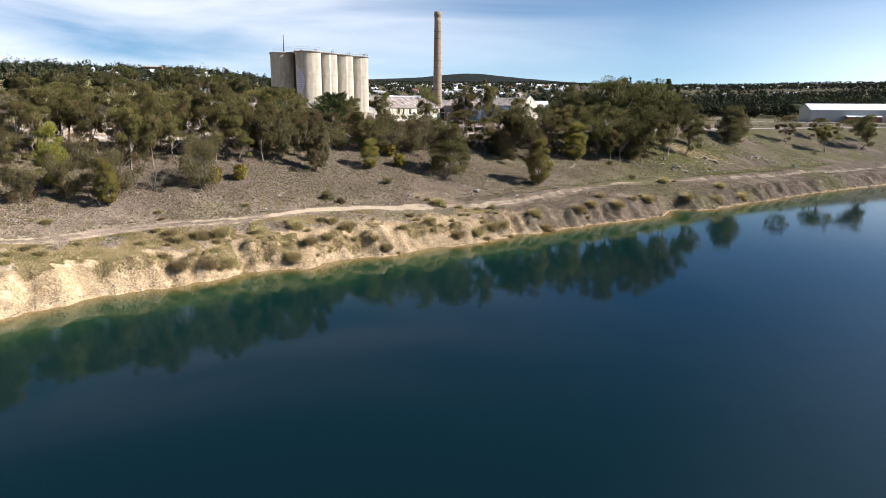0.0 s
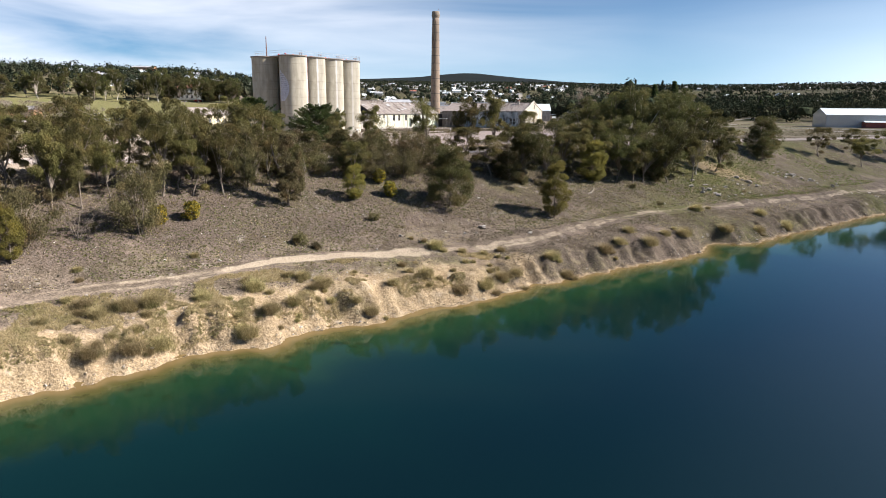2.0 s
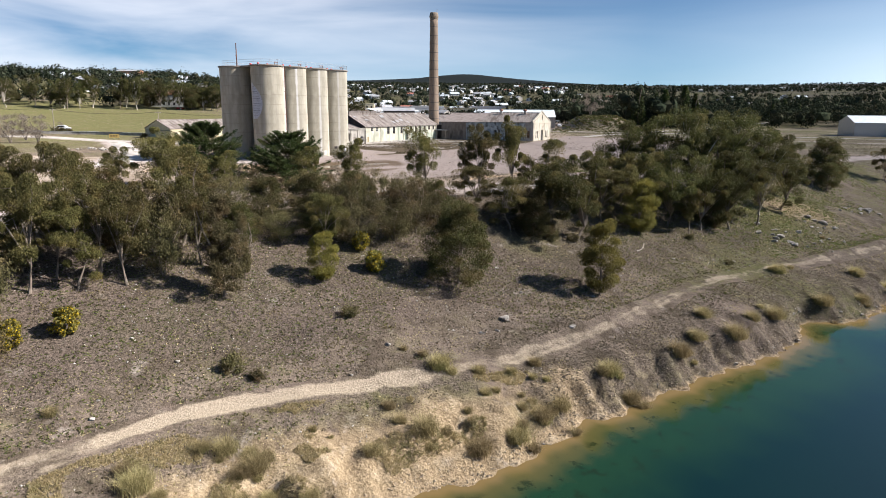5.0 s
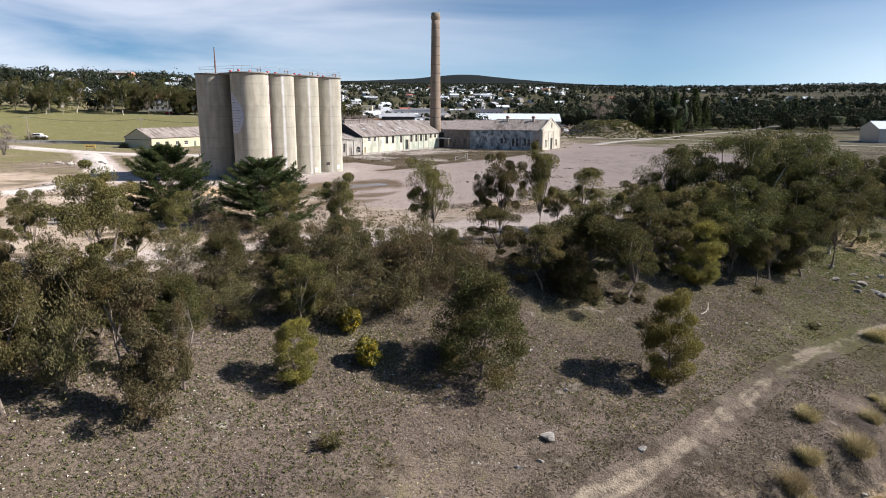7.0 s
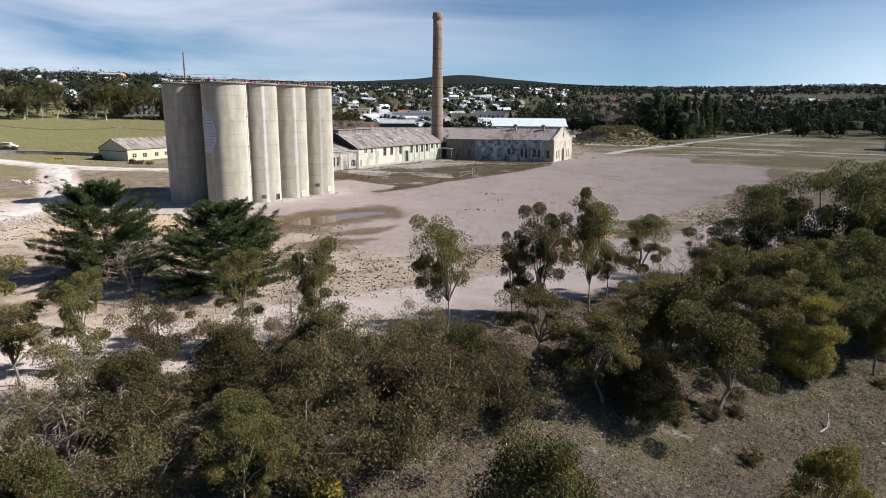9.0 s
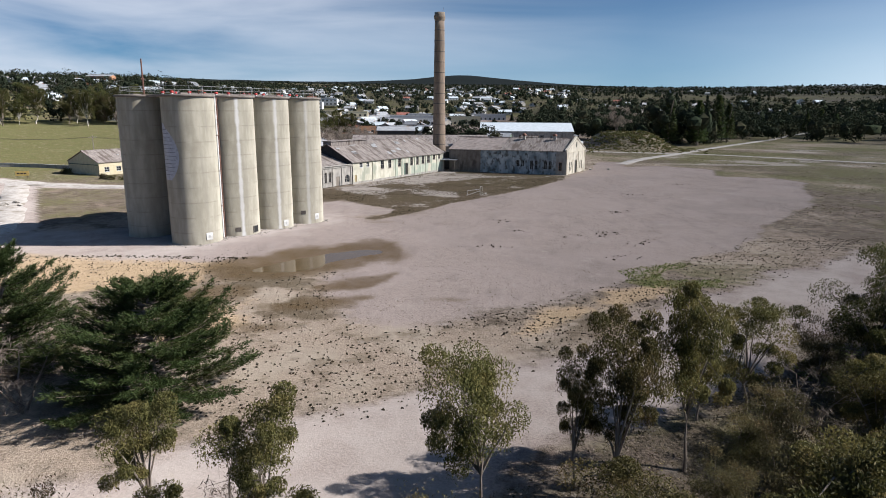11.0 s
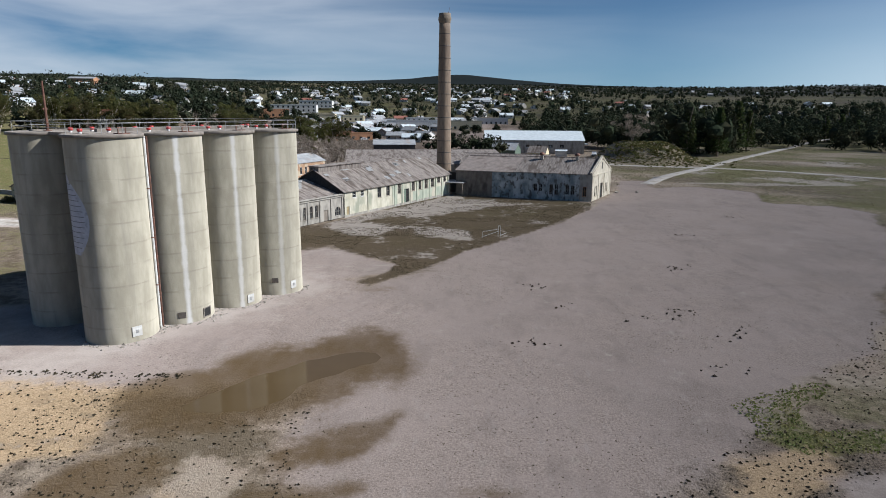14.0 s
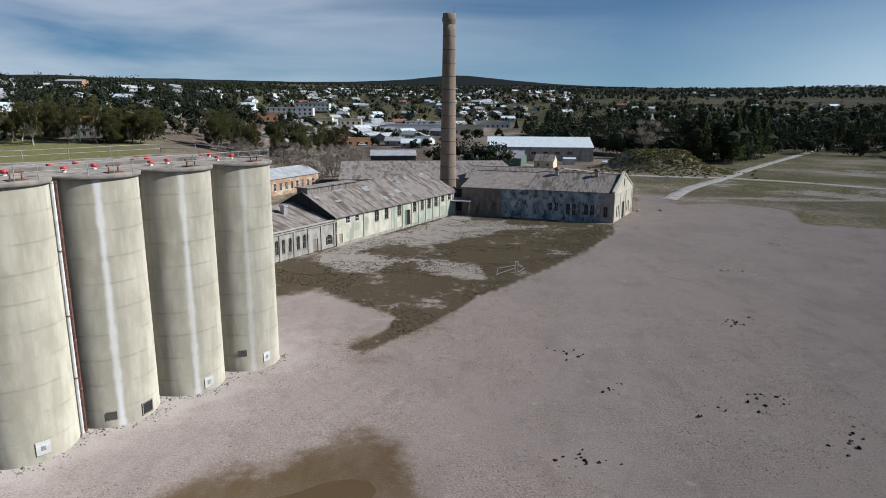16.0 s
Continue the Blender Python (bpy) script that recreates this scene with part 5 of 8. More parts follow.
def build_annex():
    a = thing("arcaded_annex", "low grey annex with arched windows and a parapet", "building", along(-25.5 - 0.52 * 16.4, 258.5 - 0.854 * 16.4, 0.52, 0.854, 0.2))
    L, D, top = 16.2, 10.5, 5.0
    arches = [(0.6, 1.4), (2.2, 2.95), (3.8, 4.55), (5.75, 6.6), (7.25, 8.15)]
    holes = [(x0, x1, 1.1, 3.6) for x0, x1 in arches] + [(9.9, 11.3, 0.0, 2.3), (13.4, 15.3, 0.6, 2.5)]
    part("front_wall", wall_bm(L, top, 0.35, holes), GREY_RENDER, a)
    for x0, x1 in arches:
        fit_window(a, x0, x1, 1.1, 3.6, frame_mat=TIMBER, arch=True)
    fit_window(a, 13.4, 15.3, 0.6, 2.5, frame_mat=GREY_RENDER, arch=True, bars=3)
    part("door", boxes((9.9, 0.16, 0.0, 11.3, 0.22, 2.3)), TIMBER, a)
    for x in (0.1, 1.7, 5.1, 8.7, 12.2, 15.8):
        part("pilaster", boxes((x - 0.18, -0.15, 0, x + 0.18, 0, top - 0.5)), GREY_RENDER, a)
    part("parapet", boxes((0, -0.2, top - 0.5, L, -0.003, top - 0.3), (0, -0.28, top - 0.1, L, 0.4, top + 0.06)), GREY_RENDER, a)
    part("side_wall", boxes((0, 0.36, 0, 0.3, D, top)), GREY_RENDER, a)
    bm = bmesh.new()
    v = [bm.verts.new(p) for p in ((0, 0.36, top - 0.35), (L, 0.36, top - 0.35), (L, D, top + 2.6), (0, D, top + 2.6))]
    bm.faces.new(v)
    ext = bmesh.ops.extrude_face_region(bm, geom=list(bm.faces))
    bmesh.ops.translate(bm, verts=[g for g in ext["geom"] if isinstance(g, bmesh.types.BMVert)], vec=(0, 0, -0.15))
    part("roof", bm, FIBRE, a)
    vent = part("roof_ventilator", boxes((9.4, 6.2, top + 1.2, 10.3, 7.1, top + 2.7)), GREY_STEEL, a, "squat steel roof ventilator")
    part("ventilator_cowl", boxes((9.25, 6.05, top + 2.7, 10.45, 7.25, top + 3.1)), GREY_STEEL, vent)


HALL_A, HALL_B = Vector((34.3, 284.8)), Vector((0.0, 297.3))


def build_hall():
    h = (HALL_A - HALL_B).normalized()
    hall = thing("works_hall", "old gabled works hall with peeling pale blue paint", "building", along(HALL_B.x, HALL_B.y, h.x, h.y, 0.0))
    L, eave, ridge = 36.5, 6.8, 10.2
    n = Vector((-h.y, h.x))
    g = Vector((0.5, 0.866))
    gx, gy = g.dot(h), g.dot(n)
    W = 18.0
    D, skew = W * gy, W * gx
    arches = [(21.5, 22.4, 2.1, 4.1), (22.9, 23.8, 2.1, 4.1), (25.6, 26.6, 1.3, 4.1), (26.95, 27.95, 1.3, 4.1), (29.8, 30.8, 1.5, 4.0), (31.2, 32.2, 1.5, 4.0)]
    bm = wall_bm(L, eave, 0.4, arches + [(34.2, 35.2, 1.2, 3.7)])
    wall = part("front_wall", bm, PEELING, hall)
    for a in arches:
        fit_window(hall, *a, frame_mat=PEELING, arch=True)
    fit_window(hall, 34.2, 35.2, 1.2, 3.7, frame_mat=BRICK, arch=True)
    part("dark_bay", boxes((0, -0.06, 0, 10.3, -0.003, eave - 0.1)), DARK_RENDER, hall, "unpainted dark grey-brown rendered bay")
    part("corner_bay", boxes((33.4, -0.1, 0, L, -0.003, 1.15), (33.4, -0.1, 3.75, L, -0.003, eave), (33.4, -0.1, 1.15, 34.15, -0.003, 3.75), (35.25, -0.1, 1.15, L, -0.003, 3.75)), GREY_RENDER, hall)
    for x in (10.3, 16.0, 20.3, 24.7, 28.9, 33.2):
        part("pilaster", boxes((x - 0.15, -0.14, 0, x + 0.15, 0, eave - 0.3)), PEELING, hall)
    part("string_course", boxes((16.0, -0.12, eave - 0.75, 33.4, -0.003, eave - 0.6)), PEELING, hall)
    part("back_wall", boxes((skew, D - 0.4, 0, L + skew, D, eave)), GREY_RENDER, hall)
    gable_wall(hall, 0.02, D, eave, ridge, GREY_RENDER, 0.3, rise_by=-0.05, skew=skew)
    # the lit gable end: its own frame along the end wall
    e = math.degrees(math.atan2(gy, gx))
    m = pose(L, 0, 0, 0, 0, e)
    ends = [(2.6, 3.5, 1.0, 3.7), (4.1, 5.0, 1.0, 3.7), (7.7, 10.3, 0.0, 4.0), (12.8, 13.7, 1.0, 3.7), (14.3, 15.2, 1.0, 3.7)]
    bm = wall_bm(W, eave, 0.4, ends)
    bm.transform(m)
    end = part("gable_end", bm, SANDSTONE, hall, "cream rendered gable end")
    for a in ends:
        if a[2] > 0:
            fit_window(hall, *a, m=m, frame_mat=SANDSTONE, arch=True)
    bm = boxes((7.7, 0.22, 0, 9.0, 0.3, 4.0))
    bm.transform(m)
    part("door", bm, TIMBER, hall, "tall half-open timber door")
    bm = boxes((9.0, 0.3, 0, 10.3, 0.36, 4.0))
    bm.transform(m)
    part("doorway", bm, DARK, hall)
    bm = bmesh.new()
    out = [(-0.25, eave), (W + 0.25, eave), (W + 0.25, eave + 0.35), (W / 2, ridge + 0.75), (-0.25, eave + 0.35)]
    fa, fb = [bm.verts.new((x, 0, z)) for x, z in out], [bm.verts.new((x, 0.4, z)) for x, z in out]
    bm.faces.new(fa)
    bm.faces.new(fb[::-1])
    for i in range(5):
        j = (i + 1) % 5
        bm.faces.new((fa[i], fb[i], fb[j], fa[j]))
    bmesh.ops.recalc_face_normals(bm, faces=bm.faces)
    bm.transform(m)
    ped = part("pediment", bm, SANDSTONE, hall)
    for s in (-1, 1):
        bm = bmesh.new()
        a, b = Vector((W / 2 - s * (W / 2 + 0.4), 0.1, eave + 0.3)), Vector((W / 2, 0.1, ridge + 0.8))
        ln = (b - a).length
        box(bm, 0, -0.22, 0, ln, 0.36, 0.28)
        tilt = math.degrees(math.atan2(b.z - a.z, b.x - a.x))
        bm.transform(m @ Matrix.Translation(a) @ pose(0, 0, 0, 0, -tilt, 0))
        part("raking_coping", bm, SANDSTONE, ped)
    bm = boxes((W / 2 - 0.45, -0.03, ridge - 2.4, W / 2 + 0.45, 0.05, ridge - 0.7))
    bm.transform(m)
    part("attic_opening", bm, DARK, ped)
    bm = boxes((-0.2, -0.16, eave - 0.35, W + 0.2, -0.003, eave - 0.1))
    bm.transform(m)
    part("cornice", bm, SANDSTONE, end)
    for x in (0.3, 6.2, 11.6, W - 0.3):
        bm = boxes((x - 0.3, -0.12, 0, x + 0.3, 0.0, eave - 0.35))
        bm.transform(m)
        part("pilaster", bm, SANDSTONE, end)
    gable_roof(hall, pose(0, 0, 0), 15.6, D, eave, ridge - 0.15, surface("grey_brown_fibre_roof", (0.24, 0.2, 0.18), (0.33, 0.28, 0.25), 0.9, (0.17, 0.13, 0.11), 0.3), 0.3, skew=skew)
    gable_roof(hall, pose(16.2, 0, 0.1), L - 16.4, D, eave, ridge, FIBRE, 0.25, skew=skew)
    for x in (20.5, 30.0):
        v = part("roof_ventilator", boxes((x + skew / 2 - 0.4, D * 0.5 - 1.8, ridge - 0.9, x + skew / 2 + 0.4, D * 0.5 - 1.0, ridge + 0.9)), GREY_RENDER, hall, "rusty round-headed roof ventilator")
        bm = bmesh.new()
        lathe(bm, [(0.7, 0), (0.75, 0.3), (0.4, 0.7)], 12, x + skew / 2, D * 0.5 - 1.4)
        bm.transform(pose(0, 0, ridge + 0.85))
        part("ventilator_cowl", bm, STEEL, v)
    # dark link with a flat canopy
    link = thing("link_shed", "dark open link shed with a flat tin canopy", "shed", along(HALL_B.x - 0.3, HALL_B.y + 0.4, -h.x, -h.y, 0))
    part("back_panel", boxes((0.2, -6.0, 0, 7.5, -5.7, 5.5)), DARK_BOARDS, link)
    part("canopy", boxes((-3.2, -3.5, 3.5, 4.2, 3.0, 3.68)), TIN_GREY, link)
    for x, y in ((-3.0, 2.8), (0.5, 2.8), (4.0, 2.8)):
        part("post", boxes((x - 0.08, y - 0.08, 0, x + 0.08, y + 0.08, 3.5)), TIMBER, link)


def shed_simple(name, label, x, y, ang, L, D, eave, ridge, wall_mat, roof_mat, wins=(), z=None, group="", door=None, ridge_across=False, over=0.3):
    """A plain gabled building; windows (x, width, sill, head) in its front."""
    zz = float(land(np.array([x]), np.array([y]))[0]) - 0.1 if z is None else z
    s = thing(name, label, "building", pose(x, y, zz, 0, 0, ang), group)
    holes = [(a, a + w, z0, z1) for a, w, z0, z1 in wins] + ([door] if door else [])
    part("front_wall", wall_bm(L, eave, 0.2, holes), wall_mat, s)
    for hh in holes[:len(wins)]:
        fit_window(s, *hh, frame_mat=WHITE_PAINT)
    if door:
        part("door", boxes((door[0], 0.1, door[2], door[1], 0.15, door[3])), DARK if door[3] > 2.5 else GREEN_PAINT, s)
    part("back_wall", boxes((0, D - 0.2, 0, L, D, eave)), wall_mat, s)
    gable_wall(s, 0.0, D, eave, ridge, wall_mat, 0.2, rise_by=-0.04)
    gable_wall(s, L - 0.2, D, eave, ridge, wall_mat, 0.2, rise_by=-0.04)
    gable_roof(s, None, L, D, eave, ridge, roof_mat, over)
    return s


build_workshop()
build_annex()
build_hall()


# ---- plants ----
def cards(cent, size, rng, flat=0.0, aspect=2.0):
    """Small leaf-shaped faces at the given places: vertices and faces."""
    n = len(cent)
    a = rng.normal(size=(n, 3))
    a[:, 2] -= flat
    a /= np.linalg.norm(a, axis=1)[:, None]
    b = np.cross(a, rng.normal(size=(n, 3)))
    b /= np.linalg.norm(b, axis=1)[:, None] + 1e-9
    s = size * rng.uniform(0.6, 1.3, n)[:, None]
    l, w = a * s * aspect / 2, b * s / 2
    v = np.stack([cent - l, cent + w - 0.1 * l, cent + l, cent - w - 0.1 * l], 1).reshape(-1, 3)
    f = np.arange(4 * n).reshape(n, 4)
    return v, f


def in_ball(rng, n, c, r, shell=0.5):
    """Points in a lumpy ellipsoid, more of them near its skin."""
    d = rng.normal(size=(n, 3))
    d /= np.linalg.norm(d, axis=1)[:, None]
    k = rng.uniform(0, 1, n) ** (1 / 3)
    k = shell * (0.75 + 0.25 * k) + (1 - shell) * k
    return np.asarray(c) + d * k[:, None] * np.asarray(r)


def limb(bm, rng, a, way, length, r, bends=3, n=5):
    """A crooked tapering limb; gives its end and the points along it."""
    p, pts = Vector(a), [Vector(a)]
    way = Vector(way).normalized()
    for i in range(bends):
        q = p + way * (length / bends)
        tube(bm, p, q, r * (1 - i / bends * 0.7), r * (1 - (i + 1) / bends * 0.7), n, cap=False)
        p = q
        pts.append(p.copy())
        way = (way + Vector(rng.normal(size=3)) * 0.16).normalized()
    return p, pts


def tree_model(kind, seed, H, W, m, label, group):
    """One plant with its trunk and crown, H tall and W wide."""
    rng = np.random.default_rng(seed)
    t = thing({"shrub": "shrub", "bloom": "flowering_shrub"}.get(kind, "tree"), label, "shrub" if kind in ("shrub", "bloom") else "tree", m, group)
    bm = bmesh.new()
    clumps, leaf, size, bark, aspect, droop = [], LEAF["euc"], 0.17, BARK, 3.2, 1.1
    if kind in ("gum", "tallgum"):
        leaf = LEAF["gum"] if kind == "tallgum" else LEAF["euc"]
        bark = PALE_BARK if seed == 23 else BARK
        r0 = 0.018 * H
        fork = H * (rng.uniform(0.22, 0.38) if kind == "gum" else rng.uniform(0.14, 0.2))
        end, pts = limb(bm, rng, (0, 0, -0.3), (rng.normal() * 0.12, rng.normal() * 0.12, 1), fork + 0.3, r0, 3, 7)
        n = 9 if kind == "gum" else 15
        for i in range(n):
            a = 2 * math.pi * (i + rng.uniform(-0.3, 0.3)) / n * 1.6
            out = W / 2 * rng.uniform(0.2, 0.75) if i else 0.15
            z = H * rng.uniform(0.42 if kind == "gum" else 0.3, 0.93) if i else H * 0.92
            tip = Vector((out * math.cos(a), out * math.sin(a), z))
            d = tip - end
            e2, p2 = limb(bm, rng, end, d, d.length, r0 * 0.5, 3, 5)
            clumps.append((e2, W * rng.uniform(0.13, 0.2)))
            for q in p2[2:]:
                side = q + Vector(rng.normal(size=3)) * W * 0.13
                tube(bm, q, side, r0 * 0.18, r0 * 0.08, 4, cap=False)
                clumps.append((side, W * rng.uniform(0.07, 0.12)))
        per, size = (820, 0.055) if kind == "gum" else (720, 0.078)
    elif kind in ("scrub", "shrub", "bare"):
        bark = BARK
        stems = 4
        for i in range(stems):
            a = 2 * math.pi * i / stems + rng.uniform(-0.5, 0.5)
            lean = rng.uniform(0.15, 0.5)
            e2, p2 = limb(bm, rng, (0.1 * math.cos(a), 0.1 * math.sin(a), -0.2), (lean * math.cos(a), lean * math.sin(a), 1), H * rng.uniform(0.6, 0.9), 0.012 * H + 0.015, 4, 5)
            for q in p2[1:]:
                for j in range(2):
                    tip = q + Vector((rng.normal() * W * 0.2, rng.normal() * W * 0.2, abs(rng.normal()) * H * 0.12))
                    tube(bm, q, tip, 0.02, 0.008, 4, cap=False)
                    if kind == "bare":
                        for j2 in range(4):
                            tube(bm, tip, tip + Vector(rng.normal(size=3)) * 0.09 * H, 0.009, 0.004, 3, cap=False)
                    clumps.append((tip, W * rng.uniform(0.08, 0.15)))
        leaf, per, size = LEAF["grey"], 460, 0.05
        if kind == "shrub":
            per = 90
        if kind == "bare":
            leaf, per, size, aspect, droop = LEAF["twig"], (16 if H < 7 else 60), (0.045 if H < 7 else 0.09), 9.0, -0.3
    elif kind in ("dense", "wattle", "spire", "bloom"):
        end, pts = limb(bm, rng, (0, 0, -0.3), (rng.normal() * 0.05, rng.normal() * 0.05, 1), H * 0.9, 0.016 * H, 4, 6)
        n = {"dense": 92, "wattle": 70}.get(kind, 52)
        for i in range(n):
            f = rng.uniform(0.07, 1)
            if kind == "dense":
                wid = W / 2 * math.sin(min(1.0, 0.22 + f * 0.95) * math.pi * 0.92) ** 0.7
            elif kind == "spire":
                wid = W / 2 * (1.05 - f) ** 0.5 * (0.6 + 0.4 * math.sin(i * 2.4)) * min(1, f * 4 + 0.2)
            else:
                wid = W / 2 * (1.06 - f) ** 0.45 * min(1, f * 3.2)
            a = i * 2.399 + rng.uniform(-0.3, 0.3)
            rr = wid * rng.uniform(0.55, 1.0)
            tip = Vector((rr * math.cos(a), rr * math.sin(a), H * (0.04 + 0.9 * f)))
            base = Vector((0, 0, max(0.2, tip.z - rr * 0.6)))
            tube(bm, base, tip, 0.03, 0.01, 4, cap=False)
            clumps.append((tip, W * rng.uniform(0.10, 0.17)))
        leaf, per, size, aspect = {"dense": (LEAF["dark"], 420, 0.065, 2.8), "wattle": (LEAF["olive"], 400, 0.055, 3.2), "spire": (LEAF["grey"], 380, 0.055, 3.2), "bloom": (LEAF["bloom"], 30, 0.1, 1.2)}[kind]
    elif kind == "pine":
        limb(bm, rng, (0, 0, -0.3), (0, 0, 1), H * 0.95, 0.022 * H, 4, 7)
        vs = []
        for i in range(150):
            f = rng.uniform(0, 1) ** 1.2
            a = i * 2.399 + rng.uniform(-0.4, 0.4)
            reach = W / 2 * (1 - f ** 2.0) ** 0.75 * rng.uniform(0.62, 1.08) + 0.35
            lift = rng.uniform(0.02, 0.22) + 0.4 * f
            base = np.array([0, 0, H * (0.03 + 0.84 * f)])
            way = np.array([math.cos(a), math.sin(a), 0.0])
            side = np.array([-way[1], way[0], 0.0])

            def at(g):
                return base + way * reach * g + np.array([0, 0, reach * lift * g * g * 1.2 - 0.06 * reach * g])

            tube(bm, at(0), at(0.5), 0.05, 0.035, 4, cap=False)
            tube(bm, at(0.5), at(1.0), 0.035, 0.012, 4, cap=False)
            for g in np.linspace(0.35, 1.0, 5):
                for k in (-1, 0, 1):
                    run = way + side * k * rng.uniform(0.4, 1.1) + np.array([0, 0, lift * g + rng.uniform(0.1, 0.75)])
                    run /= np.linalg.norm(run)
                    long = rng.uniform(0.55, 1.0) * (0.55 + 0.1 * reach)
                    n = 38
                    t0 = rng.uniform(0, 1, n)[:, None]
                    c = at(g) + run * long * t0 + rng.normal(size=(n, 3)) * 0.13 * (1.2 - t0)
                    d = run + rng.normal(size=(n, 3)) * 0.6
                    d /= np.linalg.norm(d, axis=1)[:, None]
                    b = np.cross(d, rng.normal(size=(n, 3)))
                    b *= 0.024 / (np.linalg.norm(b, axis=1)[:, None] + 1e-9)
                    vs.append(np.stack([c - d * 0.05, c + b, c + d * 0.24, c - b], 1).reshape(-1, 3))
        part("trunk", bm, BARK, t)
        v = np.concatenate(vs)
        mesh_ob("crown", v.tolist(), np.arange(len(v)).reshape(-1, 4).tolist(), LEAF["pine"], t)
        return t
    elif kind == "fir":
        end, pts = limb(bm, rng, (0, 0, -0.3), (0, 0, 1), H * 0.95, 0.022 * H, 4, 7)
        tiers = 15
        for i in range(tiers):
            f = (i + 0.5) / tiers
            reach = W / 2 * (1.04 - f) ** 0.8 * rng.uniform(0.8, 1.1)
            for j in range(6):
                a = 2 * math.pi * j / 6 + i * 0.9 + rng.uniform(-0.3, 0.3)
                base = Vector((0, 0, H * (0.08 + 0.84 * f)))
                tip = base + Vector((reach * math.cos(a), reach * math.sin(a), reach * rng.uniform(0.05, 0.3)))
                tube(bm, base, tip, 0.05, 0.015, 4, cap=False)
                for g in (0.45, 0.72, 1.0):
                    clumps.append((base.lerp(tip, g), W * rng.uniform(0.05, 0.1)))
        leaf, per, size, aspect, droop = LEAF["pine"], 34, 0.32, 2.6, -0.5
    part("trunk", bm, bark, t)
    pts = []
    for c, r in clumps:
        q = in_ball(rng, per, (0, 0, 0), (r, r, r * 0.72), 0.15)
        if kind in ("gum", "tallgum"):      # domed above, ragged and hanging below
            q[:, 2] = np.where(q[:, 2] < -0.2 * r, -0.2 * r - 0.9 * np.abs(rng.normal(size=per)) * 0.35 * r, q[:, 2])
        if kind in ("scrub", "shrub"):      # loose twiggy heads
            q = np.where(rng.uniform(0, 1, (per, 1)) < 0.55, q, rng.normal(size=(per, 3)) * r * 0.85)
        pts.append(np.asarray(c) + q)
    cent = np.concatenate(pts)
    v, f = cards(cent, size, rng, droop, aspect)
    mesh_ob("crown", v.tolist(), f.tolist(), leaf, t)
    if kind == "bloom":
        v, f = cards(np.concatenate([in_ball(rng, 30, c, (r, r, r)) for c, r in clumps]), 0.13, rng, 0, 2)
        mesh_ob("foliage", v.tolist(), f.tolist(), LEAF["olive"], t)
    return t


MODELS = {}
SPECIES = {
    "e": [("gum", 11, 9.0, 6.5), ("gum", 13, 8.5, 6.0), ("gum", 15, 9.5, 7.0), ("gum", 19, 8.0, 6.0)],
    "E": [("tallgum", 21, 14.0, 9.5), ("tallgum", 23, 15.0, 9.5), ("tallgum", 25, 14.5, 10.0)],
    "g": [("scrub", 31, 5.0, 4.8), ("scrub", 33, 5.0, 4.6), ("scrub", 35, 4.6, 5.0)],
    "d": [("dense", 41, 8.2, 6.6), ("dense", 42, 8.0, 6.4)],
    "w": [("wattle", 51, 8.0, 5.0), ("wattle", 53, 7.5, 5.4)],
    "t": [("spire", 61, 8.6, 4.4)],
    "b": [("bare", 71, 5.0, 3.6), ("bare", 72, 5.5, 4.0)],
    "B": [("bare", 73, 9.0, 8.0), ("bare", 74, 9.5, 8.5)],
    "p": [("pine", 81, 9.2, 9.5), ("pine", 83, 8.6, 9.6)],
    "f": [("fir", 91, 22.0, 9.0), ("fir", 93, 20.0, 8.0)],
    "s": [("shrub", 95, 1.3, 1.5), ("shrub", 96, 1.1, 1.7)],
    "y": [("bloom", 97, 2.0, 2.2)],
}
PLANT_LABELS = {
    "e": ("slender open-crowned eucalypt with drooping olive leaves", "eucalypts of the belt"), "E": ("tall eucalypt with a broad clumped dark crown", "tall eucalypts"),
    "g": ("thin many-stemmed grey-green scrub tree", "scrub trees of the slope"), "d": ("dense dark round-headed wattle tree leafy to the ground", "dense wattles"),
    "w": ("olive-yellow bushy wattle tree on the slope", "olive wattles"), "t": ("narrow upright olive tree on the slope", "upright trees"),
    "B": ("wide bare leafless grey-brown tree", "bare trees of the town"), "b": ("bare grey leafless small tree", "bare trees"), "p": ("spreading dark green pine on the yard's edge", "yard pines"), "f": ("tall dark conifer beyond the yard", "far conifers"),
    "s": ("low brown-green shrub on the slope", "low shrubs"), "y": ("yellow-flowering wattle bush on the slope", "flowering wattles"),
}
plant_rng = random.Random(3)


def plant(kind, x, y, h=None, w=None):
    rows = SPECIES[kind]
    i = plant_rng.randrange(len(rows))
    model, seed, H, W = rows[i]
    z = float(land(np.array([x]), np.array([y]))[0])
    sz = max(0.55, min(1.6, (h or H) / H))
    sx = max(0.7 * sz, min(1.4 * sz, (w or W * sz) / W))
    m = pose(x, y, z - 0.05, 0, 0, plant_rng.uniform(0, 360)) @ Matrix.Diagonal((sx, sx, sz, 1))
    if (kind, i) not in MODELS:
        MODELS[kind, i] = tree_model(model, seed, H, W, pose(x, y, z - 0.05), *PLANT_LABELS[kind])
        MODELS[kind, i].matrix_basis = m
    else:
        src = MODELS[kind, i]
        o = copy_thing(src, m)
        o.matrix_basis = m


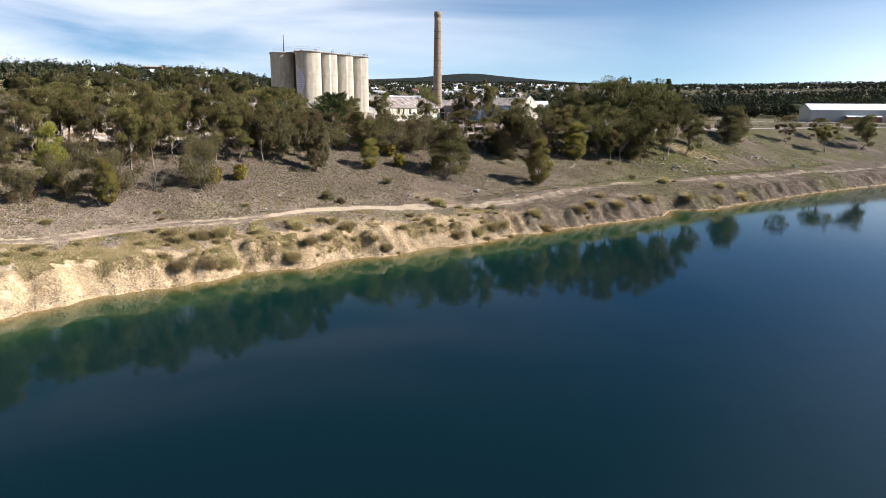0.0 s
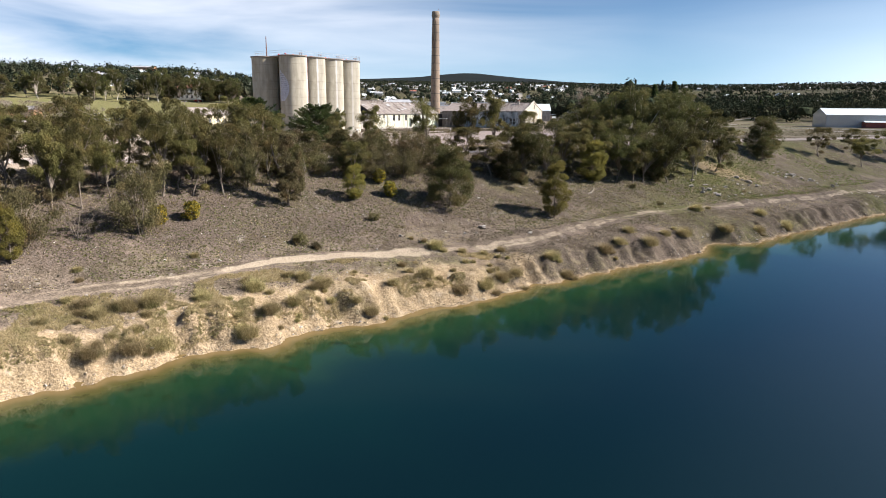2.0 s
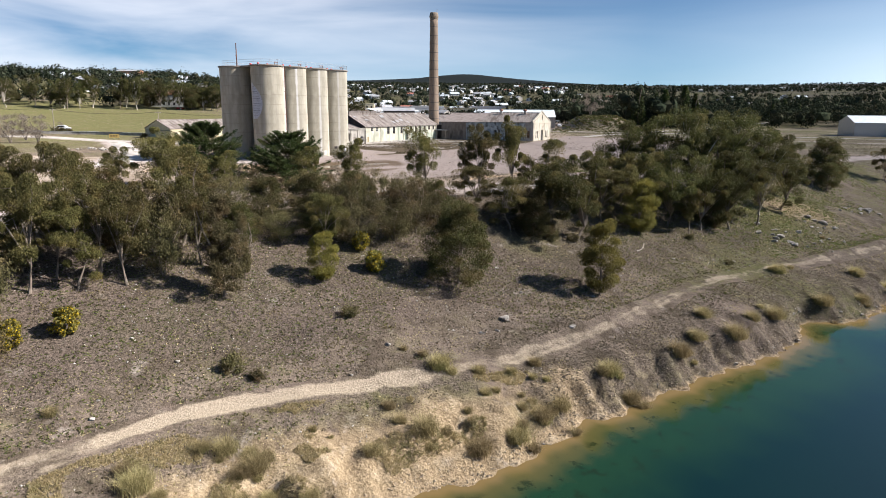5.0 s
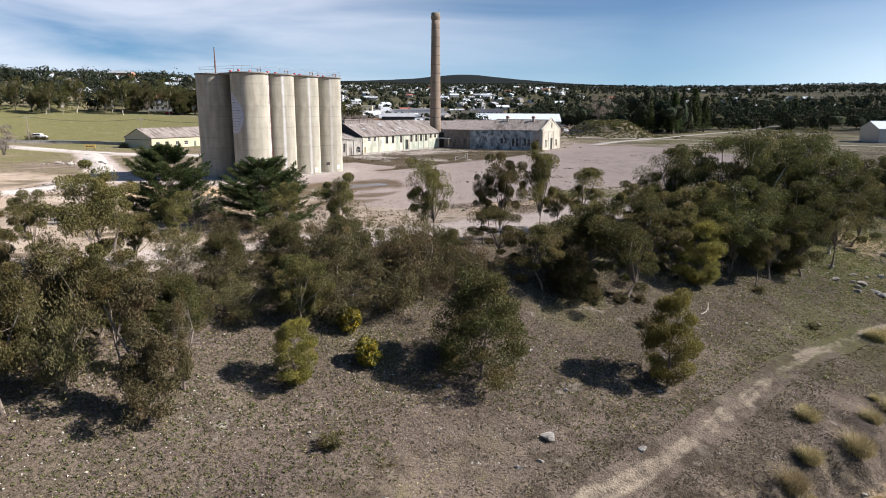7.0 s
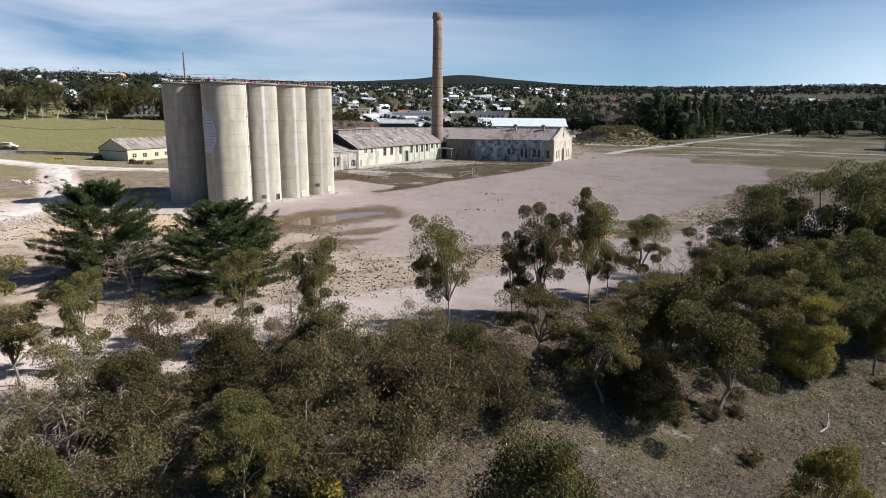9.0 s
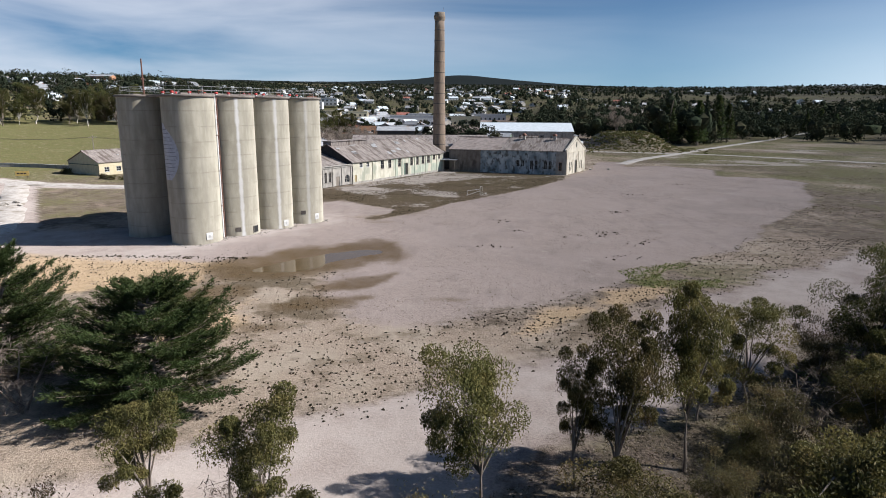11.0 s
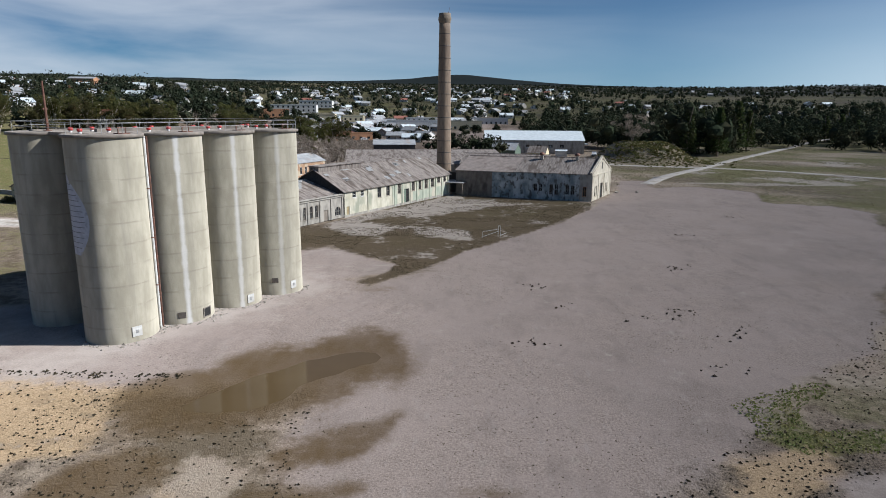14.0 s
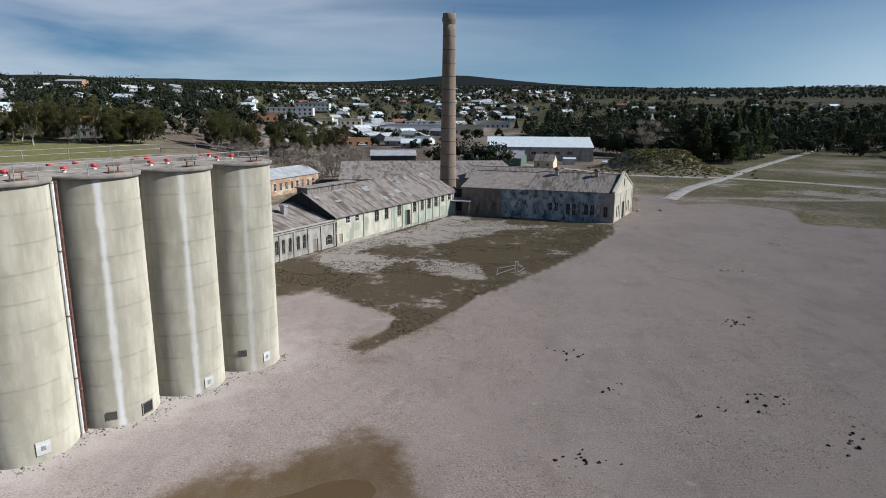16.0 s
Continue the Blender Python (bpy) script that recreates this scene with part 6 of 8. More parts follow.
SLOPE_TREES = [("d", 1.0, 103.3, 8.3, 6.6), ("w", 15.8, 106.1, 8.1, 5.1), ("w", -11.4, 99.1, 4.9, 3.5), ("t", -18.8, 93.9, 9.0, 4.6), ("t", -17.9, 96.8, 6.1, 2.6), ("E", 15.9, 118.6, 10.4, 9.0),
               ("g", -24.1, 94.6, 6.3, 5.0), ("e", 13.2, 120.6, 8.7, 6.7), ("e", 7.7, 117.6, 6.4, 6.9), ("e", 3.6, 118.6, 6.2, 6.6), ("d", 10.4, 117.2, 4.9, 5.0), ("e", -11.6, 119.2, 7.6, 5.4),
               ("g", -9.5, 111.7, 5.3, 4.8), ("g", -15.6, 113.4, 4.4, 4.9), ("g", -18.1, 107.2, 4.0, 5.7)]
MID_TREES = [("d", -12.8, 106.7, 4.6, 4.8), ("g", -9.4, 107.1, 4.6, 5.3), ("g", -5.6, 109.0, 5.0, 5.9), ("g", -3.6, 111.4, 5.6, 5.7), ("e", -35.8, 111.5, 7.0, 4.4), ("e", -46.6, 122.1, 6.5, 4.7),
             ("e", -32.3, 115.0, 8.8, 7.6), ("b", -31.2, 109.8, 4.4, 4.5), ("e", -28.3, 114.2, 5.2, 6.0), ("e", -31.6, 100.9, 6.2, 4.9), ("g", -27.6, 96.8, 6.3, 5.2), ("g", -23.2, 110.7, 4.2, 5.2),
             ("s", -8.4, 94.6, 1.0, 1.3), ("b", -20.6, 103.0, 5.0, 4.0), ("g", 1.0, 113.6, 4.6, 5.0), ("d", -1.5, 115.8, 4.6, 4.4)]
EDGE_TREES = [("e", -2.8, 121.4, 9.3, 5.9), ("e", 4.5, 124.4, 9.2, 5.4), ("e", 8.8, 127.0, 10.4, 3.9), ("e", 2.6, 125.4, 6.9, 3.4), ("p", -36.0, 139.6, 10.0, 11.0), ("p", -23.0, 135.6, 8.8, 11.6),
              ("e", -17.4, 121.5, 6.6, 5.0), ("b", -30.5, 133.6, 4.6, 4.6), ("b", -13.8, 122.4, 6.0, 2.6), ("g", -21.5, 118.0, 4.8, 4.4), ("s", 17.6, 134.2, 3.2, 2.6), ("e", -25.6, 116.0, 6.4, 4.6)]
GROVE = [("E", 26.1, 136.1, 10.6, 7.9), ("E", 31.2, 137.2, 13.2, 9.1), ("E", 36.0, 136.6, 15.6, 9.8), ("E", 42.3, 137.7, 15.6, 10.0), ("E", 49.2, 141.0, 14.0, 9.0), ("E", 55.0, 145.5, 11.5, 7.6),
         ("e", 24.5, 127.6, 9.4, 7.5), ("E", 30.9, 129.6, 10.6, 8.3), ("E", 35.8, 130.2, 10.6, 7.8), ("E", 41.0, 132.6, 11.7, 7.4), ("w", 25.4, 124.6, 7.4, 6.2), ("e", 20.6, 123.8, 7.7, 6.5),
         ("E", 44.5, 143.4, 15.0, 11.0), ("e", 27.8, 131.8, 8.6, 7.0), ("e", 20.0, 128.4, 7.6, 6.0), ("e", 46.8, 136.6, 9.0, 6.6), ("d", 38.6, 133.4, 6.0, 6.0), ("e", 33.2, 127.6, 6.6, 5.2)]
WEST_TREES = [("e", -37.8, 83.2, 9.4, 4.8), ("e", -36.9, 89.3, 7.4, 4.5), ("w", -45.2, 73.5, 7.8, 4.0), ("w", -38.1, 71.8, 5.6, 3.0), ("g", -42.8, 72.2, 5.6, 3.2), ("g", -38.6, 74.6, 7.2, 5.4),
              ("g", -30.9, 81.0, 8.6, 5.2), ("e", -49.2, 78.0, 7.2, 4.6), ("g", -46.3, 69.0, 5.0, 3.5), ("e", -45.2, 82.3, 8.1, 6.2), ("e", -42.1, 85.7, 8.4, 6.5), ("e", -31.9, 89.1, 8.8, 6.0),
              ("e", -47.5, 86.9, 7.8, 5.6), ("b", -35.6, 77.9, 4.0, 3.3), ("e", -28.4, 92.8, 8.8, 5.5), ("e", -24.4, 99.6, 9.0, 6.6), ("e", -52.6, 90.0, 8.6, 6.0), ("g", -53.0, 72.0, 5.6, 4.6)]
EAST_TREES = [("e", 60.0, 154.4, 7.3, 6.8), ("d", 75.0, 167.7, 8.6, 8.2), ("e", 94.3, 177.2, 7.5, 6.4), ("e", 103.9, 175.1, 7.4, 8.0), ("E", 119.7, 184.3, 9.8, 10.0), ("e", 108.1, 187.0, 6.0, 6.3),
              ("d", 73.0, 163.0, 5.2, 5.0), ("e", 126.0, 193.0, 8.0, 7.0)]
UNDERWOOD = [("d", -25.8, 100.8, 4.4, 4.6), ("g", -23.0, 101.9, 4.2, 4.8), ("d", -19.9, 101.5, 4.0, 4.4), ("g", -16.5, 104.5, 3.6, 4.2), ("d", -19.0, 108.5, 4.6, 4.8), ("d", -15.1, 112.5, 4.6, 4.6),
             ("g", -12.6, 110.0, 4.0, 4.4), ("d", -10.3, 115.3, 4.5, 4.8), ("g", -5.8, 113.7, 3.8, 4.4), ("d", -29.8, 97.8, 4.4, 4.6), ("g", -29.6, 102.5, 4.4, 4.8)]
for rows in (SLOPE_TREES, MID_TREES, EDGE_TREES, GROVE, WEST_TREES, EAST_TREES, UNDERWOOD):
    for kind, x, y, h, w in rows:
        plant(kind, x, y, h, w)
for x, y in ((-8.8, 105.4), (-7.1, 102.4), (-5.0, 119.6), (-30.0, 83.5), (-27.5, 86.0)):
    plant("y", x, y, 2.1, 2.3)
taken = [(r[1], r[2]) for rows in (SLOPE_TREES, MID_TREES, EDGE_TREES, GROVE, WEST_TREES, EAST_TREES, UNDERWOOD) for r in rows]
fill_rng = random.Random(12)
count = 0
while count < 84:
    u, s = (fill_rng.uniform(-62, 58), fill_rng.uniform(25.5, 36.5)) if count < 40 else (fill_rng.uniform(-64, -4), fill_rng.uniform(24, 36))
    x, y = SHORE_O[0] + u * SHORE_E[0] + s * SHORE_N[0], SHORE_O[1] + u * SHORE_E[1] + s * SHORE_N[1]
    if min(math.hypot(x - a, y - b) for a, b in taken) < 2.3:
        continue
    taken.append((x, y))
    k = fill_rng.choice("gggggebs" if count < 40 else "eeeegbe")
    plant(k, x, y, {"g": 3.6, "e": 6.2 if count < 40 else 7.6, "b": 4.4, "s": 1.6}[k] * fill_rng.uniform(0.8, 1.2))
    count += 1
for k in range(12):
    u, s = fill_rng.uniform(-45, 75), fill_rng.uniform(9.5, 24)
    plant("s", SHORE_O[0] + u * SHORE_E[0] + s * SHORE_N[0], SHORE_O[1] + u * SHORE_E[1] + s * SHORE_N[1], fill_rng.uniform(0.6, 1.2))


# ---- far plants ----
def bearing(az, d):
    """A place by bearing in degrees and distance from the yard's near edge."""
    return -8 + d * math.sin(radians(az)), 141 + d * math.cos(radians(az))


FAR_TREES = []      # x, y, height, width, pointed or not
for k in range(26):
    az = 17 + 22 * fill_rng.random()
    x, y = bearing(az, fill_rng.uniform(430, 560) + (az - 17) * 4)
    if min([off for r in ROADS for off in [float(off_line(np.array([x]), np.array([y]), r)[0])]]) > 8:
        FAR_TREES.append((x, y, fill_rng.uniform(6, 12), fill_rng.uniform(6, 10), fill_rng.random() < 0.2))
# the dark belt behind the field, the oaks beside the mound, the trees below the hill town
for n, kinds, x0, y0, x1, y1, spread, h0, h1 in ((24, "ffEff", 122, 434, 178, 505, 9, 19, 31), (8, "ffE", 215, 590, 262, 610, 12, 12, 20), (6, "ff", 268, 558, 296, 576, 6, 15, 24),
                                                 (34, "EEdE", 215, 575, 420, 640, 22, 7, 13), (16, "EdE", 92, 475, 118, 515, 9, 11, 17), (22, "EEd", 108, 462, 150, 520, 15, 10, 16)):
    for k in range(n):
        f = fill_rng.random()
        kind = fill_rng.choice(kinds)
        x, y, h = x0 + (x1 - x0) * f + fill_rng.gauss(0, spread), y0 + (y1 - y0) * f + abs(fill_rng.gauss(0, spread)), fill_rng.uniform(h0, h1)
        if kind == "f" and k % 2:
            plant("f", x, y, h)
        else:
            FAR_TREES.append((x, y, h, h * fill_rng.uniform(0.55, 0.85), kind == "f"))
for k in range(70):
    x, y = bearing(fill_rng.uniform(-13, 9), fill_rng.uniform(400, 700))
    if abs(x - 45) > 38 or abs(y - 480) > 45:
        FAR_TREES.append((x, y, fill_rng.uniform(4.5, 9), fill_rng.uniform(4, 8), fill_rng.random() < 0.15))
for k in range(60):
    x, y = bearing(fill_rng.uniform(-24, -9), fill_rng.uniform(420, 600))
    FAR_TREES.append((x, y, fill_rng.uniform(8, 15), fill_rng.uniform(7, 11), False))
plant("B", 89, 428, 14.0, 13.0)
for x, y, h in ((12, 420, 17), (17, 428, 18), (24, 423, 15), (-4, 432, 12), (6, 440, 14), (70, 545, 16), (78, 552, 18), (86, 548, 17), (96, 536, 14), (60, 560, 15), (100, 470, 10), (108, 462, 12)):
    FAR_TREES.append((x, y, h * 0.75, h * 0.7, False))
for k in range(60):
    f = fill_rng.random()      # the tall row along the park's far side
    plant(fill_rng.choice("EEdEE"), -245 + 195 * f, 366 + 96 * f + abs(fill_rng.gauss(0, 20)), fill_rng.uniform(11, 19))
for x, y in ((-52, 372), (-44, 380), (-60, 366), (-38, 388), (-70, 360), (-30, 396), (-47, 352), (-58, 384), (-66, 400), (-50, 405), (-36, 372), (-76, 380), (-84, 395), (-42, 420)):
    plant("B", x, y, 12.0, 10.5)
for k in range(20):
    x, y = bearing(fill_rng.uniform(-64, -48), fill_rng.uniform(150, 230))
    plant("B", x, y, 9.0, 8.0)


def build_woodland():
    """Tree cover of the town and hills: one mesh of leaf clumps."""
    rng = np.random.default_rng(8)
    vs, fs, at = [], [], 0
    bm = bmesh.new()
    bmesh.ops.create_icosphere(bm, subdivisions=1, radius=1.0)
    core = np.array([v.co for v in bm.verts])
    core_f = np.array([[v.index for v in f.verts] for f in bm.faces])
    bm.free()
    solid, hold, held = [], [], 0
    n = 9500
    az = rng.uniform(-46, 46, n)
    d = 255 + 2400 * rng.uniform(0, 1, n) ** 1.35
    x, y = -8 + d * np.sin(np.radians(az)), 141 + d * np.cos(np.radians(az))
    dens = fbm(x, y, 130.0, 3, 21)
    keep = (dens + 0.3 + 0.5 * (d > 1100) + 0.7 * (az > 9) * (d < 620) + 0.4 * (az > 9) + 0.3 * (az < -12) > rng.uniform(-0.3, 0.75, n))
    keep &= ~((az > -16) & (az < 8) & (d < 640)) & ~((az > 6) & (az < 22) & (d < 330)) & ~((az >= 15) & (d < 440))
    keep &= ~((np.hypot(x + 168, y - 335) < 62)) & ~(np.hypot(x - 93, y - 428) < 33) & ~((np.abs(x - 50) < 40) & (np.abs(y - 490) < 45))
    keep &= ~((az < -14) & (d < 330)) & ~meadow(x, y)
    keep &= ~((az < 12) & (az > -36) & (d > 420) & (d < 1350) & (rng.uniform(0, 1, n) < 0.12))
    z = land(x, y)
    h = rng.uniform(5, 12, n) * np.where(d > 1900, 0.5, np.where(d > 1400, 0.75, 1.0)) * np.where((az < 12) & (d > 420) & (d < 1300), 0.95, 1.0) * np.where((az > 10) & (d < 900), 1.35, 1.0)
    for i in np.flatnonzero(keep):
        k = 170 if d[i] < 600 else (46 if d[i] < 1200 else 18)
        w = h[i] * rng.uniform(0.4, 0.68)
        lumps = rng.normal(size=(5, 3)) * (w * 0.45, w * 0.45, h[i] * 0.16)
        c = lumps[rng.integers(0, 5, k)] + in_ball(rng, k, (0, 0, h[i] * 0.6), (w * 0.55, w * 0.55, h[i] * 0.36), 0.7)
        v, f = cards(c + (x[i], y[i], z[i]), 0.55 + d[i] / 1200, rng, 0.2, 1.5)
        vs.append(v)
        fs.append(f + at)
        at += len(v)
        # solid lump added inside the crown so its gaps read as shade
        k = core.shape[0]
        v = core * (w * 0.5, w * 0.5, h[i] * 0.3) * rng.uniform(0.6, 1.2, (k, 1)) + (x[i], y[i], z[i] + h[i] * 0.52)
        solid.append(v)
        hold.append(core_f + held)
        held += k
    for tx, ty, th, tw, cone in FAR_TREES:
        k = 620
        tz = float(land(np.array([tx]), np.array([ty]))[0])
        if cone:
            f = rng.uniform(0, 1, k) ** 1.5
            a, r = rng.uniform(0, 6.283, k), tw * 0.42 * (1.05 - f) * np.sqrt(rng.uniform(0.1, 1, k)) * (0.7 + 0.3 * np.sin(f * 40))
            c = np.stack([r * np.cos(a), r * np.sin(a), th * (0.04 + 0.96 * f)], 1)
        else:
            lumps = rng.normal(size=(9, 3)) * (tw * 0.26, tw * 0.26, th * 0.17)
            c = lumps[rng.integers(0, 9, k)] + in_ball(rng, k, (0, 0, th * 0.58), (tw * 0.26, tw * 0.26, th * 0.2), 0.5)
            c[:, 2] = np.abs(c[:, 2])
        # added solid lumps darken the gaps of these crowns too
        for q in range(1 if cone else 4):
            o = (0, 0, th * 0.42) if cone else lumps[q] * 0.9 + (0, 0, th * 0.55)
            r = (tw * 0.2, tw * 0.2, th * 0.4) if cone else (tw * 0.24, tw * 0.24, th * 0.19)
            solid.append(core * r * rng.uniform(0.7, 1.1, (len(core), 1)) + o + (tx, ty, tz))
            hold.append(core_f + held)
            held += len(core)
        v, f = cards(c + (tx, ty, tz), 0.62, rng, 0.3, 1.7)
        vs.append(v)
        fs.append(f + at)
        at += len(v)
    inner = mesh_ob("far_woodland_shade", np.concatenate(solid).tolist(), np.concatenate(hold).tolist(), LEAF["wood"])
    tagged(inner, "solid lumps added inside the far tree crowns to shade their gaps", "trees", kind="stuff")
    ob = mesh_ob("far_woodland", np.concatenate(vs).tolist(), np.concatenate(fs).tolist(), LEAF["wood"])
    tagged(ob, "dark tree cover over the far town and hills", "trees", kind="stuff")


build_woodland()


# ---- ground cover ----
def tussock(m):
    rng = np.random.default_rng(4)
    t = thing("grass_tussock", "dry straw-coloured grass tussock on the bank", "grass", m, "bank tussocks")
    vs, fs = [], []
    for i in range(1500):
        a, lean, l = rng.uniform(0, 6.28), rng.uniform(0.0, 0.7), rng.uniform(0.45, 1.05)
        d = np.array([math.cos(a), math.sin(a), 0])
        b = np.array([rng.normal() * 0.22, rng.normal() * 0.22, 0])
        side = np.array([-math.sin(a), math.cos(a), 0]) * 0.008
        droop = rng.uniform(0.1, 0.55) * l
        k = len(vs)
        for f in (0.0, 0.4, 0.75, 1.0):
            p = b + d * (lean * f + 0.5 * droop * f * f) * l + np.array([0, 0, l * f - droop * f ** 3])
            vs += [tuple(p - side * (1.1 - f)), tuple(p + side * (1.1 - f))]
        fs += [(k + q, k + q + 1, k + q + 3, k + q + 2) for q in (0, 2, 4)]
    mesh_ob("tuft", vs, fs, LEAF["sedge"], t)
    return t


first_tussock = None
TUSSOCKS = [(-21.0, 70.7), (-6.7, 75.0), (-17.3, 73.8), (-13.7, 77.5), (-11.6, 76.5), (-13.5, 72.5), (-1.7, 81.4), (1.9, 82.1), (4.7, 83.6), (-0.8, 89.0), (8.5, 87.8), (13.4, 92.3), (15.0, 91.0), (23.5, 99.4),
            (26.0, 104.2), (31.4, 104.9), (34.7, 106.7), (41.3, 119.1), (53.5, 122.8), (-26.4, 67.6), (-27.8, 66.0), (-29.3, 66.7), (-24.7, 68.8), (-22.6, 65.1), (-23.9, 63.4), (-26.3, 62.0), (-15.1, 70.7),
            (-16.5, 68.3), (57.6, 121.9), (50.3, 116.5), (43.8, 113.2), (28.2, 101.5), (21.0, 97.0), (6.8, 86.2)]
tus_rng = random.Random(6)
spots = list(TUSSOCKS)
for x, y in TUSSOCKS:
    for k in range(2):
        spots.append((x + tus_rng.gauss(0, 0.9), y + tus_rng.gauss(0, 0.7)))
for k in range(36):
    u, s = tus_rng.uniform(-50, 16), tus_rng.uniform(1.6, 6.5)
    spots.append((SHORE_O[0] + u * SHORE_E[0] + s * SHORE_N[0], SHORE_O[1] + u * SHORE_E[1] + s * SHORE_N[1]))
for k in range(7):
    u, s = tus_rng.uniform(-50, 95), tus_rng.uniform(9.5, 16)
    spots.append((SHORE_O[0] + u * SHORE_E[0] + s * SHORE_N[0], SHORE_O[1] + u * SHORE_E[1] + s * SHORE_N[1]))
for n_t, (x, y) in enumerate(spots):
    k = tus_rng.uniform(1.15, 1.75) * (1.15 if x > 6 else 1) if n_t < len(TUSSOCKS) else tus_rng.uniform(0.5, 1.0)
    m = pose(x, y, float(land(np.array([x]), np.array([y]))[0]) - 0.05, 0, 0, tus_rng.uniform(0, 360)) @ Matrix.Diagonal((k, k, k * 0.9, 1))
    if first_tussock is None:
        first_tussock = tussock(m)
    else:
        o = copy_thing(first_tussock, m)
        o.matrix_basis = m


def boulder(seed, m, label="pale rough limestone boulder lying on the slope"):
    rng = np.random.default_rng(seed)
    bm = bmesh.new()
    bmesh.ops.create_icosphere(bm, subdivisions=3, radius=0.5)
    dirs = rng.normal(size=(9, 3))
    dirs /= np.linalg.norm(dirs, axis=1)[:, None]
    cut = rng.uniform(0.2, 0.4, 9)
    for v in bm.verts:
        p = np.array(v.co)
        for q, c in zip(dirs, cut):
            over = p @ q - c
            if over > 0:
                p = p - q * over * 0.97
        v.co = p + 0.02 * np.array(noise.noise_vector(Vector(p * 5)))
        v.co.z *= 0.75
    t = part("boulder", bm, ROCK, None)
    t.matrix_basis = m
    return tagged(t, label, "rock", "slope boulders")


stones = [(5.2, 98.4, 1.0), (11.4, 98.0, 0.55), (2.9, 95.1, 0.5), (4.3, 96.0, 0.4), (7.3, 103.4, 0.35), (45.7, 133.4, 0.9), (49.1, 133.6, 1.1), (50.1, 131.3, 1.0), (47.2, 137.1, 0.8), (60.4, 142.5, 1.2), (61.0, 143.0, 0.8), (59.3, 142.9, 0.7), (79.4, 153.9, 1.0), (80.2, 154.2, 0.6),
          (75.9, 154.9, 1.3), (75.0, 155.3, 0.8), (77.6, 154.2, 0.8), (61.8, 141.5, 0.9), (74.4, 154.6, 0.5), (78.6, 153.4, 0.5), (49.9, 131.3, 0.8), (66.4, 125.9, 0.8), (69.5, 129.0, 0.6), (-5.0, 91.3, 0.45), (58.6, 143.8, 1.0), (83.0, 152.0, 0.8), (90.0, 148.0, 0.8)]
rock_models = []
for cx, cy, sx, sy, n in ((56, 138, 5, 4, 22), (77, 154, 4, 1.5, 14), (49, 132, 2, 2, 8), (88, 150, 6, 3, 8)):
    stones += [(tus_rng.gauss(cx, sx), tus_rng.gauss(cy, sy), tus_rng.uniform(0.25, 0.8)) for q in range(n)]
for i, (x, y, k) in enumerate(stones + [(0, 0, 0)] * 55):
    if k == 0:
        u, s = tus_rng.uniform(-40, 105), tus_rng.choice([tus_rng.uniform(0.1, 1.2), tus_rng.uniform(7, 20), tus_rng.uniform(0.2, 1.5)])
        x, y, k = SHORE_O[0] + (u) * SHORE_E[0] + (s + waterline(u)) * SHORE_N[0], SHORE_O[1] + u * SHORE_E[1] + (s + waterline(u)) * SHORE_N[1], tus_rng.uniform(0.15, 0.42)
    m = pose(x, y, float(land(np.array([x]), np.array([y]))[0]) + 0.1 * k, tus_rng.uniform(-15, 15), tus_rng.uniform(-15, 15), tus_rng.uniform(0, 360)) @ Matrix.Diagonal((k * 1.3, k, k, 1))
    if len(rock_models) < 5:
        rock_models.append(boulder(i + 3, m))
    else:
        o = copy_thing(rock_models[i % 5], m)
        o.matrix_basis = m


def scatter(name, n, place, size, leaf, label, category, up=0.8, per=5, aspect=2.0, seed=1, lean=0.0):
    """Many small tufts in one mesh; place(rng, n) gives their x and y."""
    rng = np.random.default_rng(seed)
    x, y = place(rng, n)
    z = land(x, y)
    c = np.repeat(np.stack([x, y, z], 1), per, 0)
    k = np.repeat(rng.uniform(0.5, 1.5, len(x)), per)
    c += rng.normal(size=c.shape) * (size * 0.8, size * 0.8, 0) * k[:, None]
    c[:, 2] += size * up * 0.5 * k
    v, f = cards(c, size, rng, lean, aspect)
    v[:, 2] = np.maximum(v[:, 2], np.repeat(c[:, 2], 4) - size * 0.7)
    ob = mesh_ob(name, v.tolist(), f.tolist(), leaf)
    return tagged(ob, label, category, kind="stuff")


def on_shore(rng, n, u0, u1, s0, s1):
    u, s = rng.uniform(u0, u1, n), rng.uniform(s0, s1, n)
    return SHORE_O[0] + u * SHORE_E[0] + s * SHORE_N[0], SHORE_O[1] + u * SHORE_E[1] + s * SHORE_N[1]


def patchy(rng, n, u0, u1, s0, s1, size, seed, least=0.0):
    x, y = on_shore(rng, n * 3, u0, u1, s0, s1)
    keep = fbm(x, y, size, 3, seed) > least
    keep &= off_line(x, y, TRACK) > 1.3
    return x[keep][:n], y[keep][:n]


scatter("far_slope_herbs", 5000, lambda r, n: patchy(r, n, 55, 130, 8, 36, 9.0, 32, -0.15), 0.13, LEAF["herb"], "green weeds on the far slope", "grass", per=4, seed=22)
scatter("slope_herbs", 24000, lambda r, n: patchy(r, n, -60, 110, 6, 30, 9.0, 31, -0.12), 0.08, LEAF["herb"], "low green herbs over the slope", "grass", per=4, seed=2)
scatter("slope_dry_grass", 15000, lambda r, n: patchy(r, n, -60, 110, 2.5, 34, 6.0, 33, -0.1), 0.05, LEAF["straw"], "thin dry grass over the slope", "grass", per=3, aspect=3.0, seed=3)
scatter("bank_dry_grass", 16000, lambda r, n: patchy(r, n, -55, 14, 0.9, 8.0, 3.2, 37, 0.05), 0.034, LEAF["straw"], "matted dry grass along the bank top", "grass", per=12, aspect=11.0, seed=12, lean=-1.6)
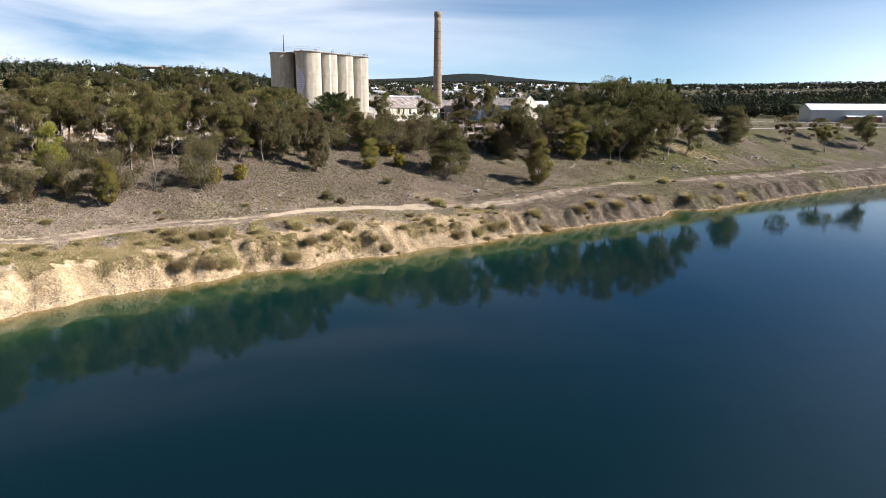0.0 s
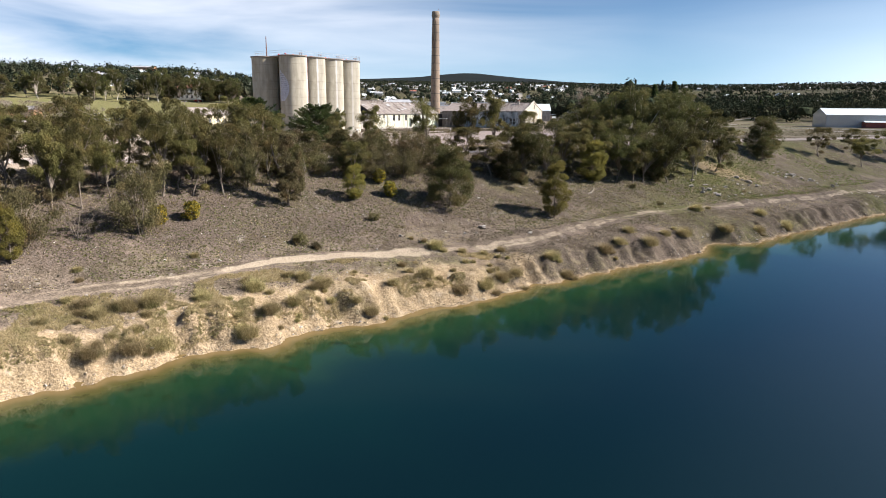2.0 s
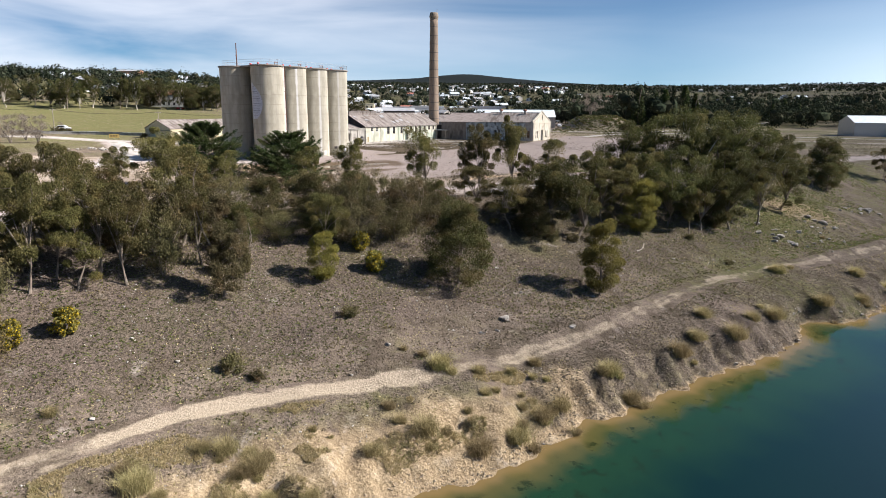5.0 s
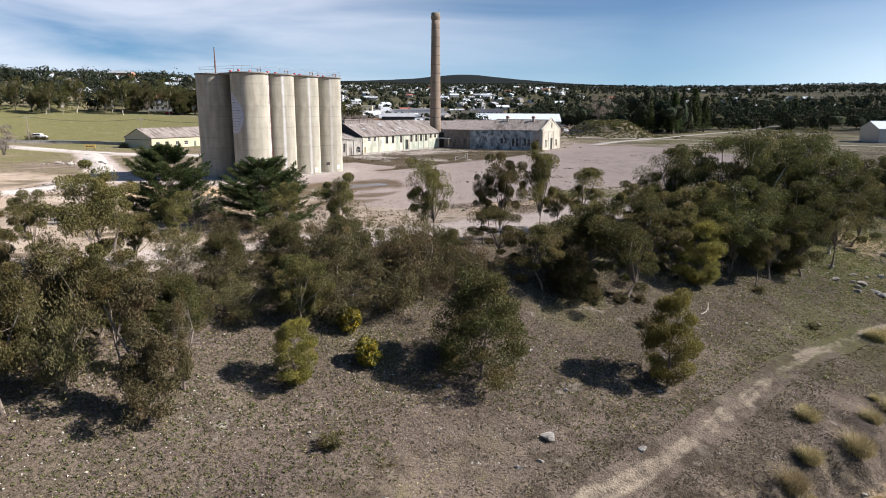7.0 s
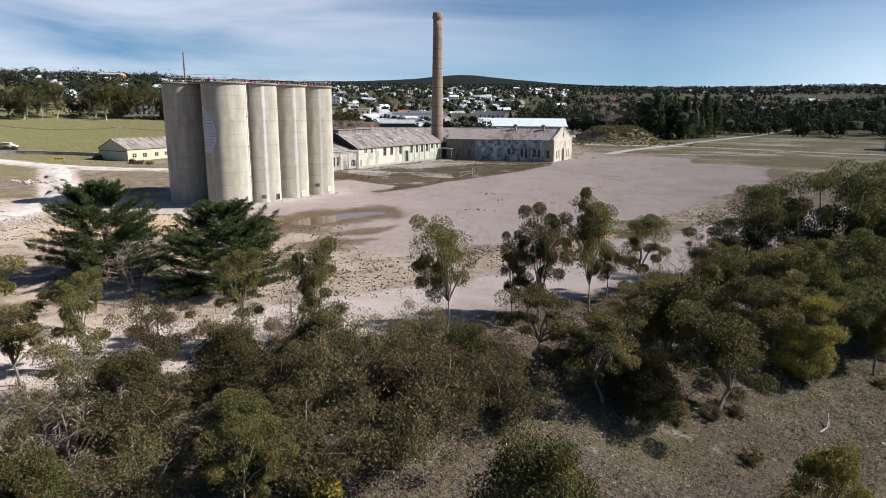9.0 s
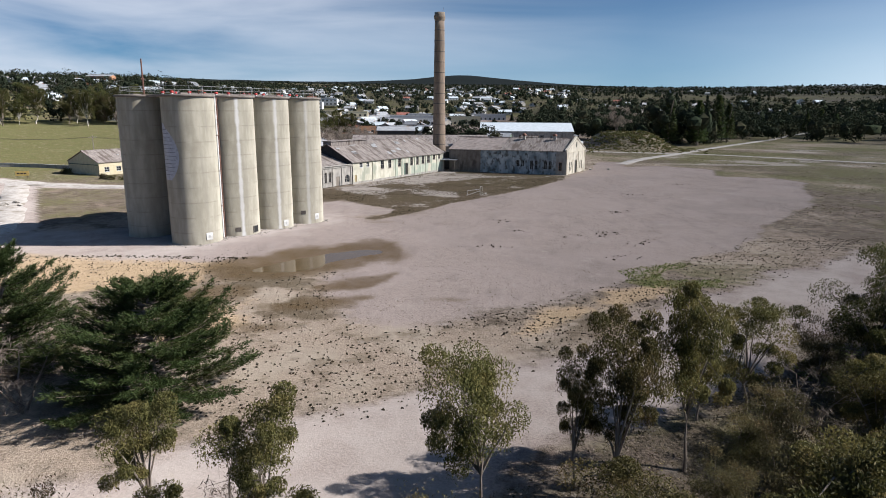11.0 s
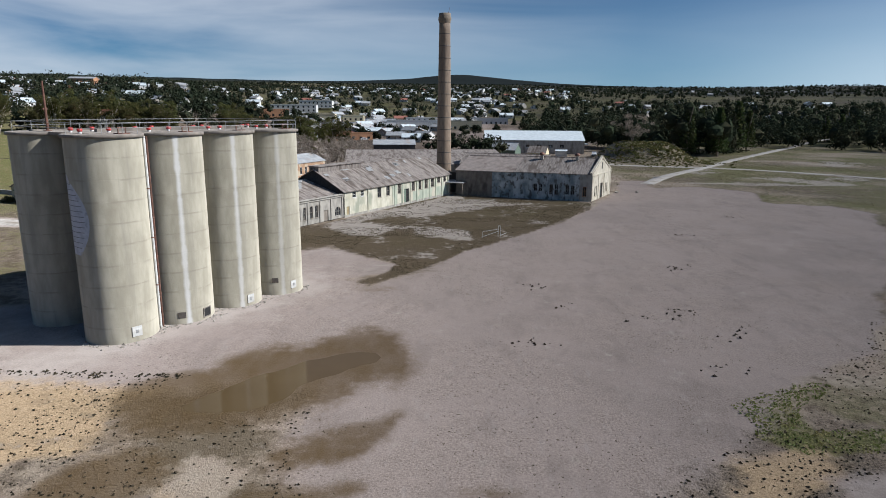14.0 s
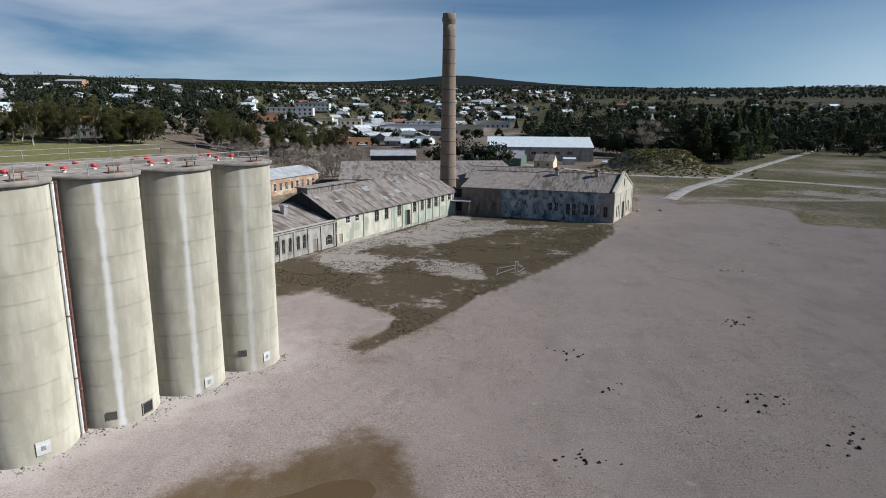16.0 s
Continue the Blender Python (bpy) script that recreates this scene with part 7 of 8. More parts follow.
scatter("bank_brush", 11000, lambda r, n: patchy(r, n, 12, 120, 0.6, 9.5, 4.0, 38, -0.25), 0.055, LEAF["dead"], "low brown brush along the bank", "shrubs", per=7, aspect=2.4, seed=13)
scatter("dead_sticks", 16000, lambda r, n: patchy(r, n, -60, 80, 9, 37, 6.0, 39, -0.3), 0.06, LEAF["twig"], "pale dead sticks under the trees", "litter", up=0.2, per=3, aspect=5.0, seed=14)
scatter("leaf_litter", 20000, lambda r, n: patchy(r, n, -60, 100, 5, 37, 7.0, 35, -0.3), 0.075, LEAF["tuft"], "dark twigs and litter under the trees", "litter", up=0.2, per=3, aspect=3.0, seed=4)
scatter("pale_chips", 12000, lambda r, n: patchy(r, n, -60, 110, 1.0, 30, 8.0, 36, -0.2), 0.055, LEAF["twig"], "small pale stones and sticks on the slope", "stones", up=0.3, per=2, aspect=1.6, seed=9)


def pebbles(name, n, place, size, material, label, category="stones", seed=1):
    """Many small angular stones in one mesh."""
    rng = np.random.default_rng(seed)
    x, y = place(rng, n)
    n = len(x)
    octa = np.array([(1, 0, 0), (0, 1, 0), (-1, 0, 0), (0, -1, 0), (0, 0, 1), (0, 0, -1)], float)
    sides = np.array([(0, 1, 4), (1, 2, 4), (2, 3, 4), (3, 0, 4), (1, 0, 5), (2, 1, 5), (3, 2, 5), (0, 3, 5)])
    k = size * rng.uniform(0.35, 1.0, n) ** 2 + size * 0.25
    v = octa[None] * rng.uniform(0.55, 1.15, (n, 6, 1)) + rng.normal(size=(n, 6, 3)) * 0.18
    a = rng.uniform(0, 6.283, n)
    c, q = np.cos(a)[:, None], np.sin(a)[:, None]
    v = np.stack([v[:, :, 0] * c - v[:, :, 1] * q, v[:, :, 0] * q + v[:, :, 1] * c, v[:, :, 2] * 0.75], 2) * k[:, None, None]
    v += np.stack([x, y, land(x, y) + 0.2 * k], 1)[:, None, :]
    f = sides[None] + 6 * np.arange(n)[:, None, None]
    ob = mesh_ob(name, v.reshape(-1, 3).tolist(), f.reshape(-1, 3).tolist(), material)
    return tagged(ob, label, category, kind="stuff")


def waterside(rng, n):
    u = rng.uniform(-52, 105, n)
    s = waterline(u) + np.abs(rng.normal(size=n)) * 0.8 + 0.05
    return SHORE_O[0] + u * SHORE_E[0] + s * SHORE_N[0], SHORE_O[1] + u * SHORE_E[1] + s * SHORE_N[1]


def silo_foot(rng, n):
    t, d = rng.uniform(-0.35, 3.4, n), 3.5 + np.abs(rng.normal(size=n)) * 0.55
    k = np.clip(np.round(t), 0, 3)
    a = rng.uniform(-2.4, 0.4, n)
    return SILO_0.x + SILO_STEP.x * k + d * np.cos(a), SILO_0.y + SILO_STEP.y * k + d * np.sin(a)


def apron_rim(rng, n):
    f = rng.uniform(0, 1, n)
    return -52 + 24 * f + rng.normal(size=n) * 0.4, 176.6 - 1.4 * f + rng.normal(size=n) * 0.35


pebbles("bank_rubble", 3600, waterside, 0.1, BANK_STONE, "pale broken stones along the water's edge", seed=31)
pebbles("slope_stones", 3000, lambda r, n: patchy(r, n, -58, 100, 3, 30, 8.0, 36, -0.15), 0.1, ROCK, "pale loose stones over the slope", seed=32)
pebbles("silo_rubble", 420, silo_foot, 0.13, ROCK, "crumbled concrete along the foot of the silos", "rubble", seed=33)
pebbles("apron_weeds", 200, apron_rim, 0.17, LEAF["clod"], "dark weeds along the edge of the silo apron", "grass", seed=34)
scatter("mound_scrub", 900, lambda r, n: (93 + r.normal(size=n) * 13, 412 + r.normal(size=n) * 9), 0.55, LEAF["dark"], "dark scrub over the grassy mound", "shrubs", up=0.7, per=9, aspect=1.6, seed=35)


def yard_tufts(rng, n):
    x, y = rng.uniform(-75, 60, n * 6), rng.uniform(118, 190, n * 6)
    edge = inside(x, y, YARD)
    keep = (edge < 0.5) & (edge > -20) & (fbm(x, y, 10.0, 3, 40) > rng.uniform(-0.6, 0.35, x.size)) & (off_line(x, y, LANE) > 4) & (inside(x, y, MUD) < 0) & (inside(x, y, SPUR) < 0.5)
    return x[keep][:n], y[keep][:n]


pebbles("yard_tufts", 6500, yard_tufts, 0.13, LEAF["clod"], "small dark tufts dotting the sandy yard edge", "grass", seed=5)


def bed_spots(rng, n):
    x, y = rng.uniform(16, 43, n * 4), rng.uniform(162, 183, n * 4)
    keep = inside(x, y, GREEN_BED) + fbm(x, y, 3.0, 3, 44) > 0
    return x[keep][:n], y[keep][:n]


scatter("green_bed_herbs", 1500, bed_spots, 0.11, LEAF["herb"], "green weeds on the yard's edge", "grass", per=3, seed=6)


def brown_spots(rng, n):
    x, y = rng.uniform(-36, 36, n * 4), rng.uniform(206, 297, n * 4)
    keep = (inside(x, y, BROWN) > 0) & (fbm(x, y, 7.0, 4, 11) < 0.05)
    return x[keep][:n], y[keep][:n]


scatter("brown_weeds", 7000, brown_spots, 0.1, LEAF["tuft"], "olive-brown weeds before the old workshop", "grass", up=0.4, per=3, seed=7)


def field_spots(rng, n):
    x, y = rng.uniform(40, 190, n * 3), rng.uniform(205, 420, n * 3)
    keep = (inside(x, y, YARD) < -0.5)
    for r in ROADS + [LANE]:
        keep &= off_line(x, y, r) > 3
    keep &= fbm(x, y, 12.0, 3, 46) > -0.1
    return x[keep][:n], y[keep][:n]


scatter("field_grass", 8000, field_spots, 0.13, LEAF["tuft"], "rough grass of the far field", "grass", per=3, seed=8)
lump_rng = random.Random(31)


def dark_lumps(rng, n):
    cx = [(16.9, 192.1), (22.6, 194), (20.8, 177.5), (3.8, 183.2), (26, 186), (9, 196), (40, 240), (60, 262), (30, 215), (7, 205)]
    i = rng.integers(0, len(cx), n)
    c = np.array(cx)[i]
    return c[:, 0] + rng.normal(size=n) * 1.4, c[:, 1] + rng.normal(size=n) * 1.0


pebbles("yard_debris", 110, dark_lumps, 0.21, LEAF["clod"], "dark clods and debris scattered on the gravel", "debris", seed=10)


def yard_spots(rng, n):
    x, y = rng.uniform(-50, 95, n * 4), rng.uniform(150, 285, n * 4)
    keep = (inside(x, y, YARD) > 0.5) & (fbm(x, y * 0.6, 9.0, 4, 91) > 0.0) & (inside(x, y, MUD) < -2)
    return x[keep][:n], y[keep][:n]


scatter("yard_stones", 7000, yard_spots, 0.06, LEAF["tuft"], "small dark stones and clods on the gravel yard", "stones", up=0.3, per=3, aspect=1.5, seed=23)
scatter("yard_pale_stones", 6000, yard_spots, 0.04, LEAF["twig"], "small pale stones on the gravel yard", "stones", up=0.3, per=3, aspect=1.5, seed=24)


# ---- buildings beyond the yard ----
def ground_z(x, y):
    return float(land(np.array([float(x)]), np.array([float(y)]))[0])


office = shed_simple("site_office", "low cream site office with a grey gabled roof", -94.9, 269.1, 62, 30, 13, 3.6, 6.4, CREAM_PAINT, FIBRE,
                     wins=[(1.6, 1.5, 1.0, 2.3), (5.2, 1.5, 1.0, 2.3), (9.4, 1.5, 1.0, 2.3), (13.0, 1.5, 1.0, 2.3), (20, 1.5, 1.0, 2.3), (23.5, 1.5, 1.0, 2.3)], door=(17.0, 18.0, 0.0, 2.1))
part("gable_trim", boxes((-0.36, -0.3, 2.85, -0.24, 12.3, 3.05)), GREEN_PAINT, office)
for x in (8.0, 10.5):
    vent = part("roof_vent", boxes((x, 3.2, 4.3, x + 0.6, 3.9, 5.3)), GREY_STEEL, office)
shed_simple("arched_brick_office", "brick and cream office with round-headed windows", -54.2, 326.0, 65, 24, 10, 5.0, 7.2, BRICK_FRONT, TIN_GREY,
            wins=[(1.5 + 2.7 * k, 1.1, 1.3, 3.6) for k in range(8)])
shed_simple("clerestory_shed", "tall dark-walled shed with a pale low roof", -27.0, 348.5, 4, 14.5, 12, 10.7, 12.0, DARK_BOARDS, TIN_GREY, z=0.0)
shed_simple("mill_shed", "wide low works shed with a weathered grey roof", -33.0, 318.0, 6, 52, 58, 6.2, 8.9, GREY_RENDER, FIBRE, z=0.0)
shed_simple("rear_shed", "weathered grey works shed behind the hall", 2.0, 318.0, -16, 26, 16, 6.8, 9.4, GREY_RENDER, FIBRE, z=0.0)
pale = shed_simple("storage_shed", "long storage shed with a bright pale blue steel roof", 21.5, 467.0, -5, 53, 31, 6.8, 11.2, GREY_RENDER, TIN_WHITE, wins=[(4 + 6 * k, 2.4, 3.0, 4.6) for k in range(7)], z=0.3)
part("gable_door", boxes((53.0, 11.0, 0.0, 53.05, 18.0, 4.8)), DARK, pale)
part("lean_to_roof", boxes((53.2, 16.0, 4.0, 58.0, 28.0, 4.2)), TIN_WHITE, pale)
shed_simple("small_cottage", "small cottage with a tan gabled roof", 38.5, 425.0, -22, 8.5, 9.0, 3.4, 6.2, CREAM_PAINT, FIBRE, wins=[(1.2, 1.2, 1.2, 2.5), (5.4, 1.2, 1.2, 2.5)])
shed_simple("green_cottage", "dark green cottage with a grey tin roof", 22.0, 440.0, -24, 13, 10, 3.8, 7.0, GREEN_PAINT, TIN_GREY, wins=[(2, 1.2, 1.2, 2.5), (8, 1.2, 1.2, 2.5)])
shed_simple("low_cottage", "low cottage with a brown roof beside the lane", 8.0, 436.0, -20, 14, 9, 2.9, 4.8, WHITE_PAINT, FIBRE, wins=[(2, 1.2, 1.0, 2.2), (9, 1.2, 1.0, 2.2)])
shed_simple("white_shed", "small white garden shed", 56.0, 446.0, -10, 5.5, 3.5, 2.8, 3.3, WHITE_PAINT, TIN_WHITE)
shed_simple("white_hospital", "long white two-storey building with dark windows", -172.0, 430.0, 6, 24, 11, 7.2, 9.4, WHITE_PAINT, TIN_RED,
            wins=[(1 + 2.9 * k, 1.4, z0, z0 + 1.7) for k in range(8) for z0 in (1.0, 4.4)])
shed_simple("steel_barn", "large steel barn with a pale low roof across the field", 199.0, 353.0, -14, 50, 22, 6.4, 9.6, GREY_STEEL, TIN_WHITE, z=0.0)
shed_simple("lean_shed", "small open shed with a white roof before the barn", 214.0, 344.0, -14, 16, 6, 2.8, 3.3, surface("dull_red_boards", (0.2, 0.06, 0.05), (0.28, 0.09, 0.07), 2.0), TIN_WHITE, z=0.0)
shed_simple("red_shed", "low red brick shed by the roadside", -178.0, 276.0, 10, 14, 8, 3.2, 4.4, BRICK, TIN_GREY, wins=[(2, 1.5, 1, 2.3), (9, 1.5, 1, 2.3)])
shed_simple("hill_brick_house", "tall orange brick house on the hill", -314.0, 683.0, 4, 21, 12, 8.5, 10.0, BRICK, TIN_GREY, wins=[(2 + 5 * k, 1.6, z0, z0 + 2.2) for k in range(4) for z0 in (1.5, 5.2)])


def street_block(x, y, ang, L, D, h, wall_mat, roof_mat, label, floors=1):
    """A flat-topped town building with a parapet and a row of windows."""
    t = thing("town_building", label, "building", pose(x, y, ground_z(x, y) - 0.4, 0, 0, ang), "main street buildings")
    n = max(2, int(L / 4.5))
    holes = [((i + 0.3) * L / n, (i + 0.65) * L / n, 1.0 + f * h / floors, 1.0 + f * h / floors + 1.9) for i in range(n) for f in range(floors)]
    part("front_wall", wall_bm(L, h, 0.3, holes), wall_mat, t)
    for i, hh in enumerate(holes):
        part("window", boxes((hh[0], 0.15, hh[2], hh[1], 0.2, hh[3])), GLASS, t)
    part("side_wall", boxes((0, 0.3, 0, 0.3, D, h)), wall_mat, t)
    part("side_wall", boxes((L - 0.3, 0.3, 0, L, D, h)), wall_mat, t)
    part("back_wall", boxes((0.3, D - 0.3, 0, L - 0.3, D, h)), wall_mat, t)
    part("parapet", boxes((-0.15, -0.15, h, L + 0.15, 0.35, h + 0.8)), wall_mat, t)
    part("roof", boxes((0.0, 0.36, h, L, D, h + 0.18)), roof_mat, t)


STREET = [(-84, 690, 3, 18, 14, 10, "cream", "plain cream two-storey shop building", 2), (-128, 738, 2, 30, 14, 6, "yellow", "low yellow shopfront building", 1),
          (-44, 664, 3, 46, 16, 7.5, "white", "long white arcaded hall with dark windows", 1), (6, 672, -2, 30, 14, 7, "cream", "cream commercial hall with a flat roof", 1),
          (-112, 566, 20, 30, 14, 4.6, "white", "low white shop with a grey roof", 1), (-72, 556, 14, 26, 16, 5.0, "brick", "brown brick shop with an awning", 1),
          (-164, 762, 4, 44, 18, 7, "white", "pale two-storey school block", 2), (-160, 880, 2, 38, 16, 8, "white", "pale two-storey hall with grey roof", 2),
          (96, 700, -6, 34, 12, 5, "cream", "low cream club building with a parapet", 1), (-150, 640, 12, 30, 16, 6, "brick", "red brick shop row with a parapet", 1),
          (-60, 610, 6, 28, 18, 5, "white", "low white workshop with a flat roof", 1), (-30, 720, 4, 34, 16, 7, "white", "pale two-storey shop with a parapet", 2), (30, 740, -2, 36, 14, 6, "white", "long low white hall", 1)]
for x, y, ang, L, D, h, tone, label, floors in STREET:
    street_block(x, y, ang, L, D, h, {"cream": CREAM_PAINT, "yellow": CREAM_PAINT, "white": WHITE_PAINT, "brick": BRICK}[tone], TIN_GREY, label, floors)


# ---- houses of the town ----
def house_model(m, L, D, wall_mat, roof_mat, label, wing):
    t = thing("house", label, "house", m, "town houses")
    holes = [(1.2, 2.6, 0.9, 2.2), (L - 3.0, L - 1.6, 0.9, 2.2)]
    door = (L / 2 - 0.5, L / 2 + 0.5, 0.0, 2.1)
    part("front_wall", wall_bm(L, 3.0, 0.2, holes + [door]), wall_mat, t)
    for h in holes:
        part("window", boxes((h[0], 0.1, h[2], h[1], 0.14, h[3])), GLASS, t)
    part("door", boxes((door[0], 0.1, 0, door[1], 0.15, 2.1)), TIMBER, t)
    part("back_wall", boxes((0, D - 0.2, 0, L, D, 3.0)), wall_mat, t)
    gable_wall(t, 0.0, D, 3.0, 5.2, wall_mat, 0.2, rise_by=-0.04)
    gable_wall(t, L - 0.2, D, 3.0, 5.2, wall_mat, 0.2, rise_by=-0.04)
    gable_roof(t, None, L, D, 3.0, 5.2, roof_mat, 0.45)
    part("footing", boxes((0.05, 0.05, -1.5, L - 0.05, D - 0.05, 0.0)), GREY_RENDER, t)
    part("chimney", boxes((L * 0.3, D * 0.6, 4.0, L * 0.3 + 0.7, D * 0.6 + 0.7, 6.0)), BRICK, t)
    if wing:
        part("verandah_roof", boxes((-0.2, -2.2, 2.5, L + 0.2, -0.46, 2.62)), roof_mat, t)
        for x in (0.0, L / 2, L - 0.1):
            part("verandah_post", boxes((x, -2.1, 0, x + 0.1, -2.0, 2.5)), WHITE_PAINT, t)
    return t


HOUSE_KINDS = [(12, 9, WHITE_PAINT, TIN_GREY, "white weatherboard house with a grey tin roof", True), (14, 9, WHITE_PAINT, TIN_WHITE, "white house with a pale steel roof", False),
               (13, 10, CREAM_PAINT, TIN_RED, "cream house with a red roof", True), (11, 9, WHITE_PAINT, TIN_RED, "white cottage with a red roof", False),
               (15, 10, GREY_RENDER, TIN_GREY, "plain grey house with a tin roof", False), (12, 8, WHITE_PAINT, TIN_WHITE, "small white house with a pale roof", True)]
house_first = {}
town = random.Random(77)
placed = []


def add_house(x, y):
    if min((math.hypot(x - a, y - b) for a, b in placed), default=99) < 15:
        return False
    placed.append((x, y))
    i = town.choices(range(6), (6, 2.5, 0.7, 0.6, 5, 2.5))[0]
    m = pose(x, y, ground_z(x, y) + 0.4, 0, 0, town.choice((0, 8, -15, 60, 75, 35, -40)) + town.uniform(-6, 6))
    if i not in house_first:
        house_first[i] = house_model(m, *HOUSE_KINDS[i])
    else:
        copy_thing(house_first[i], m)
    return True


# (bearing from, to, distance from, to, how many)
for a0, a1, d0, d1, n in ((-13, 0, 400, 640, 42), (-35, -20, 430, 640, 34), (-36, -15, 640, 1100, 38), (-16, -4, 560, 800, 16), (-14, 12, 800, 1250, 72), (-12, 12, 1250, 1700, 60), (12, 24, 700, 1100, 15), (20, 36, 620, 1050, 18), (14, 34, 1300, 2100, 14), (-3, 9, 590, 800, 12)):
    k = tries = 0
    while k < n and tries < 600:
        tries += 1
        x, y = bearing(town.uniform(a0, a1), town.uniform(d0, d1))
        k += add_house(x, y)


# ---- vehicles ----
def car(m, paint, label):
    c = thing("car", label, "car", m, "parked cars")
    bm = bmesh.new()
    prof = [(-2.3, 0.35), (2.3, 0.35), (2.35, 0.75), (1.3, 0.95), (0.7, 1.5), (-1.3, 1.55), (-2.1, 1.0), (-2.35, 0.9)]
    l, r = [bm.verts.new((x, -0.88, z)) for x, z in prof], [bm.verts.new((x, 0.88, z)) for x, z in prof]
    bm.faces.new(l)
    bm.faces.new(r[::-1])
    for i in range(8):
        j = (i + 1) % 8
        bm.faces.new((l[i], r[i], r[j], l[j]))
    bmesh.ops.recalc_face_normals(bm, faces=bm.faces)
    bmesh.ops.bevel(bm, geom=list(bm.edges), offset=0.06, segments=2, affect="EDGES")
    part("body", bm, paint, c)
    for s in (-1, 1):
        part("side_window", boxes((-1.5, s * 0.87 - 0.02, 1.02, 0.75, s * 0.87 + 0.02, 1.42)), GLASS, c)
        for x in (-1.45, 1.45):
            bm = bmesh.new()
            tube(bm, (x, s * 0.72, 0.32), (x, s * 0.92, 0.32), 0.32, 0.32, 16)
            part("wheel", bm, RUBBER, c)
    return c


first_car = car(pose(70.8, 427, ground_z(70.8, 427), 0, 0, 70) @ Matrix.Diagonal((1.15, 1.15, 1.25, 1)), CAR_WHITE, "white van parked by the lane")
for x, y, a in ((60, 455, 30), (-52, 560, 10), (-46, 566, 12), (28, 456, 60), (-90, 600, 20), (-150, 300, 10)):
    copy_thing(first_car, pose(x, y, ground_z(x, y), 0, 0, a))
car(pose(-151, 421, ground_z(-151, 421), 0, 0, 60), CAR_RED, "red car parked by the white building")


# ---- poles, fences, clutter ----
def power_pole(x, y, h=9.0):
    p = thing("power_pole", "grey timber power pole with a crossarm", "pole", pose(x, y, ground_z(x, y), 0, 0, 25), "power poles")
    bm = bmesh.new()
    tube(bm, (0, 0, -0.5), (0, 0, h), 0.16, 0.11, 8)
    part("shaft", bm, TIMBER, p)
    part("crossarm", boxes((-1.1, -0.06, h - 0.8, 1.1, 0.06, h - 0.66)), TIMBER, p)
    for k in (-1.0, -0.4, 0.4, 1.0):
        part("insulator", boxes((k - 0.05, -0.05, h - 0.66, k + 0.05, 0.05, h - 0.48)), WHITE_PAINT, p)
    return Vector((x, y, ground_z(x, y) + h - 0.48))


tops = [power_pole(x, y) for x, y in ((-230, 300), (-190, 297), (-149.3, 292.9), (-112, 300), (-78, 312))]
line = thing("power_line", "sagging power wires strung between timber poles", "cable")
for a, b in zip(tops, tops[1:]):
    for off in (-0.9, 0.9):
        bm = bmesh.new()
        prev = None
        for i in range(9):
            f = i / 8
            q = a.lerp(b, f) + Vector((off * 0.5, off, -1.2 * (1 - (2 * f - 1) ** 2)))
            if prev is not None:
                tube(bm, prev, q, 0.03, 0.03, 4, cap=False)
            prev = q
        part("wire", bm, RUBBER, line)


def low_wall(pts, label):
    w = thing("low_wall", label, "wall", group="low walls")
    for (ax, ay), (bx, by) in zip(pts, pts[1:]):
        d = math.hypot(bx - ax, by - ay)
        m = along(ax, ay, bx - ax, by - ay, ground_z((ax + bx) / 2, (ay + by) / 2) - 0.5)
        bm = boxes((0, -0.12, 0, d, 0.12, 1.5))
        bm.transform(m)
        part("wall_panel", bm, GREY_RENDER, w)
        bm = boxes((0, -0.17, 1.5, d, 0.17, 1.6))
        bm.transform(m)
        part("coping", bm, WHITE_PAINT, w)


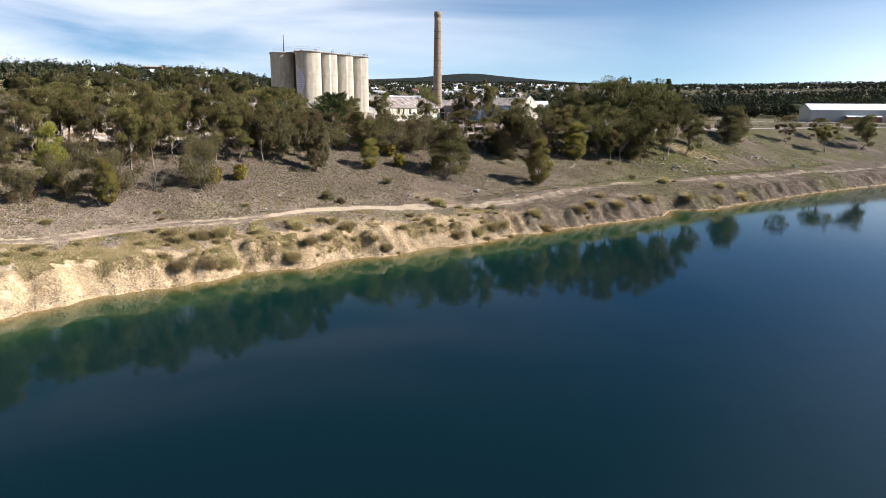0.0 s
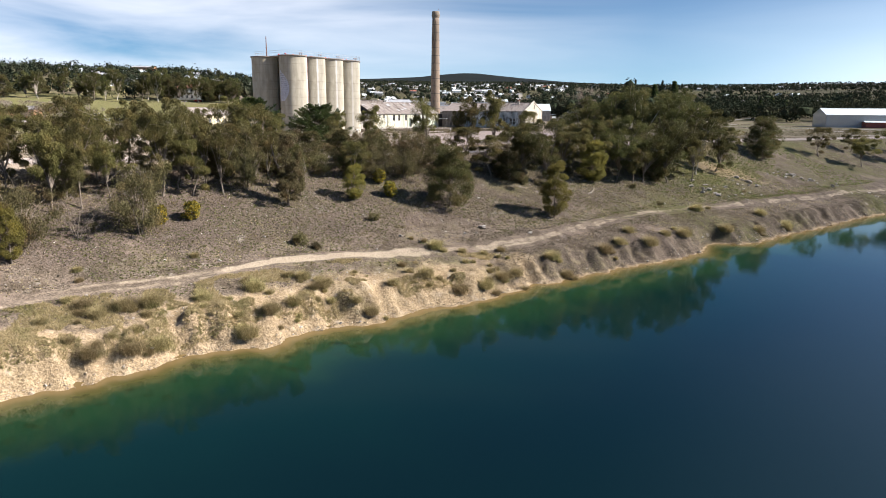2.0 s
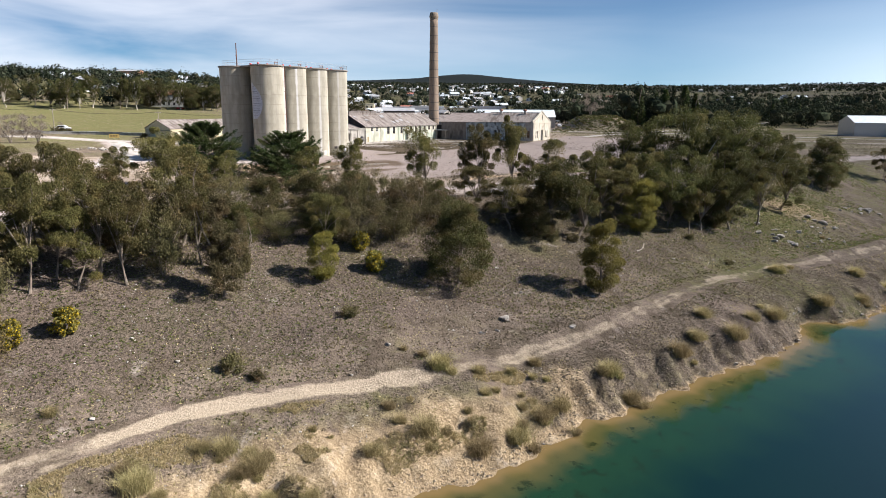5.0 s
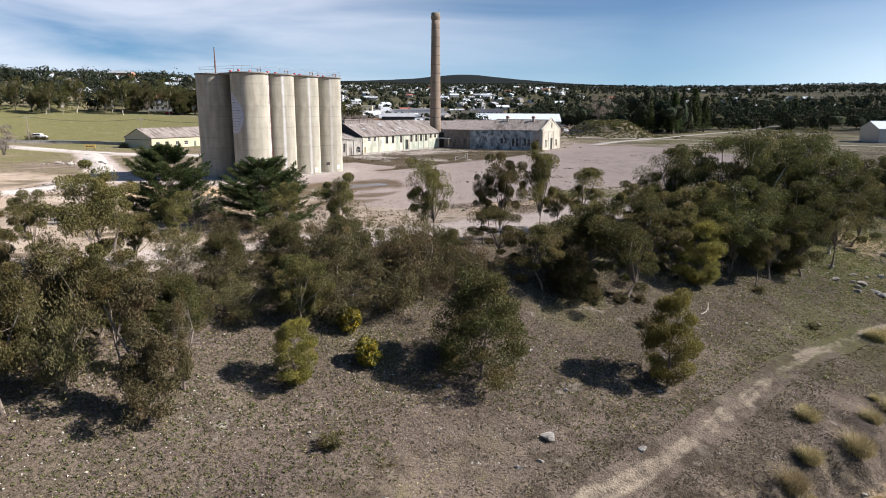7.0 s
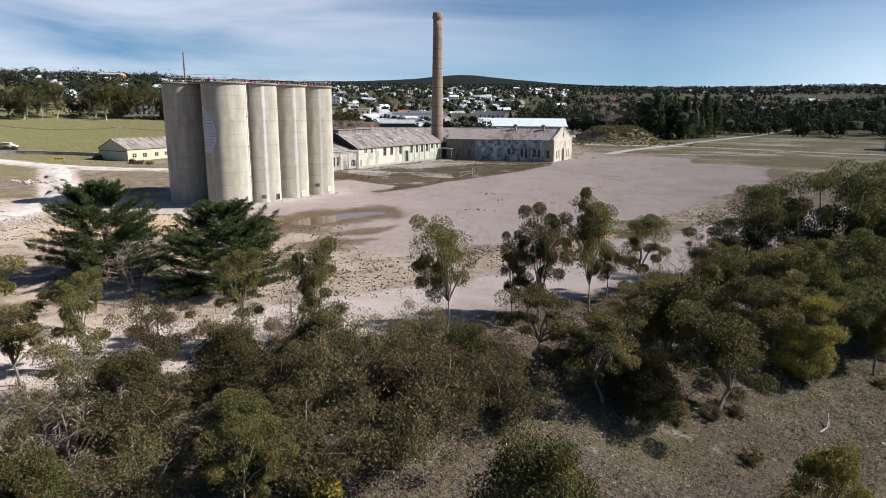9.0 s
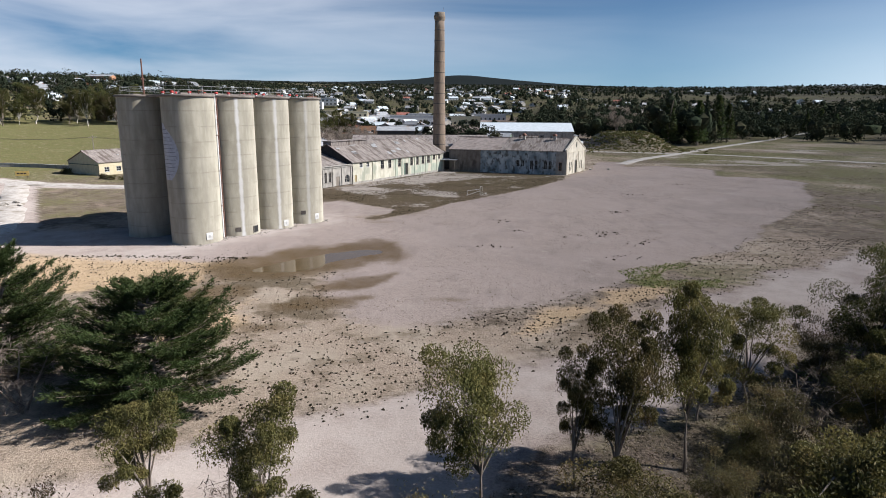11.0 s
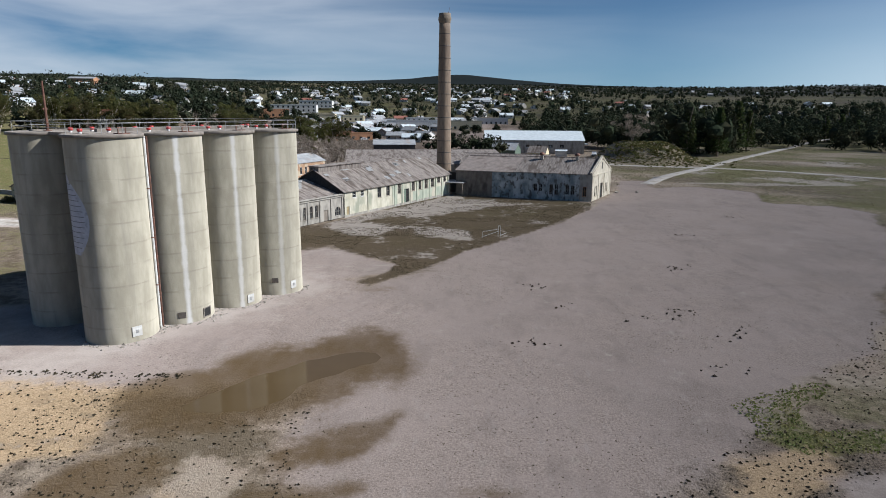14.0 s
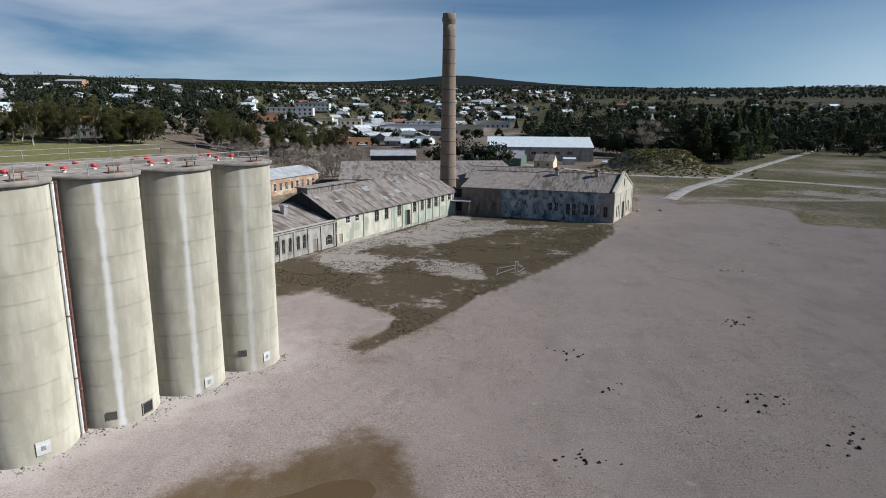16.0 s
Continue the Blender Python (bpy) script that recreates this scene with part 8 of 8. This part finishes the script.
low_wall([(-160, 283), (-150, 286), (-140, 288), (-130, 288.5), (-120, 287), (-110, 284)], "low pale rendered boundary wall beside the park")
board = thing("yellow_board", "yellow roadside warning board", "sign", pose(-111.5, 262.8, ground_z(-111.5, 262.8), 0, 0, 10))
part("panel", boxes((-1.6, -0.04, 0.5, 1.6, 0.04, 1.7)), YELLOW, board)
for x in (-1.2, 1.1):
    part("leg", boxes((x, 0.05, -0.2, x + 0.1, 0.13, 1.6)), STEEL, board)
for x in (-1.2, -0.4, 0.4):
    part("text_bar", boxes((x, -0.055, 0.95, x + 0.6, -0.045, 1.25)), DARK, board)
for x, y, h in ((-105.7, 272.9, 2.6), (-90.5, 262.3, 1.6), (-88, 261.5, 1.4), (-85, 261, 1.2), (-144.7, 294.5, 2.0), (-148, 295.5, 2.0), (-151, 296, 1.9)):
    plant("s", x, y, h, h * 1.3)

frame_stand = thing("broken_frame", "collapsed pale steel frame standing in the weeds", "frame", pose(5.6, 238.5, 0, 0, 0, 25))
for a, b in (((0, 0, 0), (0, 0, 2.0)), ((0.5, 0, 0), (0.5, 0, 2.0)), ((0, 0, 2.0), (0.5, 0, 2.0)), ((0, 0, 1.0), (-3.2, 0.5, 0.1)), ((-3, 0.5, 0), (-3, 0.5, 1.1)), ((-3, 0.5, 1.1), (0, 0, 1.4)), ((0.5, 0, 0.2), (3.0, 2.0, 0.1))):
    bm = bmesh.new()
    tube(bm, a, b, 0.05, 0.05, 5)
    part("bar", bm, GREY_STEEL, frame_stand)
log = thing("fallen_branch", "pale fallen branch on the stony slope", "branch", pose(24.1, 119.1, ground_z(24.1, 119.1) + 0.1, 0, -12, 30))
bm = bmesh.new()
_r = np.random.default_rng(2)
limb(bm, _r, (-1.3, 0, 0), (1, 0.05, 0.08), 2.6, 0.09, 4, 6)
part("stem", bm, PALE_BARK, log)
bm = bmesh.new()
limb(bm, _r, (0.3, 0, 0.1), (0.6, 0.5, 0.4), 0.8, 0.04, 3, 5)
part("twig", bm, PALE_BARK, log)
heap_rng = random.Random(9)
for k in range(46):
    x, y = (heap_rng.gauss(-92, 4.5), heap_rng.gauss(218, 1.6)) if k < 30 else (heap_rng.gauss(42, 4.0), heap_rng.gauss(303, 3.0))
    s = heap_rng.uniform(0.4, 1.2)
    m = pose(x, y, ground_z(x, y) + 0.15 * s, heap_rng.uniform(-20, 20), 0, heap_rng.uniform(0, 360)) @ Matrix.Diagonal((s * 1.3, s, s, 1))
    o = copy_thing(rock_models[k % 5], m)
    o.matrix_basis = m
    tagged(o, "pale broken rubble block heaped on the ground", "rock", "rubble heaps")
